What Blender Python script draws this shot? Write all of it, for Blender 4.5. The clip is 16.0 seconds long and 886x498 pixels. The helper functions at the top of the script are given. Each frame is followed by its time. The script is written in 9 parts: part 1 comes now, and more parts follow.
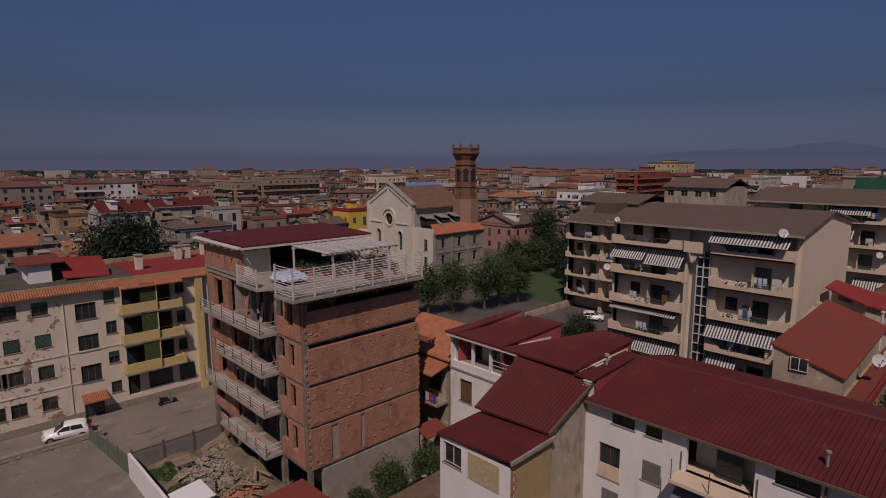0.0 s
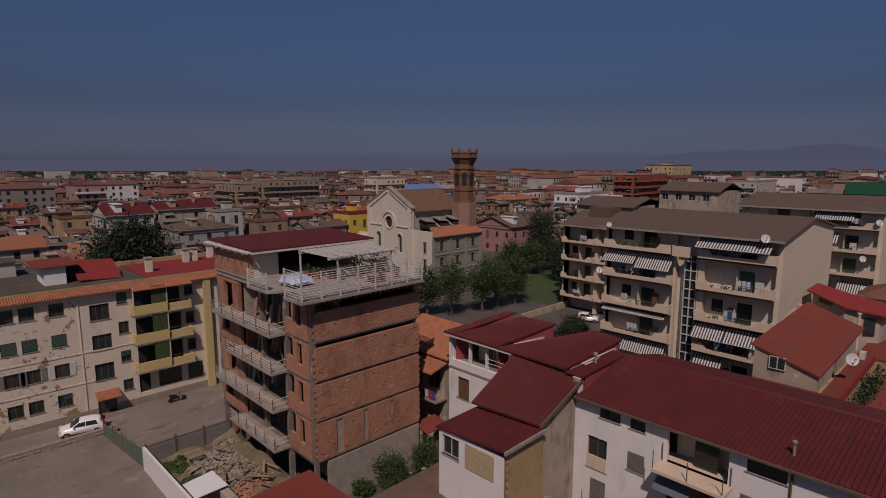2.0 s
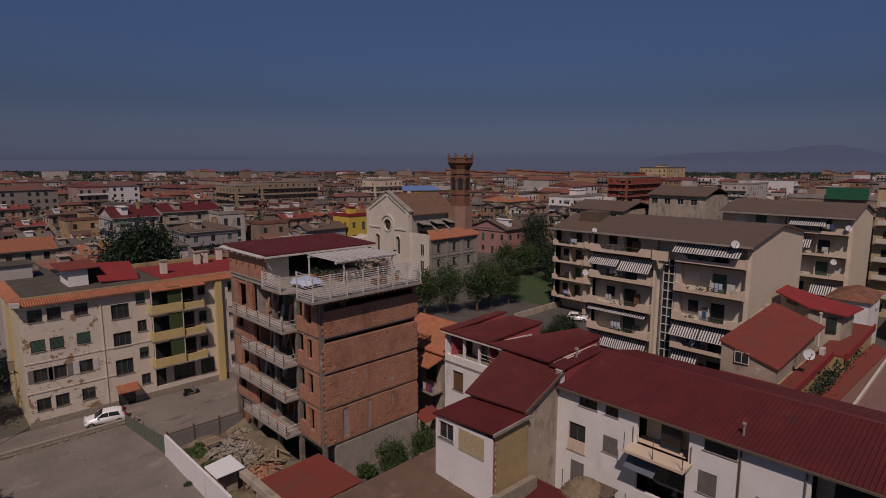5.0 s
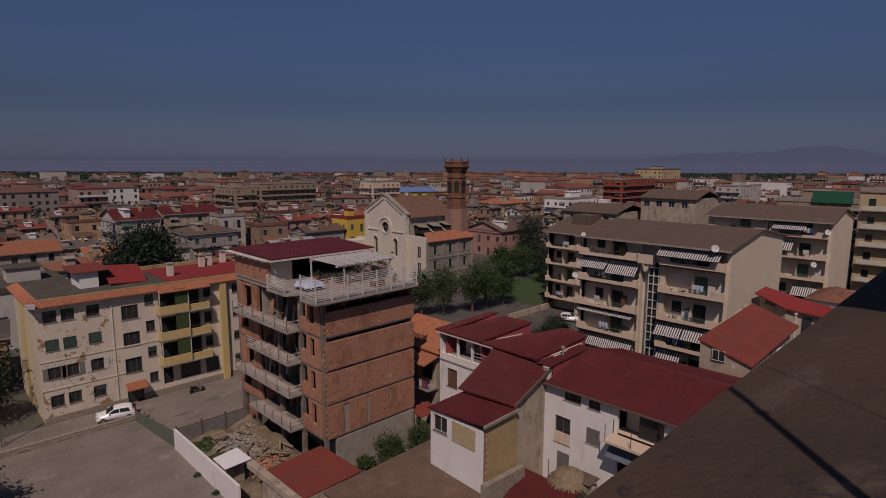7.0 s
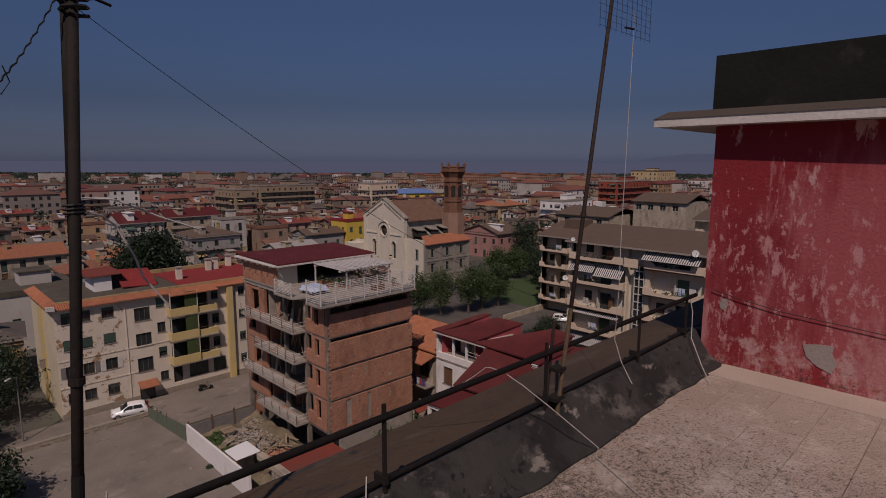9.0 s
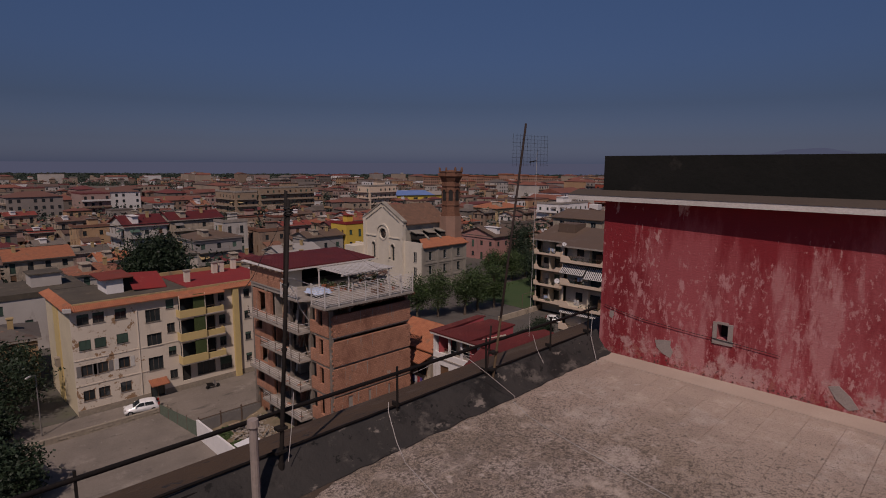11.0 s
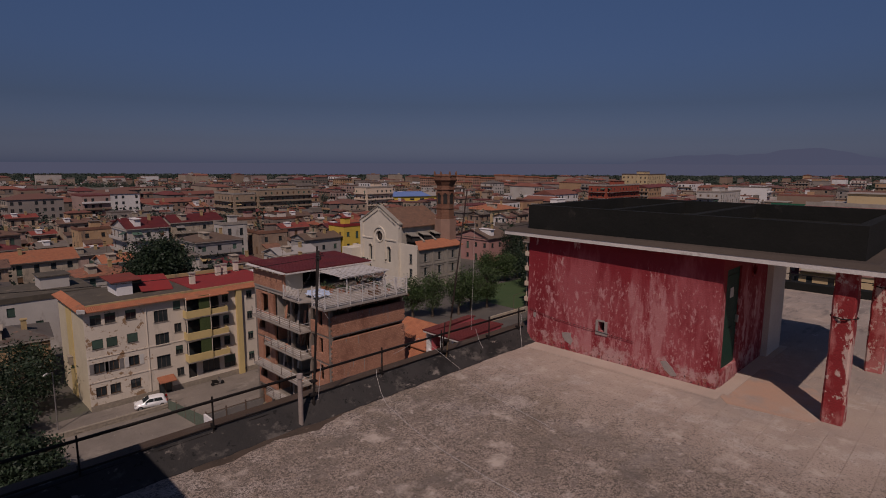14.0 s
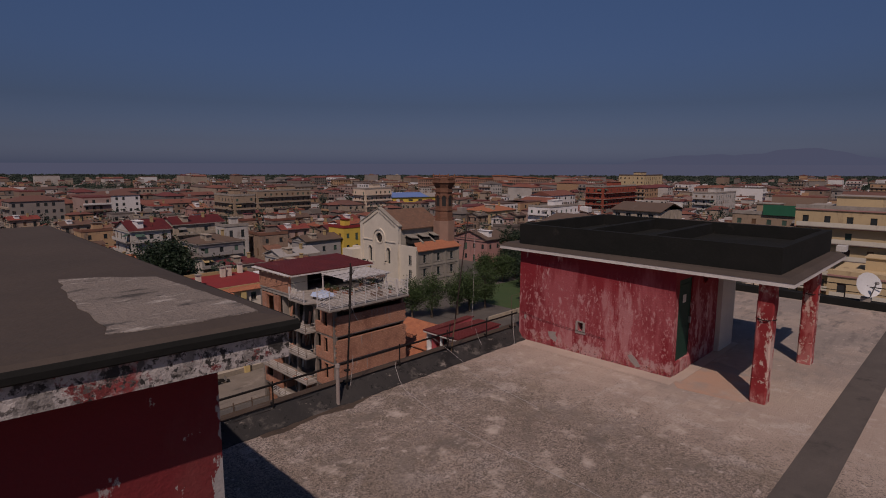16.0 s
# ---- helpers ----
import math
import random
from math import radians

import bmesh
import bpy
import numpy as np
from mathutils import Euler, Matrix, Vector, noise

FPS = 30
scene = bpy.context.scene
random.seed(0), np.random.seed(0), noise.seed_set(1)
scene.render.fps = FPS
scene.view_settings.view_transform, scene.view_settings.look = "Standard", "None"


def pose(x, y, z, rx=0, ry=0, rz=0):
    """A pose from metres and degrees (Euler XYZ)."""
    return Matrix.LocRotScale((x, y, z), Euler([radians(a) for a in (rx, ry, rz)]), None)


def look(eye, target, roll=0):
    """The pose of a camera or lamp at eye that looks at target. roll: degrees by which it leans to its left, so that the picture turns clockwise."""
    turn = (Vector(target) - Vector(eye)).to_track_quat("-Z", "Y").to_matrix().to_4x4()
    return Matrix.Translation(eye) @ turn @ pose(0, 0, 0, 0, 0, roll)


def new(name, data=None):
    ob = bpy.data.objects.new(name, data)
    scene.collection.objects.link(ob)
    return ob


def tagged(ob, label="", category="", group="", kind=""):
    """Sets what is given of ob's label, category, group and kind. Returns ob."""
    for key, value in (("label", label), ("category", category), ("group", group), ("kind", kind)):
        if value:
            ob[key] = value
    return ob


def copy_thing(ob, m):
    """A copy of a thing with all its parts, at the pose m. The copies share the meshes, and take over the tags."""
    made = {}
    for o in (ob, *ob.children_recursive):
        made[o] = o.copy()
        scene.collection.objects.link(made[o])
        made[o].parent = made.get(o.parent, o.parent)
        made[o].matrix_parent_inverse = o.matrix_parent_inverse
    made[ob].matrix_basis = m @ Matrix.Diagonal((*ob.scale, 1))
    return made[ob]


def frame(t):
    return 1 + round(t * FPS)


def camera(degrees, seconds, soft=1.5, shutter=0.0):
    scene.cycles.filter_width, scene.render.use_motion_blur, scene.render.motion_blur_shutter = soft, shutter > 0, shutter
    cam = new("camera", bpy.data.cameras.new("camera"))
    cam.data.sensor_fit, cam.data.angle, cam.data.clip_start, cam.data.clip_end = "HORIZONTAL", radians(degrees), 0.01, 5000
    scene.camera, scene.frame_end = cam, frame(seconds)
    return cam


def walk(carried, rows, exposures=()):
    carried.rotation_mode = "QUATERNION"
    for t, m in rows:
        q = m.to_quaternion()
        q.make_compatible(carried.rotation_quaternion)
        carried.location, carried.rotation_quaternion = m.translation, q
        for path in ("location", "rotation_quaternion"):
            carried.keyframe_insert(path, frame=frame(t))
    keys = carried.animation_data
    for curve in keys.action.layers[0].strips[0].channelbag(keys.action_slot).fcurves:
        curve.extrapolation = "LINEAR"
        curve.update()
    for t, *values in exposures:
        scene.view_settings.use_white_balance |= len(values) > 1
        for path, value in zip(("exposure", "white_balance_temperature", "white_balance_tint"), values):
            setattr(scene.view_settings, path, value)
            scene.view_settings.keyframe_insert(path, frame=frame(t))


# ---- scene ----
cam = camera(76.5, 16.0, soft=1.0)
METRES, EYE, TILT, LEAN, TURN = 24.5, 25.7, 0.0, 0.0, -43.8
ROWS = [
    (0.0, 0.0, 0.0, 0.0, -0.02, -8.8, 0.12),
    (0.5, -0.0017, -0.0243, 0.0077, -0.03, -8.76, 0.08),
    (1.0, -0.0027, -0.0489, 0.0149, -0.07, -8.74, 0.06),
    (1.5, -0.0022, -0.0746, 0.0222, -0.1, -8.71, 0.03),
    (2.0, -0.0008, -0.1015, 0.0282, -0.14, -8.69, 0.02),
    (2.5, 0.0002, -0.13, 0.0344, -0.16, -8.68, 0.0),
    (3.0, -0.0009, -0.1607, 0.0418, -0.22, -8.67, -0.02),
    (3.5, -0.0031, -0.191, 0.0491, -0.26, -8.66, -0.04),
    (4.0, -0.0034, -0.2227, 0.0562, -0.32, -8.67, -0.07),
    (6.5, 0.008, -0.3773, 0.1007, -0.61, -8.61, -0.14),
    (7.0, 0.0096, -0.4075, 0.1076, -0.68, -8.61, -0.15),
    (7.5, 0.0111, -0.4408, 0.1147, -0.72, -8.61, -0.15),
    (8.0, 0.0114, -0.4784, 0.1241, -0.79, -8.59, -0.16),
    (8.5, 0.013, -0.5156, 0.1374, -0.84, -8.58, -0.16),
    (9.0, 0.0147, -0.5527, 0.1534, -0.91, -8.58, -0.15),
    (11.5, 0.0233, -0.7212, 0.2025, -1.11, -8.5, -0.24),
    (12.0, 0.0276, -0.7493, 0.211, -1.16, -8.52, -0.23),
    (12.5, 0.0307, -0.7754, 0.2207, -1.2, -8.52, -0.22),
    (13.0, 0.0346, -0.8028, 0.227, -1.24, -8.5, -0.22),
    (13.5, 0.0383, -0.8304, 0.2328, -1.3, -8.49, -0.23),
    (14.0, 0.0407, -0.8582, 0.2409, -1.37, -8.5, -0.21),
    (14.5, 0.0393, -0.8851, 0.2483, -1.44, -8.49, -0.2),
    (15.0, 0.0345, -0.9106, 0.2562, -1.49, -8.5, -0.16),
    (15.5, 0.0324, -0.9345, 0.264, -1.53, -8.49, -0.15),
    (16.0, 0.0302, -0.9587, 0.2705, -1.58, -8.49, -0.17),
]
walk(cam, [(t, pose(0, 0, EYE, TILT, LEAN, TURN) @ pose(METRES * x, METRES * y, METRES * z, 90 + pitch, roll, yaw)) for t, x, y, z, yaw, pitch, roll in ROWS],
     exposures=((0.0, -0.95, 6500, 16), (16.0, -0.95, 6500, 16)))

# ---- world, sun, exposure ----
SUN_EL, SUN_AZ = 51.0, (-0.77, -0.638)
world = bpy.data.worlds.new("sky")
scene.world = world
world.use_nodes = True
wn, wl = world.node_tree.nodes, world.node_tree.links
wn.clear()
sky = wn.new("ShaderNodeTexSky")
sky.sky_type, sky.sun_disc = "NISHITA", False
sky.sun_elevation = radians(SUN_EL)
sky.sun_rotation = math.atan2(SUN_AZ[0], SUN_AZ[1])
sky.altitude, sky.air_density, sky.dust_density, sky.ozone_density = 100, 1.0, 1.2, 2.5
sep_w = wn.new("ShaderNodeSeparateXYZ")
grade = wn.new("ShaderNodeValToRGB")
grade.color_ramp.elements[0].position, grade.color_ramp.elements[0].color = 0.0, (0.40, 0.455, 0.80, 1)
grade.color_ramp.elements[1].position, grade.color_ramp.elements[1].color = 0.30, (0.455, 0.525, 0.685, 1)
mul_w = wn.new("ShaderNodeMix")
mul_w.data_type, mul_w.blend_type = "RGBA", "MULTIPLY"
mul_w.inputs["Factor"].default_value = 1.0
zen_w = grade.color_ramp.elements.new(1.0)
zen_w.color = (0.42, 0.48, 0.62, 1)
mid_w = grade.color_ramp.elements.new(0.10)
mid_w.color = (0.275, 0.295, 0.42, 1)
upper_w = grade.color_ramp.elements.new(0.17)
upper_w.color = (0.345, 0.388, 0.54, 1)
low_w = grade.color_ramp.elements.new(0.04)
low_w.color = (0.312, 0.335, 0.535, 1)
coord_w = wn.new("ShaderNodeTexCoord")
wl.new(coord_w.outputs["Generated"], sep_w.inputs[0])
wl.new(sep_w.outputs["Z"], grade.inputs["Fac"])
wl.new(sky.outputs[0], mul_w.inputs["A"])
wl.new(grade.outputs[0], mul_w.inputs["B"])
bg_w = wn.new("ShaderNodeBackground")
bg_w.inputs["Strength"].default_value = 0.10
wl.new(mul_w.outputs["Result"], bg_w.inputs["Color"])
out_w = wn.new("ShaderNodeOutputWorld")
wl.new(bg_w.outputs[0], out_w.inputs["Surface"])

sun_data = bpy.data.lights.new("sun", "SUN")
sun_data.energy, sun_data.angle, sun_data.color = 5.0, radians(0.55), (1.0, 0.83, 0.72)
sun = new("sun", sun_data)
ce = math.cos(radians(SUN_EL))
sun.matrix_world = look((SUN_AZ[0] * ce * 90, SUN_AZ[1] * ce * 90, 90 * math.sin(radians(SUN_EL))), (0, 0, 0))


# ---- materials ----
def mat(name, col, col2=None, scale=1.5, rough=0.85, metal=0.0, bump=0.25, bscale=25.0, patches=(), rnd=0.0, island=0.0,
        spec=0.3, stretch=(1, 1, 1), palette=None, grain=0.18, pos=False):
    m = bpy.data.materials.new(name)
    m.use_nodes = True
    n, l = m.node_tree.nodes, m.node_tree.links
    b = n["Principled BSDF"]
    b.inputs["Roughness"].default_value, b.inputs["Metallic"].default_value = rough, metal
    b.inputs["Specular IOR Level"].default_value = spec
    place = n.new("ShaderNodeNewGeometry").outputs["Position"] if pos else n.new("ShaderNodeTexCoord").outputs["Object"]

    def noise_at(s, det=6.0, st=(1, 1, 1), rgh=0.6):
        mp = n.new("ShaderNodeMapping")
        mp.inputs["Scale"].default_value = st
        l.new(place, mp.inputs["Vector"])
        t = n.new("ShaderNodeTexNoise")
        t.inputs["Scale"].default_value, t.inputs["Detail"].default_value, t.inputs["Roughness"].default_value = s, det, rgh
        l.new(mp.outputs[0], t.inputs["Vector"])
        return t.outputs["Fac"]

    def ranged(fac, lo, hi, a=0.0, z=1.0):
        r = n.new("ShaderNodeMapRange")
        for k, v in zip(("From Min", "From Max", "To Min", "To Max"), (lo, hi, a, z)):
            r.inputs[k].default_value = v
        l.new(fac, r.inputs["Value"])
        return r.outputs[0]

    def mix(fac, a, z, kind="MIX"):
        x = n.new("ShaderNodeMix")
        x.data_type, x.blend_type = "RGBA", kind
        if isinstance(fac, float):
            x.inputs["Factor"].default_value = fac
        else:
            l.new(fac, x.inputs["Factor"])
        for key, v in (("A", a), ("B", z)):
            if isinstance(v, tuple):
                x.inputs[key].default_value = (*v[:3], 1)
            else:
                l.new(v, x.inputs[key])
        return x.outputs["Result"]

    if palette:
        ramp = n.new("ShaderNodeValToRGB")
        ramp.color_ramp.interpolation = "CONSTANT"
        els = ramp.color_ramp.elements
        while len(els) < len(palette):
            els.new(1.0)
        for i, c in enumerate(palette):
            els[i].position, els[i].color = i / len(palette), (*c, 1)
        if island:
            src = n.new("ShaderNodeNewGeometry").outputs["Random Per Island"]
        else:
            src = n.new("ShaderNodeObjectInfo").outputs["Random"]
        l.new(src, ramp.inputs["Fac"])
        first = ramp.outputs[0]
        second = mix(0.75, first, (0.5, 0.5, 0.5), "MULTIPLY")
        base = mix(ranged(noise_at(scale), 0.5, 0.85), first, second)
    else:
        base = mix(ranged(noise_at(scale, st=stretch), 0.3, 0.7), tuple(col), tuple(col2 or [c * 0.78 for c in col]))
    for pc, ps, lo, hi, st, *where in patches:
        fac = noise_at(ps, 8.0, st, 0.68)
        for axis, a0, a1 in where:
            # the patch grows denser along one axis
            axes = n.new("ShaderNodeSeparateXYZ")
            l.new(place, axes.inputs[0])
            add = n.new("ShaderNodeMath")
            l.new(fac, add.inputs[0])
            l.new(ranged(axes.outputs[axis], a0, a1, -0.2, 0.0), add.inputs[1])
            fac = add.outputs[0]
        base = mix(ranged(fac, lo, hi), base, tuple(pc))
    g = noise_at(bscale * 1.3, 3.0)
    base = mix(ranged(g, 0.3, 0.7, 0.0, grain), base, (0.03, 0.028, 0.025))
    if rnd or (island and not palette):
        hs = n.new("ShaderNodeHueSaturation")
        src = n.new("ShaderNodeNewGeometry").outputs["Random Per Island"] if island else n.new("ShaderNodeObjectInfo").outputs["Random"]
        amount = island or rnd
        l.new(ranged(src, 0, 1, 1 - amount, 1 + amount), hs.inputs["Value"])
        l.new(base, hs.inputs["Color"])
        base = hs.outputs[0]
    l.new(base, b.inputs["Base Color"])
    if bump:
        bp = n.new("ShaderNodeBump")
        bp.inputs["Strength"].default_value, bp.inputs["Distance"].default_value = bump, 0.03
        l.new(noise_at(bscale, 5.0), bp.inputs["Height"])
        l.new(bp.outputs[0], b.inputs["Normal"])
    return m


def brick_mat(name, c1, c2, mortar, size=0.2):
    m = mat(name, c1, c2, bump=0.0, patches=(((0.34, 0.27, 0.22), 0.7, 0.60, 0.72, (1, 1, 0.35)), ((0.20, 0.085, 0.055), 0.5, 0.52, 0.75, (1, 1, 0.5)), ((0.46, 0.40, 0.34), 1.6, 0.66, 0.70, (1, 1, 0.5))))
    n, l = m.node_tree.nodes, m.node_tree.links
    b = n["Principled BSDF"]
    was = b.inputs["Base Color"].links[0].from_socket
    tc = n.new("ShaderNodeTexCoord")
    sp = n.new("ShaderNodeSeparateXYZ")
    l.new(tc.outputs["Object"], sp.inputs[0])
    ad = n.new("ShaderNodeMath")
    l.new(sp.outputs["X"], ad.inputs[0])
    l.new(sp.outputs["Y"], ad.inputs[1])
    cb = n.new("ShaderNodeCombineXYZ")
    l.new(ad.outputs[0], cb.inputs["X"])
    l.new(sp.outputs["Z"], cb.inputs["Y"])
    br = n.new("ShaderNodeTexBrick")
    for k, v in (("Scale", 1.0), ("Brick Width", size * 1.15), ("Row Height", size), ("Mortar Size", 0.03), ("Mortar Smooth", 0.4)):
        br.inputs[k].default_value = v
    br.inputs["Color1"].default_value, br.inputs["Color2"].default_value, br.inputs["Mortar"].default_value = (1, 1, 1, 1), (0.66, 0.60, 0.56, 1), (0.52, 0.50, 0.48, 1)
    l.new(cb.outputs[0], br.inputs["Vector"])
    mx = n.new("ShaderNodeMix")
    mx.data_type, mx.blend_type = "RGBA", "MULTIPLY"
    mx.inputs["Factor"].default_value = 0.55
    l.new(was, mx.inputs["A"])
    l.new(br.outputs["Color"], mx.inputs["B"])
    l.new(mx.outputs["Result"], b.inputs["Base Color"])
    bp = n.new("ShaderNodeBump")
    bp.inputs["Strength"].default_value, bp.inputs["Distance"].default_value, bp.invert = 0.6, 0.02, True
    l.new(br.outputs["Fac"], bp.inputs["Height"])
    l.new(bp.outputs[0], b.inputs["Normal"])
    return m


M_GROUND = mat("town_ground", (0.115, 0.104, 0.092), (0.075, 0.07, 0.062), scale=0.05, bscale=6, bump=0.1,
               patches=(((0.10, 0.11, 0.06), 0.012, 0.52, 0.6, (1, 1, 1)),))
M_LOT = mat("worn_concrete_paving", (0.245, 0.21, 0.178), (0.17, 0.147, 0.125), scale=0.25, bscale=9, bump=0.2, grain=0.3,
            patches=(((0.32, 0.28, 0.24), 0.18, 0.56, 0.68, (1, 1, 1)), ((0.10, 0.09, 0.08), 0.35, 0.58, 0.70, (0.5, 1.6, 1)), ((0.07, 0.062, 0.055), 1.6, 0.64, 0.70, (1, 1, 1)), ((0.30, 0.265, 0.23), 2.2, 0.62, 0.68, (1, 0.4, 1))))
M_ASPH = mat("worn_asphalt", (0.115, 0.103, 0.092), (0.08, 0.072, 0.066), scale=0.3, bscale=20, bump=0.2,
             patches=(((0.17, 0.155, 0.14), 0.4, 0.6, 0.72, (1, 1, 1)),))
M_DIRT = mat("dry_earth", (0.22, 0.17, 0.115), (0.13, 0.11, 0.07), scale=0.8, bscale=8, bump=0.9,
             patches=(((0.10, 0.12, 0.05), 0.7, 0.56, 0.68, (1, 1, 1)),))
M_GRASS = mat("pitch_grass", (0.042, 0.078, 0.028), (0.054, 0.082, 0.031), scale=0.3, bscale=10, bump=0.5)
M_CREAM = mat("flaking_cream_render", (0.68, 0.60, 0.50), (0.60, 0.53, 0.44), scale=0.3, bscale=18, bump=0.2,
              patches=(((0.48, 0.42, 0.34), 0.7, 0.57, 0.75, (1, 1, 0.25)), ((0.30, 0.19, 0.11), 0.9, 0.585, 0.595, (1, 1, 0.8), ("X", 13.0, 9.5)), ((0.36, 0.28, 0.20), 2.1, 0.60, 0.61, (1, 1, 1), ("X", 16.0, 8.0))))
M_PALE = mat("pale_cream_end_render", (0.60, 0.52, 0.37), (0.52, 0.45, 0.32), scale=0.5, patches=(((0.44, 0.37, 0.26), 0.8, 0.58, 0.74, (1, 1, 0.3)),))
M_YELLOW = mat("yellow_render", (0.58, 0.45, 0.20), (0.52, 0.40, 0.18), scale=0.8, patches=(((0.5, 0.42, 0.24), 0.9, 0.6, 0.75, (1, 1, 0.3)),))
M_PLINTH = mat("stone_plinth", (0.33, 0.28, 0.22), (0.22, 0.19, 0.15), scale=2.5, bscale=8, bump=0.6)
M_OLDTILE = mat("weathered_old_tiles", (0.27, 0.105, 0.06), (0.18, 0.08, 0.05), scale=0.8, bscale=9, bump=0.5, rough=0.85,
                patches=(((0.11, 0.07, 0.05), 0.7, 0.50, 0.64, (1, 1, 1)), ((0.30, 0.19, 0.13), 1.1, 0.58, 0.68, (1, 1, 1))), rnd=0.2)
M_ROOFDECK = mat("olive_roof_felt", (0.10, 0.085, 0.064), (0.07, 0.06, 0.047), scale=0.6, bscale=9, bump=0.3, patches=(((0.17, 0.14, 0.105), 0.5, 0.56, 0.68, (1, 1, 1)),))
M_TILE = mat("terracotta_tile", (0.38, 0.15, 0.075), (0.27, 0.10, 0.055), scale=1.5, bscale=14, bump=0.3, rough=0.8,
             patches=(((0.20, 0.12, 0.08), 0.8, 0.56, 0.72, (1, 1, 1)),), rnd=0.15)
M_REDROOF = mat("maroon_metal_roof", (0.112, 0.018, 0.017), (0.082, 0.014, 0.0145), scale=0.5, rough=0.6, bump=0.1, bscale=6, spec=0.3,
                patches=(((0.16, 0.042, 0.034), 0.6, 0.58, 0.76, (1, 1, 1)), ((0.06, 0.022, 0.02), 1.1, 0.58, 0.7, (0.4, 1, 1))), grain=0.12)
M_REDPAINT = mat("red_painted_concrete", (0.26, 0.026, 0.026), (0.21, 0.028, 0.027), scale=0.6, patches=(((0.30, 0.10, 0.08), 0.8, 0.6, 0.78, (1, 1, 1)),))
M_BRICKRED = mat("brick_red_flat_roof", (0.20, 0.043, 0.029), (0.165, 0.038, 0.027), scale=0.5, patches=(((0.15, 0.055, 0.04), 0.5, 0.54, 0.72, (1, 1, 1)), ((0.23, 0.07, 0.05), 0.9, 0.6, 0.7, (1, 1, 1))))
M_WHITE = mat("grubby_white_render", (0.77, 0.75, 0.74), (0.67, 0.65, 0.635), scale=0.5, patches=(((0.50, 0.47, 0.43), 0.7, 0.58, 0.75, (1, 1, 0.25)),))
M_STAIN = mat("stained_old_render", (0.44, 0.37, 0.285), (0.31, 0.265, 0.21), scale=0.5,
              patches=(((0.20, 0.17, 0.14), 0.7, 0.52, 0.66, (1, 1, 0.4)), ((0.62, 0.57, 0.5), 0.9, 0.6, 0.68, (1, 1, 1))))
M_OCHRE = mat("ochre_old_render", (0.42, 0.31, 0.15), (0.34, 0.25, 0.13), scale=0.7, patches=(((0.18, 0.15, 0.11), 0.8, 0.55, 0.7, (1, 1, 0.4)),))
M_STONEWORK = mat("rubble_stone_patch", (0.5, 0.40, 0.24), (0.36, 0.29, 0.19), scale=4.0, bscale=6, bump=0.8)
M_PINK = mat("pale_pink_render", (0.63, 0.545, 0.425), (0.57, 0.49, 0.385), scale=0.3, bscale=15, patches=(((0.5, 0.38, 0.32), 0.6, 0.6, 0.78, (1, 1, 0.2)),))
M_PEACH = mat("peach_parapet", (0.66, 0.53, 0.405), (0.59, 0.47, 0.36), scale=0.5, patches=(((0.36, 0.27, 0.22), 0.9, 0.6, 0.75, (1, 1, 0.3)),))
M_OLDWALL = mat("grey_balcony_wall", (0.62, 0.58, 0.48), (0.54, 0.50, 0.415), scale=0.5, patches=(((0.42, 0.385, 0.32), 0.7, 0.58, 0.74, (1, 1, 0.3)),))
M_BROWNROOF = mat("brown_sheet_roof", (0.128, 0.087, 0.063), (0.105, 0.074, 0.056), scale=0.4, rough=0.7, bscale=6,
                  patches=(((0.16, 0.12, 0.095), 0.4, 0.55, 0.7, (1, 1, 1)),), grain=0.1)
M_CONC = mat("raw_concrete", (0.36, 0.32, 0.28), (0.25, 0.22, 0.19), scale=0.9, bscale=10, bump=0.4,
             patches=(((0.16, 0.14, 0.12), 0.8, 0.58, 0.72, (1, 1, 0.35)),))
# Stained concrete, toned darker to carry shade in gaps and open bays.
M_CONCD = mat("stained_concrete_with_shade_tone", (0.23, 0.195, 0.165), (0.14, 0.12, 0.10), scale=0.9, bscale=10, bump=0.5,
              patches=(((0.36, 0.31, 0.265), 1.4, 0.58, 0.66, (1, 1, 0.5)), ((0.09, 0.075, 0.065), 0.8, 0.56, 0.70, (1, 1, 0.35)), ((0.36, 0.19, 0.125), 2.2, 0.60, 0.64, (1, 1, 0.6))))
M_BRICK = brick_mat("hollow_clay_brick", (0.50, 0.255, 0.165), (0.40, 0.20, 0.13), (0.3, 0.25, 0.2))
M_BRICKS = mat("loose_clay_brick", (0.46, 0.23, 0.145), (0.34, 0.17, 0.11), scale=4, bscale=30, rnd=0.35)
M_CHURCH = mat("church_cream_stone", (0.66, 0.60, 0.50), (0.58, 0.525, 0.435), scale=0.3, patches=(((0.42, 0.37, 0.29), 0.5, 0.6, 0.75, (1, 1, 0.3)),))
M_CHGREY = mat("church_grey_render", (0.31, 0.28, 0.235), (0.23, 0.21, 0.18), scale=0.5)
M_TOWER = brick_mat("tower_brick", (0.25, 0.125, 0.08), (0.19, 0.095, 0.06), (0.3, 0.25, 0.2), 0.12)
# Near-black colour carries the shade of rooms, vents and openings.
M_DARK = mat("near_black_interior_shade", (0.018, 0.016, 0.015), (0.03, 0.028, 0.026), scale=1.0)
M_GLASS = mat("window_glass", (0.030, 0.036, 0.040), (0.022, 0.028, 0.030), rough=0.06, bump=0.0, spec=0.5, grain=0.0)
M_SHUT = mat("green_roller_shutter", (0.055, 0.10, 0.075), (0.045, 0.075, 0.06), rough=0.6, rnd=0.35)
M_SHUTG = mat("grey_louvre_shutter", (0.21, 0.195, 0.185), (0.16, 0.15, 0.145), rough=0.6)
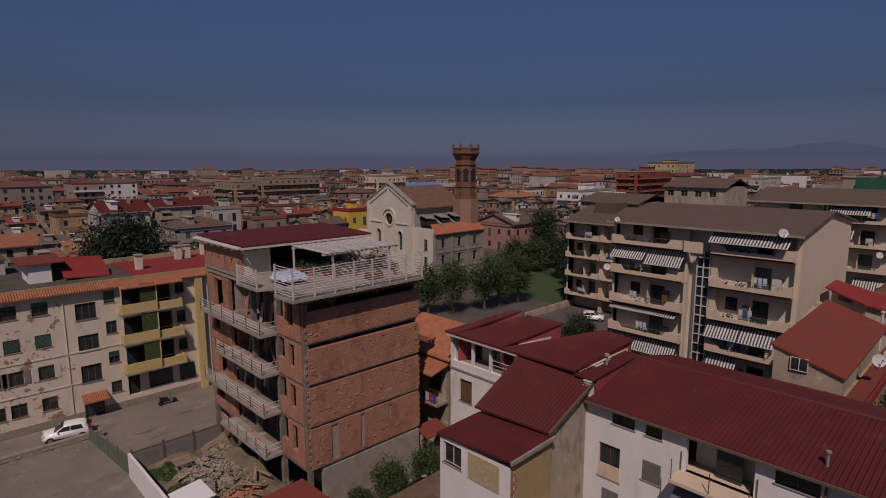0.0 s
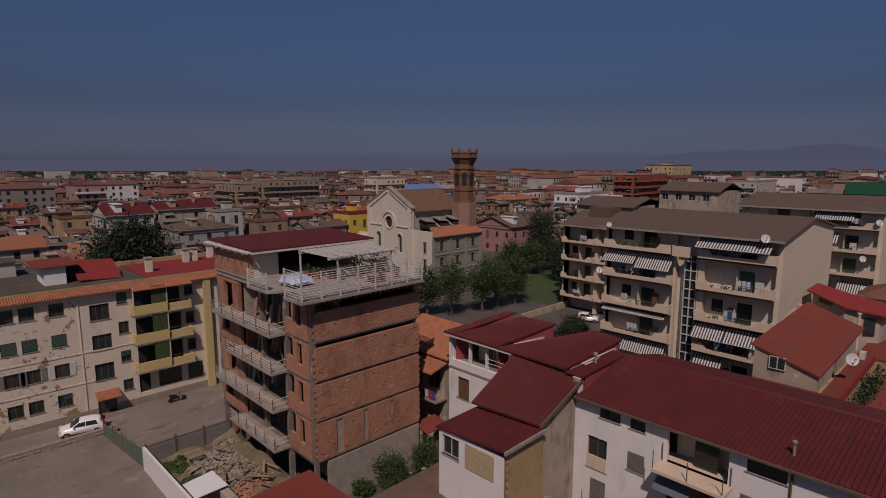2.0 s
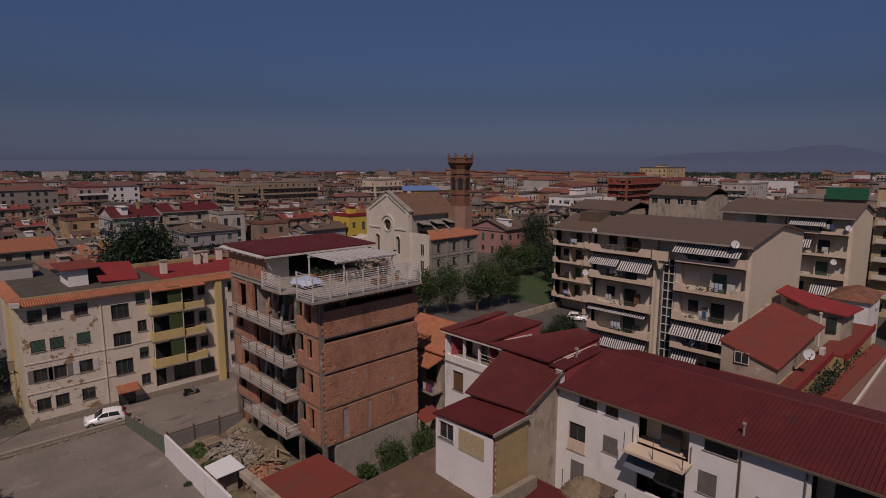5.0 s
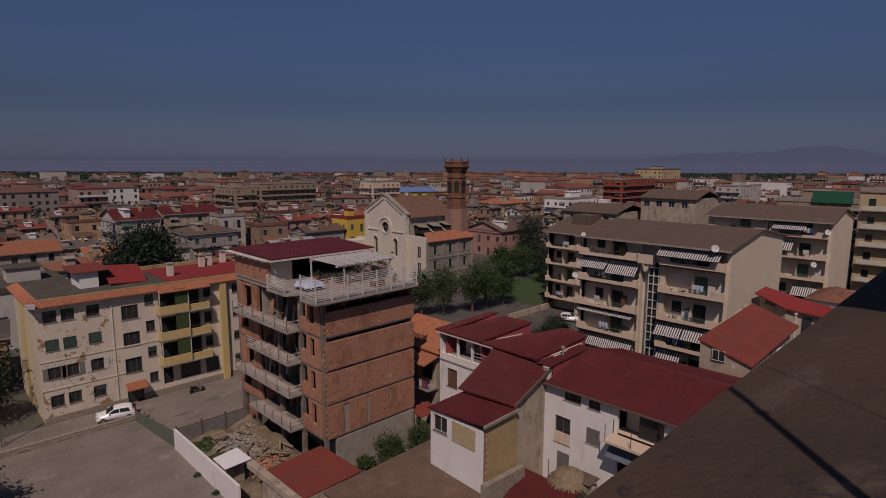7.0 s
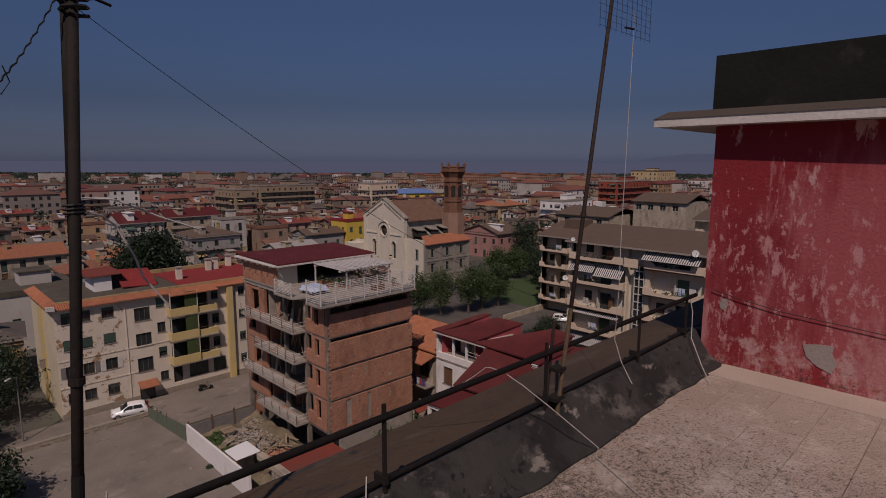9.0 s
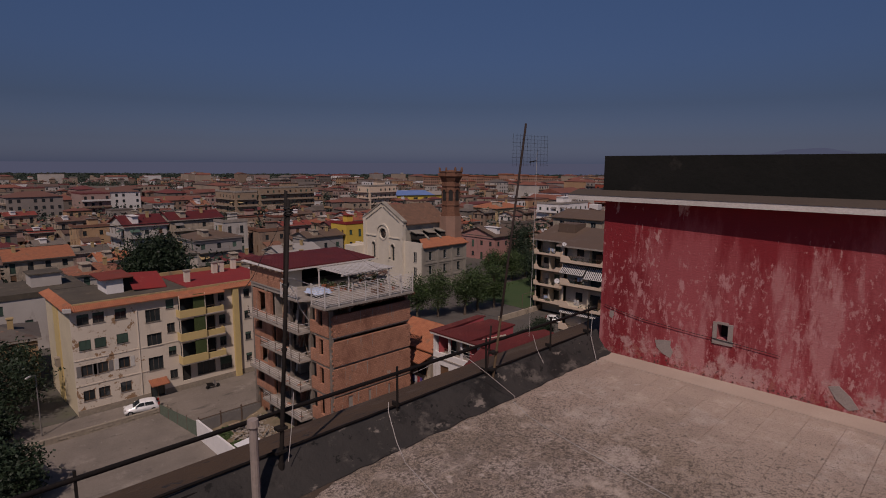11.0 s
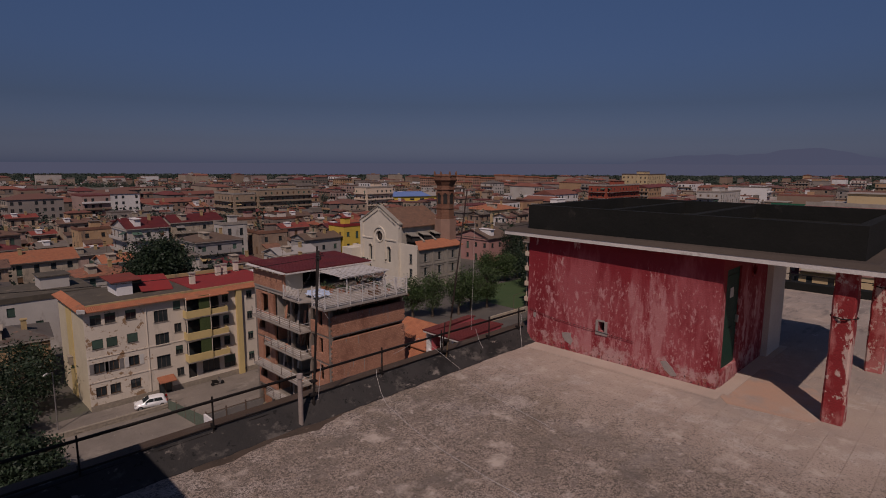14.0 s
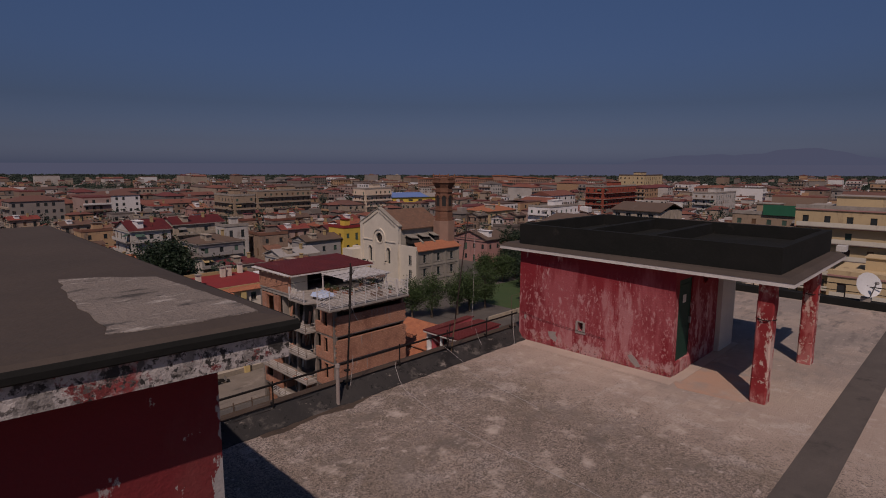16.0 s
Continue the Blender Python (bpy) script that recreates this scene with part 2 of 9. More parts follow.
M_FRAME = mat("white_window_frame", (0.62, 0.60, 0.56), (0.5, 0.48, 0.45), rough=0.5)
M_FRAMED = mat("dark_window_frame", (0.13, 0.11, 0.095), (0.09, 0.075, 0.065), rough=0.5)
M_PLANK = mat("weathered_plank", (0.34, 0.26, 0.18), (0.24, 0.18, 0.125), scale=3, stretch=(1, 6, 1), rnd=0.3)
M_POLE = mat("ochre_rusted_pole", (0.135, 0.09, 0.05), (0.08, 0.055, 0.034), scale=9, rough=0.8)
M_WOOD = mat("brown_wood", (0.17, 0.095, 0.05), (0.11, 0.06, 0.035), scale=3, stretch=(1, 1, 6), rough=0.6)
M_GREENCLOTH = mat("green_roll_blind", (0.075, 0.105, 0.035), (0.06, 0.085, 0.03), scale=2, stretch=(1, 1, 8), rough=0.9)
M_RAILW = mat("white_painted_rail", (0.62, 0.60, 0.58), (0.5, 0.46, 0.43), rough=0.5)
M_RAILD = mat("rusty_dark_rail", (0.10, 0.085, 0.075), (0.15, 0.09, 0.06), scale=6, rough=0.7)
M_IRON = mat("weathered_iron_pipe", (0.012, 0.011, 0.011), (0.022, 0.017, 0.015), scale=5, rough=0.8, spec=0.15)
M_RUST = mat("rusted_mast", (0.034, 0.019, 0.015), (0.018, 0.012, 0.011), scale=9, rough=0.8)
M_CABLE = mat("white_cable", (0.50, 0.47, 0.45), rough=0.5, bump=0)
M_CABLEB = mat("black_cable", (0.012, 0.012, 0.013), rough=0.5, bump=0)
M_TARP = mat("blue_white_tarp", (0.33, 0.45, 0.70), (0.58, 0.64, 0.74), scale=1.2, rough=0.5)
M_CAR = mat("white_car_paint", (0.78, 0.78, 0.78), (0.74, 0.74, 0.74), rough=0.18, bump=0, spec=0.6, grain=0.02)
M_CARB = mat("blue_car_paint", (0.04, 0.10, 0.24), (0.04, 0.09, 0.2), rough=0.2, bump=0, spec=0.6, grain=0.02)
M_CARK = mat("black_car_paint", (0.012, 0.012, 0.013), rough=0.15, bump=0, spec=0.6, grain=0.02)
M_TYRE = mat("tyre_rubber", (0.018, 0.018, 0.018), rough=0.9)
M_RIM = mat("alloy_rim", (0.5, 0.5, 0.5), rough=0.35, metal=0.8, bump=0)
M_LAMPRED = mat("red_tail_lamp", (0.35, 0.012, 0.012), rough=0.2, bump=0)
M_LEAF = mat("broad_leaf", (0.050, 0.078, 0.024), (0.030, 0.052, 0.017), scale=1.2, rough=0.55, bump=0, island=0.45, grain=0)
M_LEAFD = mat("dark_leaf", (0.021, 0.036, 0.017), (0.015, 0.027, 0.013), scale=1.2, rough=0.6, bump=0, island=0.4, grain=0)
M_FARLEAF = mat("far_leaf", (0.040, 0.056, 0.040), (0.028, 0.040, 0.030), scale=0.02, rough=0.8, bump=0, grain=0)
M_BARK = mat("bark", (0.12, 0.09, 0.065), (0.08, 0.06, 0.045), scale=4, bump=0.8, bscale=14)
M_TERRACE = mat("pebbled_terrace_tile", (0.46, 0.37, 0.305), (0.39, 0.305, 0.25), scale=0.7, bscale=42, bump=0.9, grain=0.12, pos=True, rnd=0.05,
                patches=(((0.34, 0.27, 0.21), 0.55, 0.44, 0.58, (1, 1, 1), ("X", -3.6, -5.6)),
                         ((0.50, 0.42, 0.365), 0.8, 0.54, 0.62, (1, 1, 1)),
                         ((0.13, 0.105, 0.088), 27.0, 0.49, 0.57, (1, 1, 1), ("X", -1.0, -6.0)),
                         ((0.085, 0.07, 0.06), 60.0, 0.51, 0.58, (1, 1, 1), ("X", 1.0, -6.0)),
                         ((0.17, 0.14, 0.12), 1.1, 0.54, 0.70, (1, 1, 1), ("X", -3.0, -6.5)),
                         ((0.22, 0.18, 0.155), 7.0, 0.54, 0.66, (1, 1, 1), ("X", -3.0, -6.5)),
                         ((0.52, 0.435, 0.37), 1.7, 0.55, 0.68, (1, 1, 1)),
                         ((0.30, 0.255, 0.225), 0.45, 0.36, 0.56, (1, 1, 1), ("X", -3.2, 1.0)),
                         ((0.21, 0.18, 0.16), 1.6, 0.52, 0.64, (0.5, 1.6, 1), ("X", -2.5, 3.0)),
                         ((0.50, 0.42, 0.365), 6.0, 0.61, 0.66, (1, 1, 1))))
M_JOINT = mat("dirty_tile_joint", (0.40, 0.325, 0.27), (0.32, 0.26, 0.215), scale=1.1, bscale=30)
# Orange stain; the greying towards +X paints the canopy's shade.
M_ORANGEFLOOR = mat("orange_stain_greyed_for_shade", (0.44, 0.27, 0.19), (0.40, 0.28, 0.215), scale=1.5, bscale=36, bump=0.3, pos=True,
                    patches=(((0.42, 0.335, 0.28), 1.4, 0.40, 0.58, (1, 1, 1), ("Y", -12.6, -14.2)), ((0.30, 0.255, 0.225), 1.2, 0.36, 0.54, (1, 1, 1), ("X", -1.6, -0.9))))
M_CEMENT = mat("grey_cement_patch", (0.33, 0.28, 0.26), (0.27, 0.23, 0.21), scale=5, bscale=40)
M_TERRFINE = mat("pale_cement_skim", (0.48, 0.39, 0.325), (0.40, 0.32, 0.265), scale=1.2, bscale=40, bump=0.4)
M_TAR = mat("black_bitumen_sheet", (0.011, 0.012, 0.011), (0.017, 0.017, 0.016), scale=1.5, bscale=14, bump=0.25, rough=0.9, spec=0.12, grain=0.1,
            patches=(((0.05, 0.045, 0.04), 1.3, 0.62, 0.75, (1, 1, 1)),))
M_TARSLOPE = mat("grey_bitumen_upstand", (0.042, 0.038, 0.036), (0.022, 0.021, 0.021), scale=1.3, bscale=14, bump=0.5,
                 pos=True,
                 patches=(((0.014, 0.013, 0.013), 1.1, 0.53, 0.60, (1, 1, 1)), ((0.105, 0.093, 0.083), 2.6, 0.56, 0.66, (0.7, 1, 1)), ((0.19, 0.165, 0.145), 5.0, 0.60, 0.66, (0.6, 1, 1)), ((0.008, 0.008, 0.008), 8.0, 0.60, 0.63, (1, 1, 1))))
M_DRAIN = mat("worn_bitumen_strip", (0.115, 0.097, 0.085), (0.08, 0.069, 0.062), scale=1.1, bscale=20, bump=0.3, patches=(((0.05, 0.045, 0.042), 0.9, 0.55, 0.65, (1, 1, 1)),))
M_LEDGE = mat("brown_cornice_membrane", (0.092, 0.058, 0.034), (0.058, 0.039, 0.027), scale=0.8, bscale=16, bump=0.5, pos=True,
              patches=(((0.035, 0.032, 0.034), 1.5, 0.58, 0.62, (0.35, 2.2, 1)), ((0.10, 0.074, 0.055), 2.2, 0.58, 0.68, (0.5, 1, 1)), ((0.03, 0.027, 0.027), 5.0, 0.62, 0.66, (1, 1, 1))))
M_REDWALL = mat("peeling_crimson_wall", (0.235, 0.018, 0.026), (0.19, 0.017, 0.024), scale=0.7, bscale=30, bump=0.35, grain=0.12,
                pos=True,
                patches=(((0.33, 0.075, 0.085), 0.9, 0.45, 0.58, (1, 1, 0.25), ("Z", 30.2, 28.9)), ((0.40, 0.155, 0.16), 2.3, 0.525, 0.60, (1, 1, 0.25), ("Z", 30.2, 28.9)),
                         ((0.46, 0.215, 0.22), 5.5, 0.565, 0.625, (1, 1, 0.42), ("Z", 30.4, 28.7)), ((0.43, 0.19, 0.19), 15.0, 0.56, 0.61, (1, 1, 0.6), ("Z", 30.2, 28.9)), ((0.47, 0.25, 0.245), 1.7, 0.61, 0.64, (1, 1, 0.45)), ((0.43, 0.25, 0.24), 2.4, 0.50, 0.58, (1, 1, 0.8), ("Z", 28.05, 27.5)),
                         ((0.30, 0.10, 0.085), 9.0, 0.52, 0.59, (1, 1, 1), ("Z", 27.85, 27.3)), ((0.09, 0.04, 0.036), 14.0, 0.53, 0.62, (1, 1, 1), ("Z", 27.7, 27.25))))
M_REDCOL = mat("flaking_red_column", (0.27, 0.022, 0.025), (0.22, 0.02, 0.022), scale=1.5, bscale=30, bump=0.4,
               pos=True,
               patches=(((0.40, 0.13, 0.12), 2.0, 0.46, 0.56, (1, 1, 0.5)), ((0.52, 0.36, 0.31), 2.4, 0.545, 0.58, (1, 1, 0.45), ("Z", 29.9, 29.0)), ((0.50, 0.36, 0.31), 7.0, 0.57, 0.61, (1, 1, 0.8))))
M_SLABW = mat("white_fascia", (0.66, 0.62, 0.58), (0.52, 0.48, 0.45), scale=1.2, patches=(((0.30, 0.26, 0.24), 1.5, 0.6, 0.7, (1, 1, 1)),))
M_SLABT = mat("grey_slab_top", (0.080, 0.061, 0.049), (0.060, 0.047, 0.039), scale=0.9, bscale=15)
M_LSLAB = mat("lichen_concrete_slab", (0.25, 0.21, 0.18), (0.17, 0.145, 0.125), scale=1.4, bscale=30, bump=0.7, pos=True,
              patches=(((0.40, 0.36, 0.32), 2.4, 0.56, 0.62, (0.6, 1.6, 1)), ((0.08, 0.07, 0.062), 3.5, 0.55, 0.62, (0.6, 1.6, 1))))
M_LFASC = mat("mouldy_white_fascia", (0.46, 0.42, 0.40), (0.36, 0.33, 0.31), scale=1.2, bscale=24, bump=0.6, pos=True,
              patches=(((0.24, 0.22, 0.205), 6.0, 0.50, 0.56, (1, 1, 0.6)), ((0.24, 0.05, 0.05), 1.7, 0.545, 0.60, (1, 1, 1)), ((0.16, 0.03, 0.03), 6.0, 0.58, 0.62, (1, 1, 1)), ((0.10, 0.09, 0.085), 22.0, 0.53, 0.58, (1, 1, 1)),
                       ((0.035, 0.032, 0.03), 5.0, 0.48, 0.53, (1, 1, 1), ("Z", 31.06, 31.30)), ((0.03, 0.028, 0.026), 17.0, 0.57, 0.60, (1, 1, 1), ("Z", 31.02, 31.2))))
M_LRED = mat("deep_crimson_wall", (0.155, 0.015, 0.019), (0.125, 0.014, 0.017), scale=0.8, bscale=26, bump=0.3, grain=0.1, pos=True,
             patches=(((0.15, 0.03, 0.03), 1.5, 0.54, 0.7, (1, 1, 0.5)), ((0.30, 0.265, 0.26), 2.2, 0.565, 0.58, (1, 1, 0.45), ("X", -15.1, -14.35), ("Z", 31.1, 30.4)),
                      ((0.30, 0.28, 0.275), 3.4, 0.495, 0.51, (1, 1, 0.35), ("X", -14.46, -14.33)),
                      ((0.28, 0.24, 0.235), 1.3, 0.60, 0.612, (1, 1, 0.5), ("Z", 30.95, 30.5)), ((0.30, 0.25, 0.24), 6.0, 0.66, 0.675, (1, 1, 0.6))))
M_GREENDOOR = mat("dark_green_door", (0.012, 0.050, 0.034), (0.009, 0.034, 0.023), rough=0.6, spec=0.2)
M_DISH = mat("white_dish", (0.62, 0.62, 0.62), (0.5, 0.5, 0.5), rough=0.4)
M_HOUSEWALL = mat("town_wall", (0.5, 0.42, 0.33), scale=0.25, bscale=8, bump=0.1, patches=(((0.15, 0.12, 0.10), 0.45, 0.54, 0.68, (1, 1, 0.35)), ((0.42, 0.35, 0.29), 0.8, 0.60, 0.68, (1, 1, 0.6))), palette=(
    (0.40, 0.31, 0.23), (0.54, 0.49, 0.43), (0.28, 0.20, 0.145), (0.62, 0.59, 0.56), (0.42, 0.28, 0.16), (0.40, 0.28, 0.24), (0.20, 0.165, 0.14), (0.33, 0.28, 0.235)))
M_HOUSEROOF = mat("town_roof", (0.3, 0.12, 0.07), scale=0.3, bscale=6, bump=0.4, patches=(((0.085, 0.05, 0.04), 0.6, 0.55, 0.70, (1, 1, 1)), ((0.25, 0.14, 0.095), 0.9, 0.61, 0.70, (1, 1, 1))), palette=(
    (0.19, 0.072, 0.05), (0.12, 0.075, 0.056), (0.27, 0.088, 0.05), (0.13, 0.026, 0.028), (0.115, 0.10, 0.088), (0.20, 0.10, 0.067), (0.21, 0.047, 0.036), (0.14, 0.08, 0.06), (0.10, 0.062, 0.05), (0.16, 0.135, 0.115)))
M_FARWALL = mat("far_wall", (0.5, 0.42, 0.33), scale=0.1, bscale=3, bump=0.0, island=1.0, palette=(
    (0.33, 0.26, 0.20), (0.46, 0.42, 0.38), (0.24, 0.17, 0.125), (0.64, 0.62, 0.60), (0.38, 0.24, 0.14), (0.34, 0.24, 0.21), (0.17, 0.145, 0.125), (0.27, 0.235, 0.21)))
M_FARROOF = mat("far_roof", (0.3, 0.12, 0.07), scale=0.1, bscale=3, bump=0.0, island=1.0, palette=(
    (0.165, 0.066, 0.05), (0.115, 0.077, 0.062), (0.19, 0.075, 0.054), (0.125, 0.105, 0.092), (0.21, 0.082, 0.056), (0.14, 0.04, 0.037), (0.14, 0.07, 0.055)))


# ---- mesh helpers ----
class MB:
    def __init__(self):
        self.v, self.f = [], []

    def hexa(self, p):
        k = len(self.v)
        self.v += [tuple(q) for q in p]
        self.f += [(k, k + 3, k + 2, k + 1), (k + 4, k + 5, k + 6, k + 7), (k, k + 1, k + 5, k + 4), (k + 1, k + 2, k + 6, k + 5),
                   (k + 2, k + 3, k + 7, k + 6), (k + 3, k, k + 4, k + 7)]
        return self

    def box(self, x0, x1, y0, y1, z0, z1):
        x0, x1 = sorted((x0, x1))
        y0, y1 = sorted((y0, y1))
        z0, z1 = sorted((z0, z1))
        return self.hexa([(x0, y0, z0), (x1, y0, z0), (x1, y1, z0), (x0, y1, z0), (x0, y0, z1), (x1, y0, z1), (x1, y1, z1), (x0, y1, z1)])

    def tbox(self, T, u0, u1, d0, d1, z0, z1):
        a, b = T(u0, d0, z0), T(u1, d1, z1)
        return self.box(a[0], b[0], a[1], b[1], a[2], b[2])

    def poly(self, bottom, top):
        """A prism between two outlines of the same number of points, counter-clockwise from above."""
        k, n = len(self.v), len(bottom)
        self.v += [tuple(q) for q in bottom] + [tuple(q) for q in top]
        self.f.append(tuple(range(k + n - 1, k - 1, -1)))
        self.f.append(tuple(range(k + n, k + 2 * n)))
        for i in range(n):
            j = (i + 1) % n
            self.f.append((k + i, k + j, k + n + j, k + n + i))
        return self

    def slab(self, a, b, c, d, thick):
        """A flat piece with the upper corners a b c d, counter-clockwise from above."""
        low = [(p[0], p[1], p[2] - thick) for p in (a, b, c, d)]
        return self.poly(low, [a, b, c, d])

    def quad(self, a, b, c, d):
        k = len(self.v)
        self.v += [tuple(a), tuple(b), tuple(c), tuple(d)]
        self.f.append((k, k + 1, k + 2, k + 3))
        return self

    def cyl(self, p0, p1, r0, r1=None, n=8):
        r1 = r0 if r1 is None else r1
        p0, p1 = Vector(p0), Vector(p1)
        ax = (p1 - p0).normalized()
        side = ax.cross(Vector((0, 0, 1)) if abs(ax.z) < 0.9 else Vector((1, 0, 0))).normalized()
        other = ax.cross(side)
        ring = [math.cos(2 * math.pi * i / n) * side + math.sin(2 * math.pi * i / n) * other for i in range(n)]
        return self.poly([p0 + q * r0 for q in ring], [p1 + q * r1 for q in ring])

    def tube(self, pts, r, n=5):
        """One bent round bar along the points."""
        pts = [Vector(p) for p in pts]
        k = len(self.v)
        for i, p in enumerate(pts):
            ax = (pts[min(i + 1, len(pts) - 1)] - pts[max(i - 1, 0)]).normalized()
            side = ax.cross(Vector((0, 0, 1)) if abs(ax.z) < 0.9 else Vector((1, 0, 0))).normalized()
            other = ax.cross(side)
            for j in range(n):
                a = 2 * math.pi * j / n
                self.v.append(tuple(p + (side * math.cos(a) + other * math.sin(a)) * r))
        for i in range(len(pts) - 1):
            for j in range(n):
                a, b = k + i * n + j, k + i * n + (j + 1) % n
                self.f.append((a, b, b + n, a + n))
        self.f += [tuple(range(k, k + n)), tuple(range(k + len(pts) * n - 1, k + (len(pts) - 1) * n - 1, -1))]
        return self

    def ribs(self, a, b, c, d, step, w=0.05, h=0.035):
        """Raised ribs on a roof plane, running from the eave a-b up to the ridge d-c."""
        a, b, c, d = map(Vector, (a, b, c, d))
        count = max(2, int((b - a).length / step))
        along = (b - a).normalized()
        for i in range(count):
            s = (i + 0.5) / count
            p, q = a.lerp(b, s), d.lerp(c, s)
            nrm = along.cross((q - p).normalized())
            if nrm.z < 0:
                nrm = -nrm
            k = len(self.v)
            for o in (p, q):
                self.v += [tuple(o - along * w), tuple(o + nrm * h), tuple(o + along * w)]
            self.f += [(k, k + 3, k + 4, k + 1), (k + 1, k + 4, k + 5, k + 2), (k, k + 1, k + 2), (k + 3, k + 5, k + 4)]
        return self

    def wall(self, T, u0, u1, z0, z1, holes=(), d0=-0.3, d1=0.0):
        """One connected wall with openings right through it."""
        us = sorted({u0, u1, *[h[0] for h in holes], *[h[1] for h in holes]})
        zs = sorted({z0, z1, *[h[2] for h in holes], *[h[3] for h in holes]})
        us, zs = [u for u in us if u0 <= u <= u1], [z for z in zs if z0 <= z <= z1]

        def solid(i, j):
            if not (0 <= i < len(us) - 1 and 0 <= j < len(zs) - 1):
                return False
            m, c = (us[i] + us[i + 1]) / 2, (zs[j] + zs[j + 1]) / 2
            return not any(h[0] < m < h[1] and h[2] < c < h[3] for h in holes)

        o = Vector(T(0, 0, 0))
        flip = (Vector(T(1, 0, 0)) - o).cross(Vector((0, 0, 1))).dot(Vector(T(0, 1, 0)) - o) < 0
        index = {}

        def vert(i, j, d):
            if (i, j, d) not in index:
                index[i, j, d] = len(self.v)
                self.v.append(T(us[i], d, zs[j]))
            return index[i, j, d]

        def face(*q):
            self.f.append(tuple(reversed(q)) if flip else q)

        for i in range(len(us) - 1):
            for j in range(len(zs) - 1):
                if not solid(i, j):
                    continue
                face(vert(i, j, d1), vert(i + 1, j, d1), vert(i + 1, j + 1, d1), vert(i, j + 1, d1))
                face(vert(i, j, d0), vert(i, j + 1, d0), vert(i + 1, j + 1, d0), vert(i + 1, j, d0))
                for di, dj, a, b in ((0, -1, (i, j), (i + 1, j)), (1, 0, (i + 1, j), (i + 1, j + 1)), (0, 1, (i + 1, j + 1), (i, j + 1)), (-1, 0, (i, j + 1), (i, j))):
                    if not solid(i + di, j + dj):
                        face(vert(*a, d0), vert(*b, d0), vert(*b, d1), vert(*a, d1))
        return self

    def loft(self, rings):
        """A closed skin through outlines of the same number of points."""
        k, n = len(self.v), len(rings[0])
        for r in rings:
            self.v += [tuple(p) for p in r]
        for i in range(len(rings) - 1):
            for j in range(n):
                a, b = k + i * n + j, k + i * n + (j + 1) % n
                self.f.append((a, b, b + n, a + n))
        self.f += [tuple(range(k + n - 1, k - 1, -1)), tuple(range(k + (len(rings) - 1) * n, k + len(rings) * n))]
        return self

    def mesh(self, name, smooth=False):
        me = bpy.data.meshes.new(name)
        me.from_pydata(self.v, [], self.f)
        if smooth:
            me.polygons.foreach_set("use_smooth", [True] * len(me.polygons))
        me.update()
        return me


def facing_y(y):
    return lambda u, d, z: (u, y - d, z)


def facing_x(x):
    return lambda u, d, z: (x - d, u, z)


def thing(name, at, label, category, group="", kind=""):
    e = new(name)
    e.empty_display_size = 0.3
    e.matrix_world = Matrix.Translation(at)
    return tagged(e, label, category, group, kind)


def part(name, mb, material, parent, label="", smooth=False, kind=""):
    ob = new(name, mb.mesh(name, smooth))
    ob.data.materials.append(material)
    if parent is not None:
        ob.parent = parent
        m = parent.matrix_basis
        p = parent.parent
        if p is None:
            ob.matrix_parent_inverse = m.inverted()
    return tagged(ob, label, kind=kind)


def boxes(name, bounds, material, parent, label="", T=None):
    """Several like pieces, each a part of its own."""
    for b in bounds:
        part(name, MB().tbox(T, *b) if T else MB().box(*b), material, parent, label)


def single(name, mb, material, label, category, group="", kind="", smooth=False):
    ob = new(name, mb.mesh(name, smooth))
    ob.data.materials.append(material)
    return tagged(ob, label, category, group, kind)


def window(parent, T, u0, u1, z0, z1, glass=None, frame_mat=None, deep=0.14, bars=1, sill=True, name="window", shutter=None):
    """A window in an opening: frame, panes and a sill."""
    f = MB()
    w = 0.06
    d0, d1 = -deep - 0.06, -deep
    lights = []
    for i in range(bars + 1):
        ua, ub = u0 + (u1 - u0) * i / (bars + 1), u0 + (u1 - u0) * (i + 1) / (bars + 1)
        lights.append((ua + (w if i == 0 else 0.03), ub - (w if i == bars else 0.03), z0 + w, z1 - w))
    f.wall(T, u0, u1, z0, z1, lights, d0, d1)
    win = part(name, f, frame_mat or M_FRAME, parent)
    part("pane", MB().tbox(T, u0 + w, u1 - w, d0 + 0.02, d0 + 0.035, z0 + w, z1 - w), glass or M_GLASS, win)
    if sill:
        part("sill", MB().tbox(T, u0 - 0.08, u1 + 0.08, -deep, 0.07, z0 - 0.06, z0), M_CONC, win)
    if shutter:
        low = z0 + (z1 - z0) * (1 - shutter)
        n = max(2, int((z1 - low) / 0.06))
        s = MB().loft([[T(u0 + 0.02, -0.055 + 0.015 * (i % 2), low + (z1 - low) * i / n), T(u1 - 0.02, -0.055 + 0.015 * (i % 2), low + (z1 - low) * i / n),
                        T(u1 - 0.02, -0.08, low + (z1 - low) * i / n), T(u0 + 0.02, -0.08, low + (z1 - low) * i / n)] for i in range(n + 1)])
        part("roller_shutter", s, M_SHUT, win)
    return win


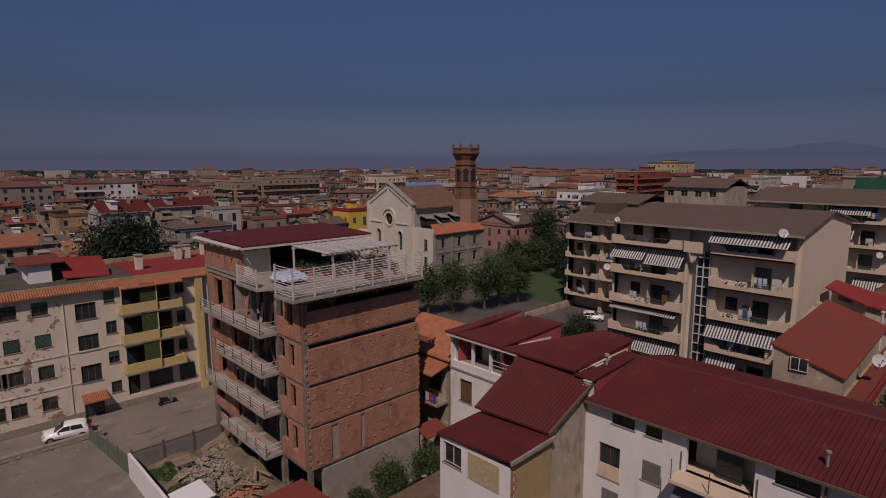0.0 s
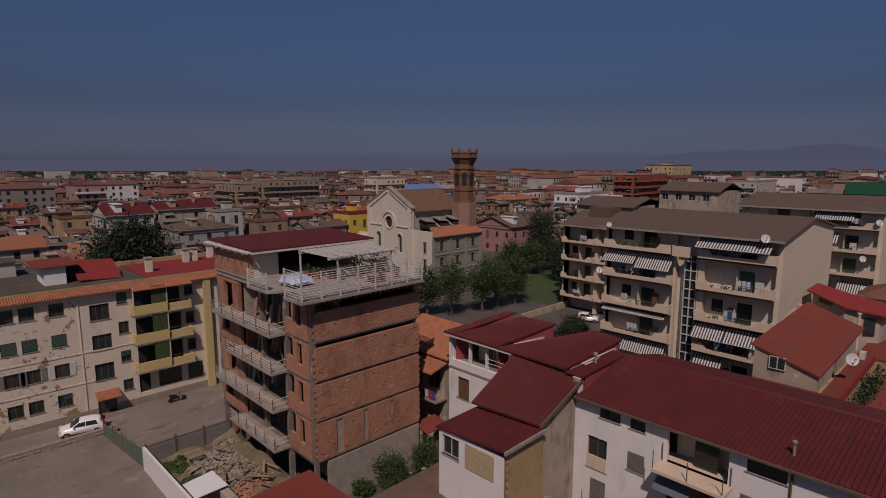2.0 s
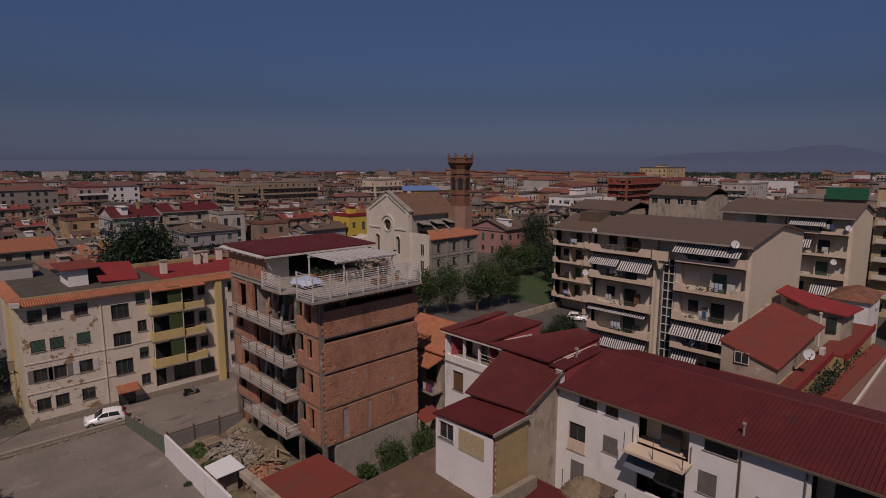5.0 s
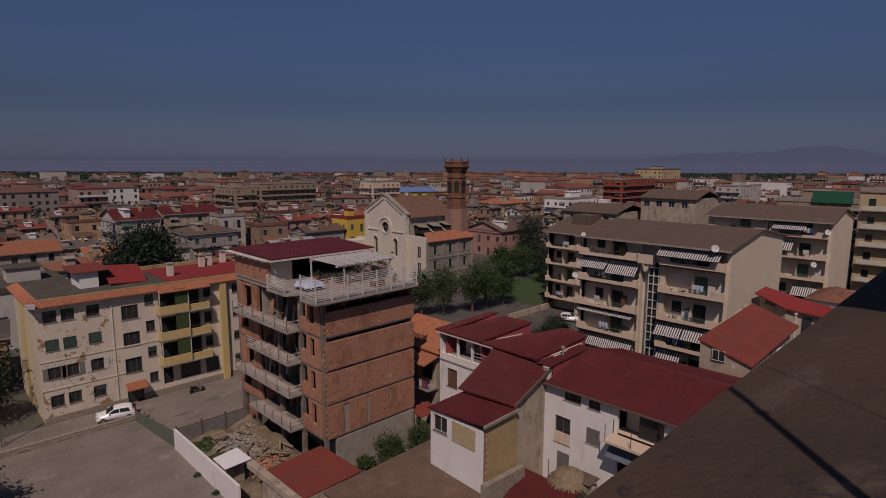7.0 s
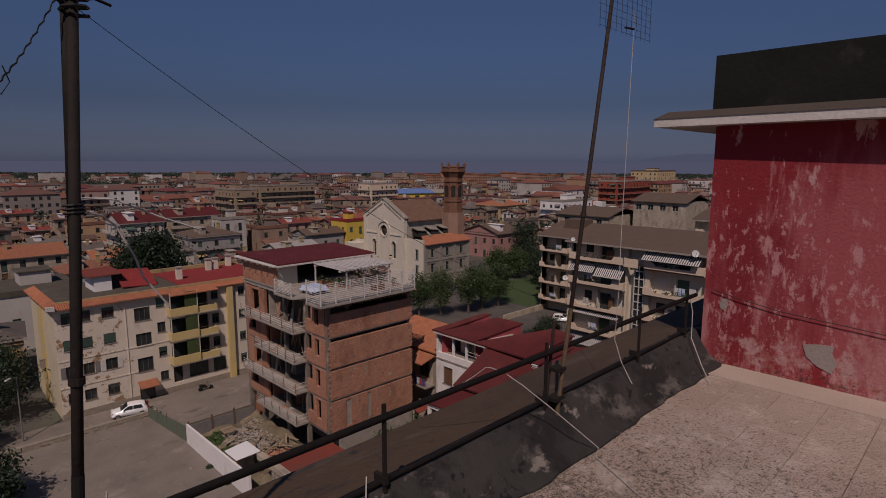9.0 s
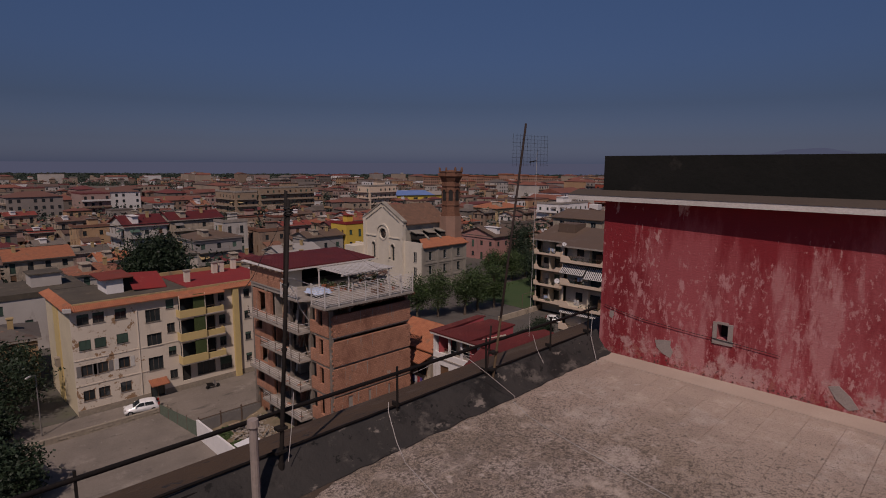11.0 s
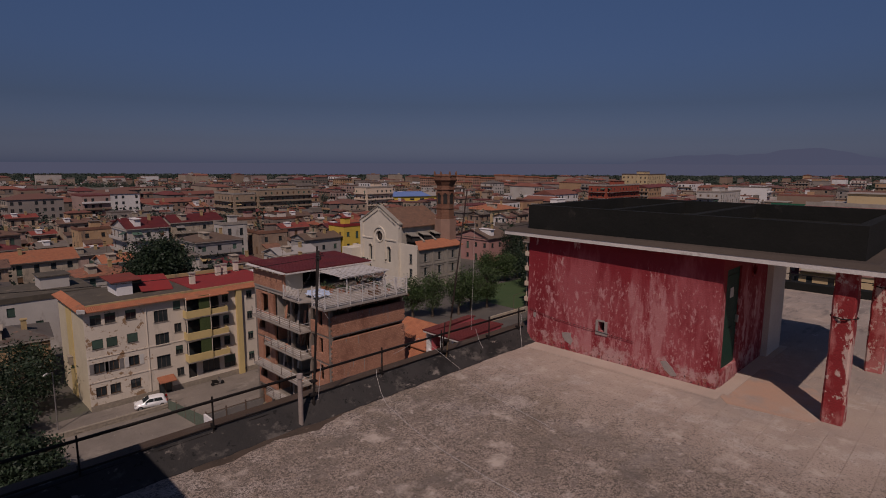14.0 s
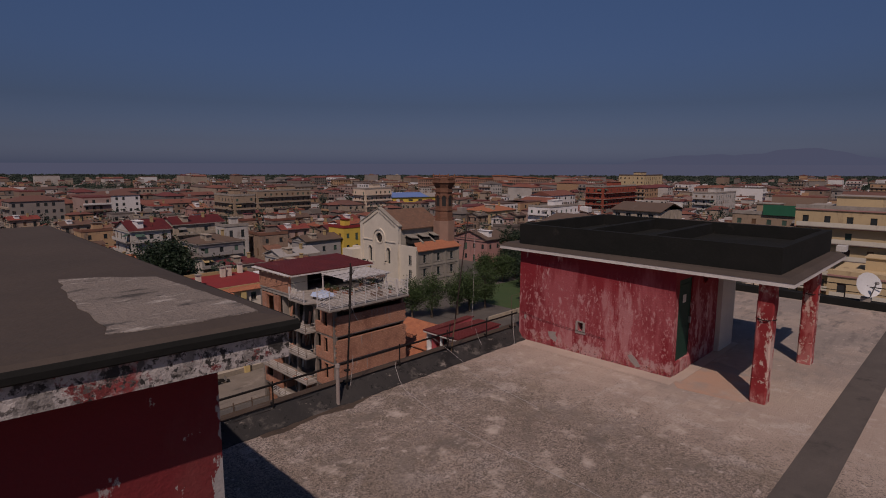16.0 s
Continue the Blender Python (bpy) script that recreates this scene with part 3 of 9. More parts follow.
# ---- ground ----
g = MB()
R = 4800
xs = [-R, -900, -200, -60, 0, 60, 140, 260, 420, 700, 1200, 2200, R]
for i in range(len(xs) - 1):
    for j in range(len(xs) - 1):
        g.quad((xs[i], xs[j], 0), (xs[i + 1], xs[j], 0), (xs[i + 1], xs[j + 1], 0), (xs[i], xs[j + 1], 0))
single("ground", g, M_GROUND, "dusty grey-brown town ground reaching the horizon", "ground", kind="structure")
single("pavement", MB().box(-30, 11.6, -5, 58.4, 0.0, 0.03), M_LOT, "worn pale concrete parking yard with stains", "pavement", kind="structure")
single("road", MB().box(-40, 32, 53.4, 63.9, 0.004, 0.024), M_LOT, "dusty worn forecourt along the cream apartment block", "road", kind="structure")
single("lane", MB().box(19, 30, 26, 33.2, 0.004, 0.03), M_ASPH, "grey asphalt lane beside the brick shell", "road", kind="structure")
single("street", MB().box(44, 92, 46, 78, 0.005, 0.03), M_ASPH, "grey asphalt street with parked cars beyond the roofs", "road", kind="structure")
lot = MB()
nx, ny = 14, 26
pts = {}
for i in range(nx + 1):
    for j in range(ny + 1):
        x, y = 11.3 + 7.7 * i / nx, 34 + 15 * j / ny
        pts[i, j] = (x, y, 0.35 + 0.5 * i / nx + 0.55 * noise.noise(Vector((x * 0.45, y * 0.45, 3))) + 0.2 * noise.noise(Vector((x * 1.6, y * 1.6, 7))))
for i in range(nx):
    for j in range(ny):
        lot.quad(pts[i, j], pts[i + 1, j], pts[i + 1, j + 1], pts[i, j + 1])
single("ground_lot", lot, M_DIRT, "uneven dry earth and weeds of the building site", "ground", kind="structure", smooth=True)

# ---- the roof terrace under the camera ----
ZF = 27.2
terr = thing("terrace_building", (-10, -16, 0), "tall apartment block with a gravelly flat roof terrace", "building")
part("wall", MB().box(-34, 9.7, -40, -7.0, 0, ZF - 0.35), M_STAIN, terr)
terrace_floor = single("floor", MB().box(-34, 9.25, -40, -7.82, ZF - 0.35, ZF - 0.012), M_JOINT, "weathered pebbled tile floor of the roof terrace", "floor", kind="structure")
single("floor_skim", MB().box(-2.95, -2.5, -12.4, -7.9, ZF, ZF + 0.012).box(-2.6, 1.6, -12.5, -12.2, ZF, ZF + 0.014), M_TERRFINE, "smooth pale cement strip along the stair house", "floor", kind="structure")
stain = [(-2.56, -12.26), (-2.98, -12.6), (-2.92, -13.3), (-2.78, -13.9), (-2.3, -14.1), (-1.6, -14.0), (-1.0, -13.6), (-0.6, -13.1), (-0.5, -12.6), (-0.7, -12.36), (-1.1, -12.26)]
stain = [(x + 0.05 * noise.noise(Vector((x * 5, y * 5, 1))), y + 0.05 * noise.noise(Vector((x * 5, y * 5, 4)))) for x, y in stain]
single("floor_stain", MB().poly([(x, y, ZF - 0.005) for x, y in stain], [(x, y, ZF + 0.006) for x, y in stain]), M_ORANGEFLOOR, "orange-stained cement by the stair house door, greyed for canopy shade", "floor", kind="structure")
damp = [(-11.0, -8.02), (-10.6, -8.13), (-10.2, -8.03), (-9.6, -7.97), (-9.0, -8.15), (-8.4, -7.95), (-8.0, -7.8), (-8.67, -7.78), (-9.8, -7.78), (-11.0, -7.8)]
fine_d = []
for i in range(len(damp)):
    (xa_, ya_), (xb_, yb_) = damp[i], damp[(i + 1) % len(damp)]
    for j in range(6):
        x, y = xa_ + (xb_ - xa_) * j / 6, ya_ + (yb_ - ya_) * j / 6
        fine_d.append((x + 0.06 * noise.noise(Vector((x * 5, y * 5, 2))), y + 0.06 * noise.noise(Vector((x * 5, y * 5, 6)))))
single("floor_damp", MB().poly([(x, y, ZF - 0.006) for x, y in fine_d], [(x, y, ZF + 0.005) for x, y in fine_d]), mat("brown_silt", (0.095, 0.068, 0.05), (0.05, 0.037, 0.029), scale=2.5, bscale=30, bump=0.4, rough=0.75, patches=(((0.16, 0.12, 0.09), 5.0, 0.58, 0.68, (1, 1, 1)),)), "damp brown silt gathered along the roof kerb", "stain", kind="structure")
single("floor_drain", MB().box(-34, 9.15, -16.05, -15.38, ZF - 0.01, ZF + 0.008), M_DRAIN, "dark bitumen strip across the roof terrace", "floor", kind="structure")
rings = []
for i in range(301):
    x = -34 + 43.4 * i / 300
    wob = 0.06 * noise.noise(Vector((x * 0.9, 0, 0))) + 0.05 * noise.noise(Vector((x * 3.1, 5, 0))) + 0.03 * noise.noise(Vector((x * 9, 9, 0)))
    lump = 0.02 * noise.noise(Vector((x * 2.2, 3, 3)))
    rings.append([(x, -7.90 + wob, ZF + 0.002), (x, -7.02, ZF + 0.002), (x, -7.02, ZF + 0.02), (x, -7.44, ZF + 0.30 + lump), (x, -7.53, ZF + 0.31 + lump), (x, -7.62 + lump, ZF + 0.25 + lump), (x, -7.75 + lump, ZF + 0.08 + lump), (x, -7.88 + wob, ZF + 0.012)])
single("parapet", MB().loft(rings), M_TARSLOPE, "low kerb dressed in dark cracked bitumen", "parapet", kind="structure", smooth=True)
led = MB()
prof = [(-7.5, -0.3), (-6.9, -0.3), (-6.42, -0.2), (-6.35, -0.13), (-6.38, -0.07), (-6.55, -0.02), (-7.5, 0.22)]
led.poly([(-34, y, ZF + z) for y, z in prof], [(9.6, y, ZF + z) for y, z in prof])
single("cornice", led, M_LEDGE, "brown membrane-covered cornice outside the railing", "cornice", kind="structure")
east = MB().box(9.2, 9.6, -40, -7.4, ZF - 0.3, ZF + 0.26)
single("parapet_east", east, M_TAR, "low dark bitumen kerb at the far roof edge", "parapet", kind="structure")

er = thing("edge_railing", (9.45, -20, ZF + 0.26), "thin dark iron railing on the far roof edge", "railing")
part("top_rail", MB().cyl((9.45, -30, 27.98), (9.45, -7.5, 27.98), 0.02, n=6), M_IRON, er)
part("lower_rail", MB().cyl((9.45, -30, 27.72), (9.45, -7.5, 27.72), 0.016, n=6), M_IRON, er)
for j in range(15):
    part("post", MB().box(9.43, 9.47, -7.56 - j * 1.55, -7.52 - j * 1.55, ZF + 0.26, 27.98), M_IRON, er)

rail = thing("terrace_railing", (-10, -7.55, ZF + 0.2), "dark weathered iron pipe railing along the roof edge", "railing")
part("top_rail", MB().cyl((-34, -7.55, 28.07), (-2.5, -7.55, 27.96), 0.023, n=10), M_IRON, rail, smooth=True)
part("lower_rail", MB().cyl((-34, -7.5, 27.57), (-2.5, -7.5, 27.53), 0.017, n=8), M_IRON, rail, smooth=True)
part("lower_rail", MB().cyl((-34, -7.56, 27.51), (-2.5, -7.56, 27.46), 0.015, n=8), M_IRON, rail, smooth=True)
for x in (-17.5, -15.8, -14.0, -12.3, -10.5, -7.15, -5.5, -3.9, -2.75):
    p = MB().box(x - 0.011, x + 0.011, -7.56, -7.54, ZF + 0.25, 28.06)
    p.box(x - 0.035, x + 0.035, -7.585, -7.515, ZF + 0.24, ZF + 0.27).box(x - 0.014, x + 0.014, -7.57, -7.46, 27.55, 27.6)
    part("post", p, M_IRON, rail)
wp = MB().cyl((-9.12, -7.80, ZF), (-9.12, -7.80, 28.05), 0.042, 0.040, 12).cyl((-9.12, -7.80, 28.05), (-9.12, -7.80, 28.12), 0.058, 0.05, 12)
single("pipe_post", wp, mat("grubby_plastic_pipe", (0.33, 0.275, 0.25), (0.24, 0.20, 0.18), scale=4), "stubby grubby pale pipe standing by the railing", "pipe", smooth=False)


def mast(name, base, top, r, label, material, low=None, cut=0.32):
    m = thing(name, base, label, "antenna mast")
    b, t = Vector(base), Vector(top)
    part("pole", MB().cyl(b, t, r, r * 0.85, 10), material, m, smooth=True)
    part("sleeve", MB().cyl(b, b.lerp(t, cut), r * 1.03, n=10), low or material, m)
    part("socket", MB().cyl(b - Vector((0, 0, 0.06)), b + Vector((0, 0, 0.07)), r * 1.9, r * 1.5, 10), low or material, m)
    part("collar", MB().cyl(b.lerp(t, 0.45), b.lerp(t, 0.46), r * 1.3, n=10), material, m)
    boxes("clamp", [(b.x - 0.06, b.x + 0.07, b.y - 0.03, b.y + 0.06, b.z + 0.18, b.z + 0.21), (b.x - 0.03, b.x + 0.08, b.y - 0.03, b.y + 0.06, b.z + 0.42, b.z + 0.45)], M_IRON, m)
    return m


m1 = mast("antenna_mast", (-5.41, -7.60, ZF + 0.19), (-4.795, -7.62, 31.06), 0.018, "leaning rusty antenna mast with a grid aerial", M_RUST, M_POLE, 0.25)
part("stay_pole", MB().cyl((-5.46, -7.52, ZF + 0.2), (-5.36, -7.52, 28.2), 0.014, n=8), M_RUST, m1)
grid = MB()
c = Vector((-4.84, -7.75, 30.68))
for i in range(9):
    z = c.z - 0.20 + 0.05 * i
    grid.cyl((c.x - 0.42, c.y, z), (c.x + 0.42, c.y, z), 0.0012, n=4)
for i in range(11):
    x = c.x - 0.40 + 0.08 * i
    grid.cyl((x, c.y, c.z - 0.22), (x, c.y, c.z + 0.22), 0.0018, n=4)
part("aerial_grid", grid, M_IRON, m1, kind="stuff")
part("bracket", MB().cyl((c.x - 0.02, c.y, c.z - 0.16), (c.x + 0.16, c.y + 0.02, c.z - 0.14), 0.008, n=6), M_IRON, m1)
m2 = mast("antenna_mast", (-8.76, -7.62, ZF + 0.2), (-8.565, -7.62, 30.14), 0.022, "dark iron mast wrapped with wires", M_IRON)
part("pole", MB().cyl((-8.637, -7.605, 29.16), (-8.582, -7.605, 30.22), 0.017, n=10), M_IRON, m2, smooth=True)
part("prong", MB().tube([(-8.57, -7.62, 30.03), (-8.50, -7.6, 30.05), (-8.44, -7.58, 30.04)], 0.006, 4), M_IRON, m2)
part("prong", MB().tube([(-8.57, -7.62, 30.05), (-8.50, -7.6, 30.08), (-8.46, -7.58, 30.075)], 0.006, 4), M_IRON, m2)
part("wire_wrap", MB().tube([(-8.625 + 0.035 * math.cos(i * 0.9), -7.61 + 0.03 * math.sin(i * 0.9), 29.27 + 0.002 * i) for i in range(24)], 0.005, 4), M_CABLEB, m2)
part("wire_wrap", MB().tube([(-8.57 + 0.045 * math.cos(i * 0.9), -7.62 + 0.045 * math.sin(i * 0.9), 29.98 + 0.004 * i) for i in range(20)], 0.007, 4), M_CABLEB, m2)


def sag(a, b, drop, k=14):
    a, b = Vector(a), Vector(b)
    return [a.lerp(b, i / k) + Vector((0, 0, -drop * 4 * (i / k) * (1 - i / k))) for i in range(k + 1)]


def cable(pts, r, material, label):
    return single("cable", MB().tube(pts, r, 5), material, label, "cable", group="cables on the terrace")


cable(sag((-8.56, -7.62, 30.0), (-5.22, -7.62, 28.3), 0.16), 0.0014, M_CABLEB, "thin black wire from mast to mast")
cable(sag((-14.0, -7.7, 30.2), (-8.6, -7.62, 30.02), 0.10), 0.0045, M_CABLEB, "thin black wire tied to the dark mast")
twist = [Vector((-8.62, -7.64, 30.03)).lerp(Vector((-8.92, -7.7, 29.60)), i / 40) + Vector((0.003 * math.sin(i * 2.1), 0.003 * math.cos(i * 2.1), -0.04 * math.sin(math.pi * i / 40) + 0.003 * math.cos(i * 2.1))) for i in range(41)]
cable(twist + [(-9.0, -7.7, 29.45), (-9.1, -7.72, 29.35)], 0.0032, M_CABLEB, "twisted black wire hanging from the dark mast")
cable([(-8.80, -7.68, 29.77), (-8.785, -7.68, 29.72), (-8.81, -7.68, 29.68), (-8.86, -7.68, 29.68)], 0.0022, M_CABLEB, "small loose loop of black wire")
cable([(-8.6, -7.58, 29.32), (-8.55, -7.4, 29.32), (-8.44, -7.4, 29.31), (-8.25, -7.4, 29.22), (-8.09, -7.4, 29.155)], 0.0042, M_CABLE, "white cable arching from the dark mast")
cable([(-8.6, -7.58, 29.28), (-8.5, -7.45, 29.25), (-8.44, -7.4, 29.2), (-8.38, -7.4, 29.07), (-8.35, -7.4, 28.97), (-8.29, -7.4, 28.88), (-8.25, -7.4, 28.82)], 0.0045, M_CABLE, "white cable drooping from the dark mast")
cable(sag((-8.62, -7.68, 28.2), (-8.72, -7.7, 27.5), 0.05), 0.004, M_CABLE, "white cable beside the dark mast")
cable([(-6.12, -7.49, 28.0), (-6.02, -7.54, 27.95), (-5.9, -7.62, 27.84), (-5.7, -7.74, 27.64), (-5.3, -7.93, 27.24), (-5.40, -7.97, 27.215), (-5.62, -8.4, 27.21), (-5.73, -8.75, 27.21), (-5.85, -9.25, 27.21), (-5.99, -9.91, 27.21), (-6.1, -10.5, 27.21), (-6.2, -10.95, 27.21)], 0.004, M_CABLE, "white cable over the rail and across the floor")
cable([(-6.22, -6.8, 27.52), (-6.17, -7.03, 27.66), (-6.15, -7.2, 27.78), (-6.13, -7.35, 27.9), (-6.12, -7.45, 27.99), (-6.12, -7.49, 28.0)], 0.0035, M_CABLE, "white cable slung from the rail over the cornice")
cable(sag((-4.62, -7.7, 30.7), (-4.66, -7.7, 28.9), 0.0, 6) + [(-4.75, -7.75, 28.4), (-4.72, -7.72, 27.95)], 0.003, M_CABLE, "white aerial lead hanging down from the grid aerial")
cable([(-2.68, -7.55, 27.97), (-2.7, -7.6, 27.8), (-2.79, -7.64, 27.52), (-3.0, -7.85, 27.3), (-3.23, -8.03, 27.21)], 0.005, M_CABLE, "white cable dropping from the rail by the stair house")
cable([(-7.25, -7.5, 27.62), (-7.3, -7.56, 27.53), (-7.42, -7.85, 27.3), (-7.56, -8.17, 27.215), (-7.85, -9.2, 27.21), (-8.02, -10.1, 27.21), (-8.12, -11.12, 27.21), (-8.16, -12.2, 27.21), (-8.19, -13.34, 27.21), (-8.3, -14.2, 27.21)], 0.004, M_CABLE, "white cable slack between rail and terrace floor")

cable([(-4.32, -7.5, 27.84), (-4.30, -7.58, 27.6), (-4.26, -7.68, 27.40)], 0.0045, M_CABLE, "short white cable end hanging on the parapet")

# ---- stair house with canopy ----
sh = thing("stair_house", (-0.5, -10, ZF), "crimson peeling stair house under a flat concrete canopy", "stair house")
TX, TY = facing_x(-2.5), facing_y(-12.22)
w = MB()
w.wall(TX, -12.215, -7.64, ZF, 29.88, [(-9.78, -9.62, 27.86, 28.09)], -0.25, 0)
part("wall", w, M_REDWALL, sh, "crimson render peeling to pale patches")
part("vent", MB().tbox(TX, -9.78, -9.62, -0.25, -0.2, 27.86, 28.09), M_DARK, sh, "dark vent hole")
part("vent_sill", MB().tbox(TX, -9.86, -9.56, 0.001, 0.02, 27.78, 27.857), M_CEMENT, sh, "rough cement sill")
part("vent_jamb", MB().tbox(TX, -9.62, -9.56, 0.001, 0.016, 27.86, 28.12).tbox(TX, -9.85, -9.78, 0.001, 0.014, 27.86, 28.11).tbox(TX, -9.78, -9.62, 0.001, 0.012, 28.09, 28.13), M_CEMENT, sh)
w = MB().wall(TY, -2.499, 1.45, ZF, 29.88, [(-2.29, -1.42, ZF + 0.34, 29.59), (-0.75, -0.46, 29.3, 29.54)], -0.25, 0)
part("wall", w, M_REDWALL, sh)
boxes("wall", [(-2.25, 1.4, -8.1, -7.64, ZF, 29.88), (1.2, 1.45, -11.97, -8.1, ZF, 29.88)], M_REDWALL, sh)
part("vent_ring", MB().tube([(-0.605 + 0.16 * math.cos(i * 0.5236), -12.2245, 29.42 + 0.15 * math.sin(i * 0.5236)) for i in range(13)], 0.022, 5), M_REDCOL, sh)
part("wall_return", MB().box(0.4, 1.46, -12.35, -12.222, ZF, 29.88), mat("pale_bare_plaster", (0.62, 0.57, 0.49), (0.50, 0.46, 0.40), scale=0.9, patches=(((0.36, 0.32, 0.27), 1.3, 0.58, 0.72, (1, 1, 0.4)),)), sh, "pale bare plastered return wall")
door = part("door", MB().tbox(TY, -2.29, -1.42, -0.09, -0.04, ZF + 0.34, 29.59).tbox(TY, -2.18, -1.53, -0.04, -0.03, ZF + 0.5, 28.35).tbox(TY, -2.18, -1.53, -0.04, -0.03, 28.45, 29.45), M_GREENDOOR, sh, "dark green steel door")
part("notice", MB().tbox(TY, -1.95, -1.76, -0.029, -0.024, 28.98, 29.18), M_FRAME, door)
part("door_handle", MB().tbox(TY, -1.52, -1.47, -0.039, 0.02, 28.4, 28.55), M_RIM, door)
part("vent", MB().tbox(TY, -0.75, -0.46, -0.25, -0.2, 29.3, 29.54), M_DARK, sh, "small dark vent")
part("threshold", MB().tbox(TY, -2.33, -1.40, 0.003, 0.02, ZF, ZF + 0.335), M_REDWALL, sh, "worn red door step")
slabm = MB().poly(*[[(-2.88, -14.73, z), (2.4, -14.73, z), (2.4, -7.02, z), (-2.71, -7.02, z)] for z in (29.885, 29.975)])
part("canopy", slabm, M_SLABW, sh, "white-edged concrete canopy slab")
part("canopy_top", MB().poly([(-2.89, -14.74, 29.975), (2.41, -14.74, 29.975), (2.41, -7.01, 29.975), (-2.72, -7.01, 29.975)],
                             [(-2.78, -14.6, 30.06), (2.3, -14.6, 30.06), (2.3, -7.12, 30.06), (-2.56, -7.12, 30.06)]), M_SLABT, sh)
boxes("roof_kerb", [(-2.48, -2.3, -14.38, -7.58, 30.06, 30.64), (2.1, 2.3, -14.38, -7.58, 30.06, 30.64), (-2.3, 2.1, -14.38, -14.2, 30.06, 30.64), (-2.3, 2.1, -7.76, -7.58, 30.06, 30.64), (-2.3, 2.1, -11.4, -11.2, 30.06, 30.60), (-2.3, 2.1, -9.6, -9.4, 30.06, 30.60)], M_TAR, sh, "black bitumen kerb on the canopy")

part("roof_lining", MB().box(-2.3, 2.1, -14.2, -7.76, 30.062, 30.3), M_TAR, sh)
for cx, cy in ((-2.44, -14.17), (1.13, -14.27)):
    rings = []
    for i in range(25):
        z = ZF + (29.88 - ZF) * i / 24
        w_ = [0.165 + 0.014 * noise.noise(Vector((cx + q, z * 4, q * 3))) for q in range(4)]
        c_ = 0.03
        rings.append([(cx - w_[0] + c_, cy - w_[1], z), (cx + w_[2] - c_, cy - w_[1], z), (cx + w_[2], cy - w_[1] + c_, z), (cx + w_[2], cy + w_[3] - c_, z),
                      (cx + w_[2] - c_, cy + w_[3], z), (cx - w_[0] + c_, cy + w_[3], z), (cx - w_[0], cy + w_[3] - c_, z), (cx - w_[0], cy - w_[1] + c_, z)])
    part("column", MB().loft(rings), M_REDCOL, sh, "red column with flaked paint")
for ring in ([(-8.66, 27.62), (-8.70, 27.50), (-8.80, 27.42), (-8.93, 27.37), (-8.97, 27.48), (-8.92, 27.58), (-8.93, 27.66), (-8.80, 27.65)],
             [(-7.83, 27.96), (-7.82, 27.86), (-7.88, 27.83), (-7.91, 27.90), (-7.89, 27.97)],
             [(-11.10, 27.52), (-11.2, 27.36), (-11.35, 27.25), (-11.46, 27.30), (-11.36, 27.44), (-11.22, 27.56)]):
    part("cement_patch", MB().poly([(-2.499, y, z) for y, z in ring], [(-2.508, y, z) for y, z in ring]), M_CEMENT, sh, "bare grey cement patch")
for cx, cy in ((-2.44, -14.17), (1.13, -14.27)):
    part("wire_band", MB().tube([(cx + 0.2 * math.cos(i * 0.5), cy + 0.2 * math.sin(i * 0.5), 29.08 + 0.01 * math.sin(i * 1.7)) for i in range(14)], 0.012, 5), M_IRON, sh)
cl = cable([(-2.53, -7.74, 28.06), (-2.53, -8.0, 28.0), (-2.53, -8.44, 27.93), (-2.53, -9.32, 27.87), (-2.53, -9.6, 27.86), (-2.53, -10.5, 27.80)], 0.0045, M_CABLEB, "thin dark wire along the crimson wall")
dish = thing("satellite_dish", (9.4, -14.4, 27.46), "white satellite dish standing on the far roof kerb", "satellite dish")


def dish_parts(d, c, r, toward, foot):
    c, toward = Vector(c), Vector(toward).normalized()
    side = toward.cross(Vector((0, 0, 1))).normalized()
    upv = side.cross(toward)
    b = MB()
    k, rings, seg = len(b.v), 4, 16
    b.v.append(tuple(c - toward * r * 0.18))
    for i in range(1, rings + 1):
        s = i / rings
        for j in range(seg):
            a = 2 * math.pi * j / seg
            b.v.append(tuple(c + (side * math.cos(a) + upv * math.sin(a)) * r * s - toward * r * 0.18 * (1 - s * s)))
    for j in range(seg):
        b.f.append((0, 1 + j, 1 + (j + 1) % seg))
        for i in range(rings - 1):
            p, q = 1 + i * seg + j, 1 + i * seg + (j + 1) % seg
            b.f.append((p, p + seg, q + seg, q))
    part("reflector", b, M_DISH, d, smooth=True)
    part("arm", MB().cyl(c - upv * r * 0.9, c + toward * r * 0.8, 0.02 * r / 0.4, n=5).cyl(c + toward * r * 0.75, c + toward * r * 0.95, 0.05 * r / 0.4, n=6), M_SHUTG, d)
    part("bracket", MB().cyl(c - toward * r * 0.2, foot, 0.03, n=6), M_SHUTG, d)


dish_parts(dish, (9.35, -14.45, 28.08), 0.46, (-0.72, -0.69, 0.35), (9.42, -14.4, 27.5))
part("stand", MB().box(9.25, 9.58, -14.55, -14.25, 27.46, 27.6), M_CONC, dish)
cam_fix = thing("floodlight", (2.5, -14.2, 30.05), "small pale floodlight fixed at the canopy corner", "lamp")
part("body", MB().box(2.3, 2.62, -14.72, -14.5, 30.07, 30.22), M_FRAME, cam_fix)
part("bracket", MB().box(2.4, 2.5, -14.65, -14.55, 30.0, 30.08), M_FRAME, cam_fix)

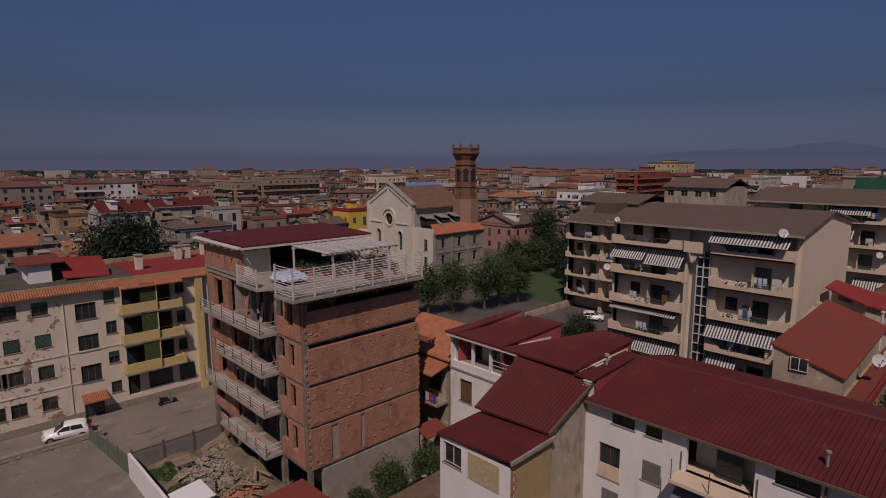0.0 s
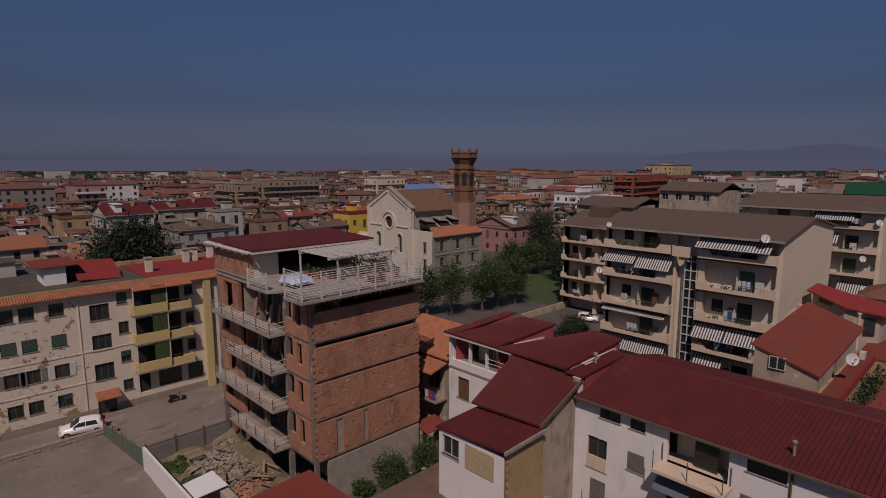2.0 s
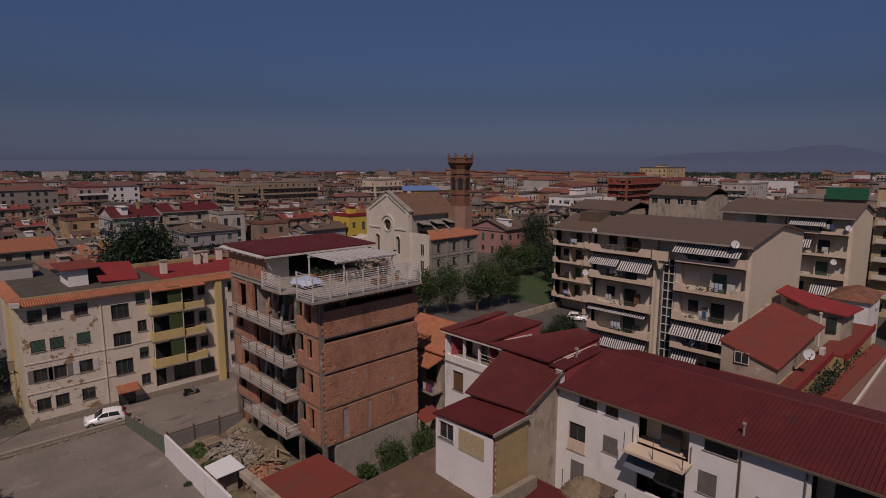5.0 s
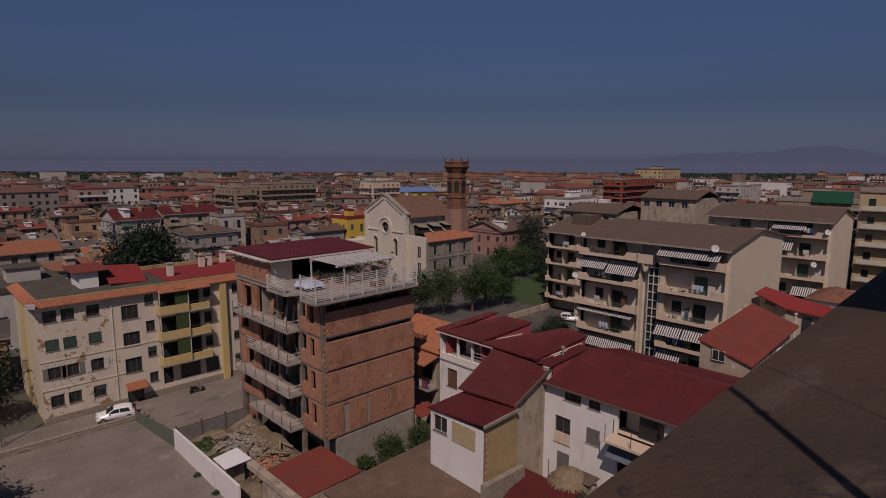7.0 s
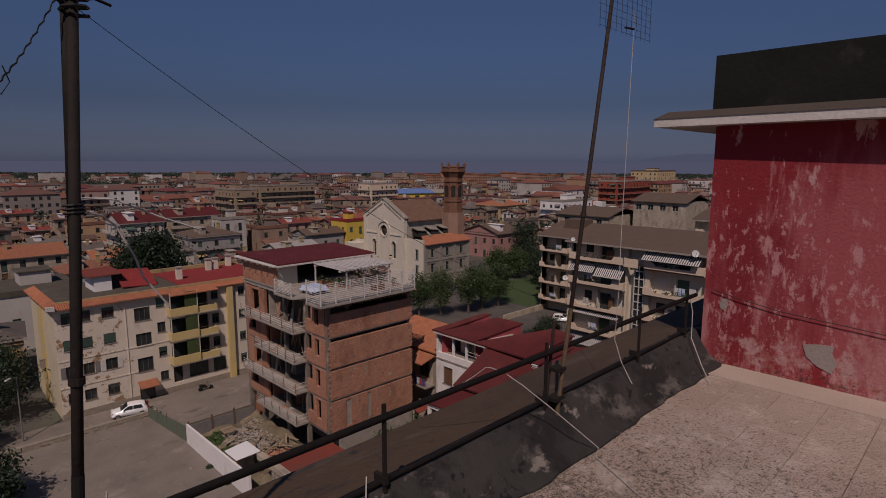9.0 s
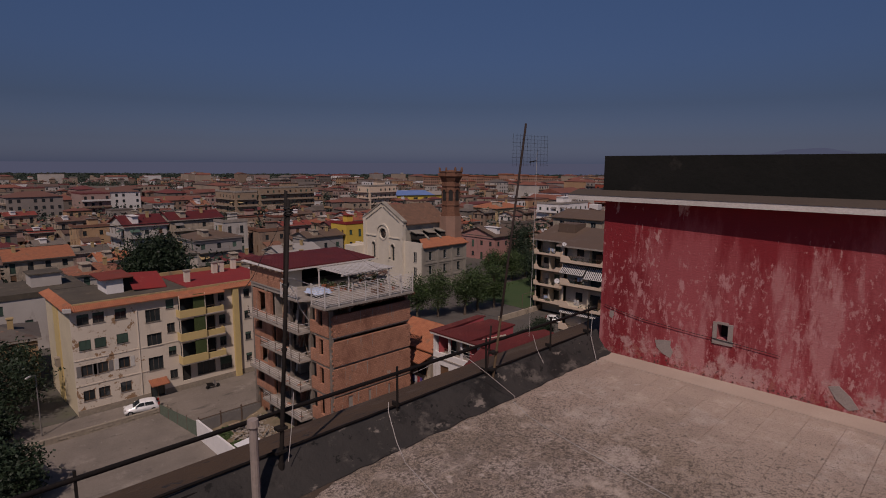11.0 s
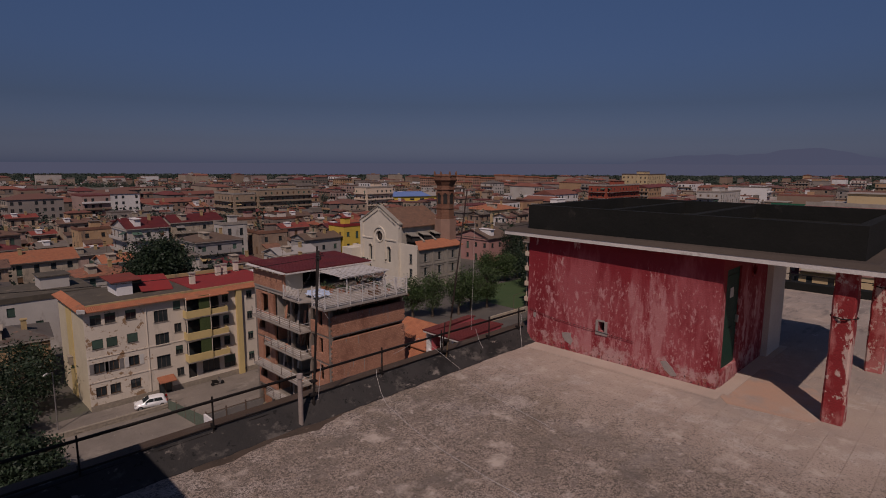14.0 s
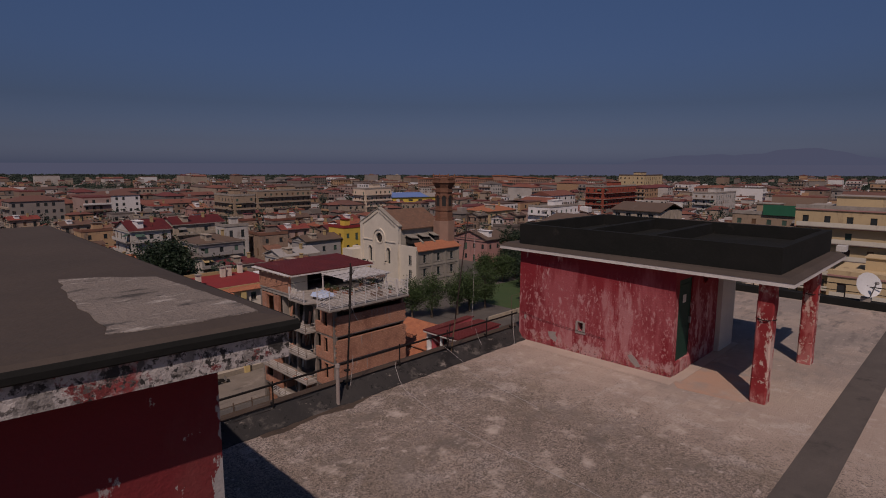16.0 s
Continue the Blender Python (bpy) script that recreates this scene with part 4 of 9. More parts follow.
# the second stair house, beside the camera's end
ls = thing("stair_house", (-17, -11, ZF), "deep crimson stair house with a mouldy concrete slab roof", "stair house")
LX, LY = -14.3, -14.05
part("wall", MB().poly(*[[(LX - 6.0, LY + 0.58, z), (LX, LY - 0.01, z), (LX, LY + 6.1, z), (LX - 6.0, LY + 6.1, z)] for z in (ZF, 31.17)]), M_LRED, ls, "deep crimson paint with flaked corners")


def slab_ring(grow, z):
    """The slab's outline, its front edge running slightly askew."""
    return [(LX - 7, LY + 0.27 - grow, z), (LX + 0.27 + grow, LY - 0.43 - grow, z), (LX + 0.36 + grow, LY + 6.5 + grow, z), (LX - 7, LY + 6.5 + grow, z)]


part("slab", MB().poly(slab_ring(0, 31.17), slab_ring(0, 31.33)), M_LFASC, ls, "mould-blackened white slab edge")
part("drip_edge", MB().loft([slab_ring(0.02, 31.33), slab_ring(0.05, 31.345), slab_ring(0.055, 31.38), slab_ring(0.045, 31.405)]), M_TAR, ls, "black bitumen drip edge")
part("slab_top", MB().loft([slab_ring(0.04, 31.402), slab_ring(0.0, 31.425), slab_ring(-0.12, 31.44)]), M_SLABT, ls, "dark brown membrane on the slab")
k = []
for px, py in ((-14.78, -12.35), (-14.86, -13.1), (-14.92, -14.22), (-14.5, -14.30), (-14.12, -14.32), (-14.16, -13.4), (-14.22, -12.75), (-14.5, -12.5)):
    k.append((px, py))
fine = []
for i in range(len(k)):
    a, b = k[i], k[(i + 1) % len(k)]
    for j in range(6):
        s = j / 6
        x, y = a[0] + (b[0] - a[0]) * s, a[1] + (b[1] - a[1]) * s
        fine.append((x + 0.05 * noise.noise(Vector((x * 6, y * 6, 0))), y + 0.05 * noise.noise(Vector((x * 6, y * 6, 5)))))
part("slab_panel", MB().poly([(x, y, 31.438) for x, y in fine], [(x, y, 31.445) for x, y in fine]), M_LSLAB, ls, "lichen-grey bare concrete")


# ---- cream apartment block ----
cb = thing("apartment_block", (14, 68, 0), "four-storey cream apartment block with flaking render", "building")
TC = facing_y(64.1)
HC = 13.2
cols = ((3.55, 4.82), (5.2, 6.47), (7.62, 8.92))
rows_z = ((11.3, 12.6), (8.15, 9.4), (4.95, 6.3), (1.8, 3.1))
holes, wins = [], []
for r, (z0, z1) in enumerate(rows_z):
    for u0, u1 in cols:
        wins.append((u0, u1, z0, z1, 0.95 if r == 1 else (0.3 if r == 0 else 0.0), r))
for z0, z1 in ((10.2, 11.87), (6.94, 8.6), (3.67, 5.45)):
    wins.append((11.08, 12.9, z0, z1, 0.0, 9))
for z0, z1, s in ((11.56, 12.8, 0.9), (8.3, 9.6, 0.0), (5.14, 6.37, 0.5), (1.94, 3.14, 0.0)):
    wins.append((13.62, 14.62, z0, z1, s, 8))
for z0, z1 in ((11.45, 12.8), (8.1, 9.45), (4.9, 6.25)):
    wins.append((20.55, 21.5, z0, z1, 0.4, 8))
wins += [(17.2, 19.7, 1.5, 3.5, 0.0, 7), (20.4, 22.1, 1.4, 3.3, 0.6, 7)]
for z0, z1 in ((11.4, 12.6), (8.2, 9.4), (5.0, 6.2), (1.8, 3.0)):
    wins.append((24.3, 25.2, z0, z1, 0.3, 8))
holes = [w[:4] for w in wins] + [(11.07, 12.85, -0.5, 1.9), (15.2, 16.35, 1.2, 3.6)]
for z0, z1 in ((10.3, 12.7), (7.1, 9.6), (3.9, 6.4)):
    holes += [(15.15, 18.2, z0, z1), (18.45, 20.05, z0, z1)]
part("wall", MB().wall(TC, 2.9, 30.5, -0.2, HC, holes), M_CREAM, cb, "cream render flaking off in brown patches")
part("wall_side", MB().box(2.9, 3.2, 64.4, 78, -0.2, HC), M_PALE, cb, "pale cream end wall")
part("wall_side", MB().box(3.2, 30.5, 77.7, 78, 0, HC), M_PALE, cb)
part("wall_side", MB().box(30.2, 30.5, 64.4, 77.7, 0, HC), M_PALE, cb)
part("pier", MB().box(2.78, 2.898, 70.6, 73.2, -0.2, HC), M_YELLOW, cb, "yellow pier on the end wall")
part("shutter_box", MB().box(2.3, 2.775, 71.2, 72.2, 4.6, 5.7).box(2.25, 2.775, 71.15, 72.25, 5.7, 5.76), M_PLINTH, cb, "small grey box on the end wall")
# Solid block; the rooms' shade is only its near-black colour.
part("core", MB().box(3.25, 30.1, 65.6, 77.6, 0, HC - 0.1), M_DARK, cb, "near-black block standing in for the shade of rooms behind the windows")
part("plinth", MB().wall(TC, 2.85, 30.5, -0.2, 0.75, [(11.07, 12.85, -0.5, 1.9)], 0.002, 0.07), M_PLINTH, cb, "rough grey stone plinth")
part("string_course", MB().tbox(TC, 2.85, 15.0, 0.002, 0.06, 6.95, 7.08).tbox(TC, 2.85, 11.0, 0.002, 0.06, 3.75, 3.88).tbox(TC, 10.05, 10.13, 0.0, 0.09, 0.8, HC), M_CREAM, cb)
for u0, u1, z0, z1, s, r in wins:
    win = window(cb, TC, u0, u1, z0, z1, shutter=s or None, bars=2 if r in (9, 7) else 1, frame_mat=M_WOOD if r in (2, 3) else M_FRAMED)
    if r == 2:
        for ua, ub in ((u0 - 0.5, u0 - 0.02), (u1 + 0.02, u1 + 0.5)):
            part("shutter_leaf", MB().tbox(TC, ua, ub, 0.01, 0.05, z0, z1), M_SHUTG if u0 < 7 else M_FRAME, win)
dr = part("door", MB().tbox(TC, 11.1, 11.16, -0.2, -0.1, 0, 1.88).tbox(TC, 11.93, 11.99, -0.2, -0.1, 0, 1.88).tbox(TC, 12.76, 12.82, -0.2, -0.1, 0, 1.88).tbox(TC, 11.1, 12.82, -0.2, -0.1, 1.82, 1.88), M_WOOD, cb, "glazed brown entrance door")
part("pane", MB().tbox(TC, 11.16, 12.76, -0.17, -0.15, 0, 1.82), M_GLASS, dr)
pc = part("door_canopy", MB().slab(TC(10.85, 1.25, 1.95), TC(13.1, 1.25, 1.95), TC(13.1, 0, 2.5), TC(10.85, 0, 2.5), 0.09), M_TILE, cb, "small red tiled porch canopy")
part("tile", MB().ribs(TC(10.85, 1.25, 1.95), TC(13.1, 1.25, 1.95), TC(13.1, 0, 2.5), TC(10.85, 0, 2.5), 0.2, 0.06, 0.05), M_TILE, pc, kind="stuff")
# Plate across the passage, its shade put into the colour.
part("window", MB().tbox(TC, 15.2, 16.35, -0.3, -0.2, 1.2, 3.6), M_DARK, cb, "near-black plate painting the shade of an open passage")
part("pier", MB().tbox(TC, 22.55, 23.35, 0.002, 0.5, -0.2, HC), M_YELLOW, cb, "yellow projecting pier")
for i, (z0, z1) in enumerate(((10.15, 11.3), (6.95, 8.15), (3.75, 4.95))):
    bal = part("balcony", MB().tbox(TC, 14.85, 20.9, 0, 1.25, z0 - 0.02, z0 + 0.14), M_CONC, cb)
    part("parapet", MB().tbox(TC, 14.85, 18.3, 1.15, 1.28, z0 + 0.14, z1).tbox(TC, 14.85, 14.98, 0, 1.15, z0 + 0.14, z1).tbox(TC, 18.3, 20.9, 0.95, 1.06, z0 + 0.14, z1 - 0.25).tbox(TC, 20.78, 20.9, 0, 0.95, z0 + 0.14, z1 - 0.25), M_YELLOW, bal, "yellow rendered balcony front")
    part("rail", MB().cyl(TC(18.3, 1.0, z1 + 0.05), TC(20.9, 1.0, z1 + 0.05), 0.025, n=6).cyl(TC(20.85, 0, z1 + 0.05), TC(20.85, 1.0, z1 + 0.05), 0.025, n=6), M_RAILD, bal)
    bl = part("roll_blind", MB().tbox(TC, 16.7, 18.25, 1.13, 1.15, z1 + 0.02, z1 + 1.95), M_GREENCLOTH, bal, "olive green slatted roll blind")
    slats = MB()
    for j in range(16):
        zz = z1 + 0.1 + j * 0.12
        slats.tbox(TC, 16.7, 18.25, 1.151, 1.17, zz - 0.03, zz + 0.03)
    part("slats", slats, M_GREENCLOTH, bal, kind="stuff")
    part("mullion", MB().tbox(TC, 14.88, 14.98, 1.1, 1.2, z1, z1 + 1.95).tbox(TC, 18.22, 18.34, 1.05, 1.17, z1, z1 + 1.95), M_CREAM, bal)
    part("blind_dark", MB().tbox(TC, 15.2, 18.15, -0.28, -0.2, z0 + 0.2, z0 + 2.5), M_GLASS, bal, "shaded glazed doors")
    part("blind_dark", MB().tbox(TC, 18.5, 20.0, -0.28, -0.2, z0 + 0.2, z0 + 2.5), M_GLASS, bal, "shaded glazed doors")
eave, tiles = MB(), MB()
for u0, u1, dd, zz in ((2.3, 14.95, 0.6, 13.2), (14.9, 21.0, 1.5, 13.05), (21.0, 30.5, 0.6, 13.2)):
    a, b, c, d = TC(u0, dd, zz), TC(u1, dd, zz), TC(u1, -0.5, zz + 0.5), TC(u0, -0.5, zz + 0.5)
    eave.slab(a, b, c, d, 0.1)
    tiles.ribs(a, b, c, d, 0.22, 0.075, 0.07)
a, b, c, d = (2.3, 78.5, 13.2), (2.3, 63.5, 13.2), (3.4, 64.6, 13.7), (3.4, 78, 13.7)
eave.slab(a, b, c, d, 0.1)
tiles.ribs(a, b, c, d, 0.22, 0.075, 0.07)
ev = part("eave", eave, M_TILE, cb, "terracotta tiled eave")
part("tile", tiles, M_TILE, ev, kind="stuff")
part("roof_deck", MB().box(3.3, 30.3, 64.7, 77.8, 13.15, 13.4), M_ROOFDECK, cb, "olive felted flat roof")
part("roof_deck", MB().box(17.5, 30.2, 66.5, 77.4, 13.4, 13.5), M_REDPAINT, cb, "red-painted flat roof")
part("roof_parapet", MB().box(3.3, 30.4, 64.55, 64.8, 13.4, 13.85).box(12.5, 30.4, 77.5, 77.8, 13.4, 14.0), M_OCHRE, cb)
part("stairhead", MB().box(8.4, 8.7, 70, 74.5, 13.4, 15.4).box(8.7, 11.9, 74.2, 74.5, 13.4, 15.4).box(8.7, 10.4, 70, 70.3, 13.4, 15.4), M_WHITE, cb)
part("stairhead_core", MB().box(8.75, 11.8, 70.6, 74.2, 13.4, 15.3), M_DARK, cb)
part("stairhead_roof", MB().slab((7.6, 69.6, 15.45), (11.6, 69.6, 15.5), (11.6, 75, 15.7), (7.6, 75, 15.6), 0.12), M_BRICKRED, cb, "dark red stairhead roof")
vault = [(69.3 + 3.6 * a / 10, 13.75 + 1.75 * (a / 10) ** 0.75) for a in range(11)]
part("stairhead_vault", MB().loft([[(11.3, y, z), (15.6, y, z - 0.25), (15.6, y, z - 0.35), (11.3, y, z - 0.1)] for y, z in vault]), M_REDPAINT, cb, "curved red sheet cover", smooth=False)
for x, y in ((18.9, 70.6), (24.6, 74.6), (25.8, 74.9), (28.4, 76.2)):
    ch = part("chimney", MB().box(x - 0.35, x + 0.35, y - 0.35, y + 0.35, 13.4, 15.1), M_CREAM, cb)
    part("cap", MB().box(x - 0.45, x + 0.45, y - 0.45, y + 0.45, 15.1, 15.25), M_CONC, ch)

fl = thing("roof_floodlight", (2.5, 63.6, 13.2), "cream floodlight at the roof corner of the block", "lamp")
part("housing", MB().hexa([(2.1, 63.1, 13.3), (2.9, 63.1, 13.2), (2.9, 63.6, 13.2), (2.1, 63.6, 13.3), (2.1, 63.1, 13.75), (2.9, 63.1, 13.65), (2.9, 63.6, 13.65), (2.1, 63.6, 13.75)]), M_FRAME, fl)
part("bracket", MB().box(2.6, 2.7, 63.5, 64.0, 13.1, 13.3), M_RAILD, fl)

# ---- unfinished brick building ----
bb = thing("brick_shell", (24, 43, 0), "unfinished five-storey brick and concrete apartment shell", "building")
X0, X1, Y0, Y1 = 18.85, 29.3, 33.55, 50.4
SL = (3.75, 7.05, 10.15, 13.2, 16.15)
TBX, TBY = facing_x(X0), facing_y(Y0)
# front wall panels in brick between the slabs, each set a little differently
lev = [0.6, *SL]
for i in range(1, 5):
    z0, z1 = SL[i - 1] + 0.12, SL[i] - (0.18, 0.18, 0.18, 0.42, 0.62)[i]
    if i == 1:
        hs = [(20.8, 21.4, z0 + 0.15, z1 - 0.15), (23.4, 23.8, z0 + 0.15, z1 - 0.15), (26.1, 26.4, z0 + 1.6, z1 - 0.2)]
        part("brick_panel", MB().wall(TBY, X0 + 0.28, X1, z0, z1, hs, -0.3, 0.06), M_BRICK, bb)
        boxes("concrete_column", [(20.75, 21.45, -0.36, -0.04, z0, z1), (23.35, 23.85, -0.36, -0.04, z0, z1), (26.05, 26.45, -0.36, -0.04, z0, z1)], M_CONC, bb, T=TBY)
    else:
        part("brick_panel", MB().tbox(TBY, X0 + 0.28, X1, -0.3, 0.06 + 0.02 * (i % 2), z0, z1), M_BRICK, bb)
    jag = MB()
    k = int((z1 - z0) / 0.26)
    for j in range(k):
        jag.tbox(TBY, X0 + 0.28 - (0.16 if j % 2 else 0.02), X0 + 0.279, -0.28, 0.06, z0 + j * 0.26 + 0.015, z0 + j * 0.26 + 0.245)
        jag.tbox(TBY, X1, X1 + (0.12 if j % 2 else 0.02), -0.28, 0.06, z0 + j * 0.26 + 0.015, z0 + j * 0.26 + 0.245)
    part("toothed_edge", jag, M_BRICK, bb)
rb = random.Random(61)
brick_mesh = MB().box(-0.125, 0.125, -0.02, 0.02, -0.06, 0.06).mesh("brick")
brick_mesh.materials.append(M_BRICKS)
for i in range(100):
    k_ = rb.randint(1, 4)
    z0, z1 = SL[k_ - 1] + 0.2, SL[k_] - (0.3, 0.3, 0.3, 0.55, 0.75)[k_]
    x = X0 + 0.5 + (X1 - X0 - 0.7) * (rb.random() if k_ < 3 else rb.choice((rb.random() ** 3, 1 - rb.random() ** 3)))
    if k_ == 1 and any(a_ - 0.2 < x < b_ + 0.2 for a_, b_ in ((20.8, 21.4), (23.4, 23.8), (26.1, 26.4))):
        continue
    ob = new("brick", brick_mesh)
    ob.matrix_basis = pose(x, Y0 - 0.075 - 0.02 * (k_ % 2), z0 + 0.13 * int((z1 - z0) / 0.13 * rb.random()), 0, rb.gauss(0, 2), rb.gauss(0, 2))
    ob.parent = bb
    ob.matrix_parent_inverse = bb.matrix_basis.inverted()
    tagged(ob)
for i in range(26):
    k_ = rb.randint(1, 4)
    z1 = SL[k_] - (0.3, 0.2, 0.2, 0.45, 0.65)[k_]
    x, ln, wd = rb.uniform(X0 + 0.6, X1 - 0.3), rb.uniform(0.3, 1.5), rb.uniform(0.03, 0.12)
    yy = Y0 - 0.064 - 0.02 * (k_ % 2)
    part("mortar_smear", MB().poly([(x, yy, z1 - ln), (x + wd * 0.4, yy, z1 - ln), (x + wd * 0.4, yy + 0.01, z1 - ln), (x, yy + 0.01, z1 - ln)], [(x - wd * 0.3, yy, z1), (x + wd, yy, z1), (x + wd, yy + 0.01, z1), (x - wd * 0.3, yy + 0.01, z1)]), M_CONC, bb)
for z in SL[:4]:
    # Set-back edge in the darkened concrete, painting a shaded gap.
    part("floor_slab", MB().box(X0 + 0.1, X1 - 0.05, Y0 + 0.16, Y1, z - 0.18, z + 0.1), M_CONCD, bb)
    part("slab_lip", MB().box(X0 + 0.25, X1 + 0.02, Y0 - 0.03, Y0 + 0.16, z + 0.03, z + 0.119), M_CONC, bb, "thin rough concrete lip")
part("floor_slab", MB().box(X0 + 0.1, X1 + 0.05, Y0 + 0.03, Y1, SL[4] - 0.02, SL[4] + 0.4), M_CONC, bb)
part("base_wall", MB().tbox(TBY, X0 + 1.2, X1, -0.3, 0.03, 0.0, SL[0] - 0.2), M_CONC, bb, "grey rendered base wall")
boxes("side_wall", [(X1 - 0.3, X1, Y0 + 0.3, Y1, 0, SL[4]), (X0 + 0.3, X1 - 0.3, Y1 - 0.3, Y1, 0, SL[4])], M_BRICK, bb)
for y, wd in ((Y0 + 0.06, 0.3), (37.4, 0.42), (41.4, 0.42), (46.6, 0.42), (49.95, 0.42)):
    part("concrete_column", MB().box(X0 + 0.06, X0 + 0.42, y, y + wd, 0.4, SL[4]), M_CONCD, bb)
# Shade of the deep bays is put into this wall's colour.
part("inner_wall", MB().box(X0 + 2.6, X0 + 2.8, Y0 + 0.4, Y1 - 0.4, 0.6, SL[4]), M_CONCD, bb, "raw inner walls, darkened for shade, seen through the open bays")
for i in range(5):
    z0, z1 = lev[i] + 0.1, lev[i + 1] - 0.18
    # narrow end bay with a window gap, brick infill
    if i > 0:
        part("brick_infill", MB().wall(TBX, 33.98, 37.38, z0, z1, [(35.0, 35.75, z0 + 0.9, z1 - 0.15), (36.35, 37.38, z0 + 1.25, z1)], -0.3, -0.02), M_BRICK, bb)
        # Near-black sheet behind the window gaps paints their shade.
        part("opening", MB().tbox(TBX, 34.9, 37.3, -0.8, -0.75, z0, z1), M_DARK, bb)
        part("brick_infill", MB().wall(TBX, 45.6, 49.9, z0, z1, [(46.9, 48.6, z0 + 0.05, z1 - 0.2)] if i in (2, 4) else [(47.9, 49.3, z0 + 0.9, z1 - 0.3)], -0.3, -0.02), M_BRICK, bb)
        # Near-black sheets on the inner wall paint doorways as shade.
        for ya, yb in ((38.0, 39.1), (42.2, 43.4), (44.2, 45.2)):
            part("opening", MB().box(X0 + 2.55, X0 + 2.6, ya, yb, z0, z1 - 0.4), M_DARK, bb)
        boxes("brick_infill", [(X0 + 1.2, X0 + 2.6, 41.6, 41.8, z0, z1), (X0 + 0.5, X0 + 2.5, 45.4, 45.6, z0, z1)], M_BRICK if i % 2 else M_CONC, bb)
    if i > 0:
        za = lev[i]
        ya, yb = (37.4, 47.8) if i in (2, 4) else (37.4, 45.8)
        if i in (2, 4):
            yb = 48.6
        bal = part("balcony", MB().box(X0 - 1.35, X0 + 0.1, ya, yb, za - 0.12, za + 0.1), M_CONC, bb, "stained concrete balcony slab")
        for j in range(4):
            part("rail", MB().cyl((X0 - 1.28, ya + 0.05, za + 0.3 + 0.23 * j), (X0 - 1.28, yb - 0.05, za + 0.3 + 0.23 * j), 0.022, n=5), M_RAILW, bal, "pale steel rail")
        for j in range(6):
            y = ya + 0.06 + (yb - ya - 0.12) * j / 5
            part("post", MB().box(X0 - 1.32, X0 - 1.26, y - 0.03, y + 0.03, za + 0.1, za + 1.05), M_RAILD, bal)
        part("rail_side", MB().cyl((X0 - 1.28, ya + 0.05, za + 0.95), (X0, ya + 0.05, za + 0.95), 0.022, n=5).cyl((X0 - 1.28, ya + 0.05, za + 0.55), (X0, ya + 0.05, za + 0.55), 0.022, n=5), M_RAILW, bal)
for i in range(46):
    k_ = rb.randint(1, 4)
    x, y = rb.uniform(X0 - 1.1, X0 + 0.3), rb.uniform(37.8, 45.4)
    q, z = rb.uniform(0.08, 0.25), lev[k_] + 0.1
    part("debris", MB().poly([(x - q, y - q * 0.6, z), (x + q, y - q * 0.8, z), (x + q * 0.8, y + q, z), (x - q, y + q * 0.7, z)], [(x - q * 0.6, y - q * 0.3, z + q * 0.7), (x + q * 0.7, y - q * 0.4, z + q * 0.5), (x + q * 0.4, y + q * 0.5, z + q * 0.6), (x - q * 0.6, y + q * 0.4, z + q * 0.8)]), M_CONC if i % 3 else M_BRICK, bb)
for i in range(30):
    k_ = rb.randint(1, 4)
    x, y, w_ = rb.uniform(X0 + 0.3, X0 + 2.3), rb.uniform(37.9, 45.0), rb.uniform(0.15, 0.6)
    z = lev[k_] + 0.1
    part("board", MB().poly([(x, y, z), (x + 0.05, y, z), (x + 0.05, y + w_, z), (x, y + w_, z)], [(x + 0.3, y + 0.1, z + rb.uniform(0.7, 2.2)), (x + 0.34, y + 0.1, z + 1.5), (x + 0.34, y + 0.1 + w_, z + 1.5), (x + 0.3, y + 0.1 + w_, z + rb.uniform(0.7, 2.2))]), rb.choice((M_PLANK, M_CONC, M_OLDWALL, M_BRICK)), bb, "leaning board or sheet")
for i in range(14):
    k_ = rb.randint(1, 4)
    x, y = rb.uniform(X0 + 0.2, X0 + 1.4), rb.uniform(38, 45)
    part("prop", MB().cyl((x, y, lev[k_] + 0.1), (x + rb.gauss(0, 0.3), y + rb.gauss(0, 0.3), lev[k_ + 1] - 0.2), 0.045, n=6), M_PLANK, bb)
# roof terrace of the shell
RT = SL[4] + 0.45
outline = [(17.5, 40.9), (17.5, 37.5), (18.7, 37.0), (18.7, 35.6), (17.6, 35.1), (17.6, 32.5), (X1 - 0.25, 32.5), (X1 - 0.25, Y1), (X0, Y1), (X0, 40.9)]
deck = part("terrace_slab", MB().poly([(x, y, RT - 0.05) for x, y in outline], [(x, y, RT + 0.15) for x, y in outline]), M_CONC, bb, "overhanging terrace slab")
fr = MB()
for j in range(22):
    x = X0 + 0.6 + j * 0.46
    s = 0.3 * noise.noise(Vector((x, 1, 2)))
    fr.hexa([(x, 32.7, RT - 0.32 - s), (x + 0.3, 32.7, RT - 0.28), (x + 0.3, 33.5, RT - 0.25), (x, 33.5, RT - 0.30), (x, 32.7, RT - 0.05), (x + 0.3, 32.7, RT - 0.05), (x + 0.3, 33.5, RT - 0.05), (x, 33.5, RT - 0.05)])
part("formwork_edge", fr, M_WOOD, bb, "ragged rotten formwork under the slab edge")


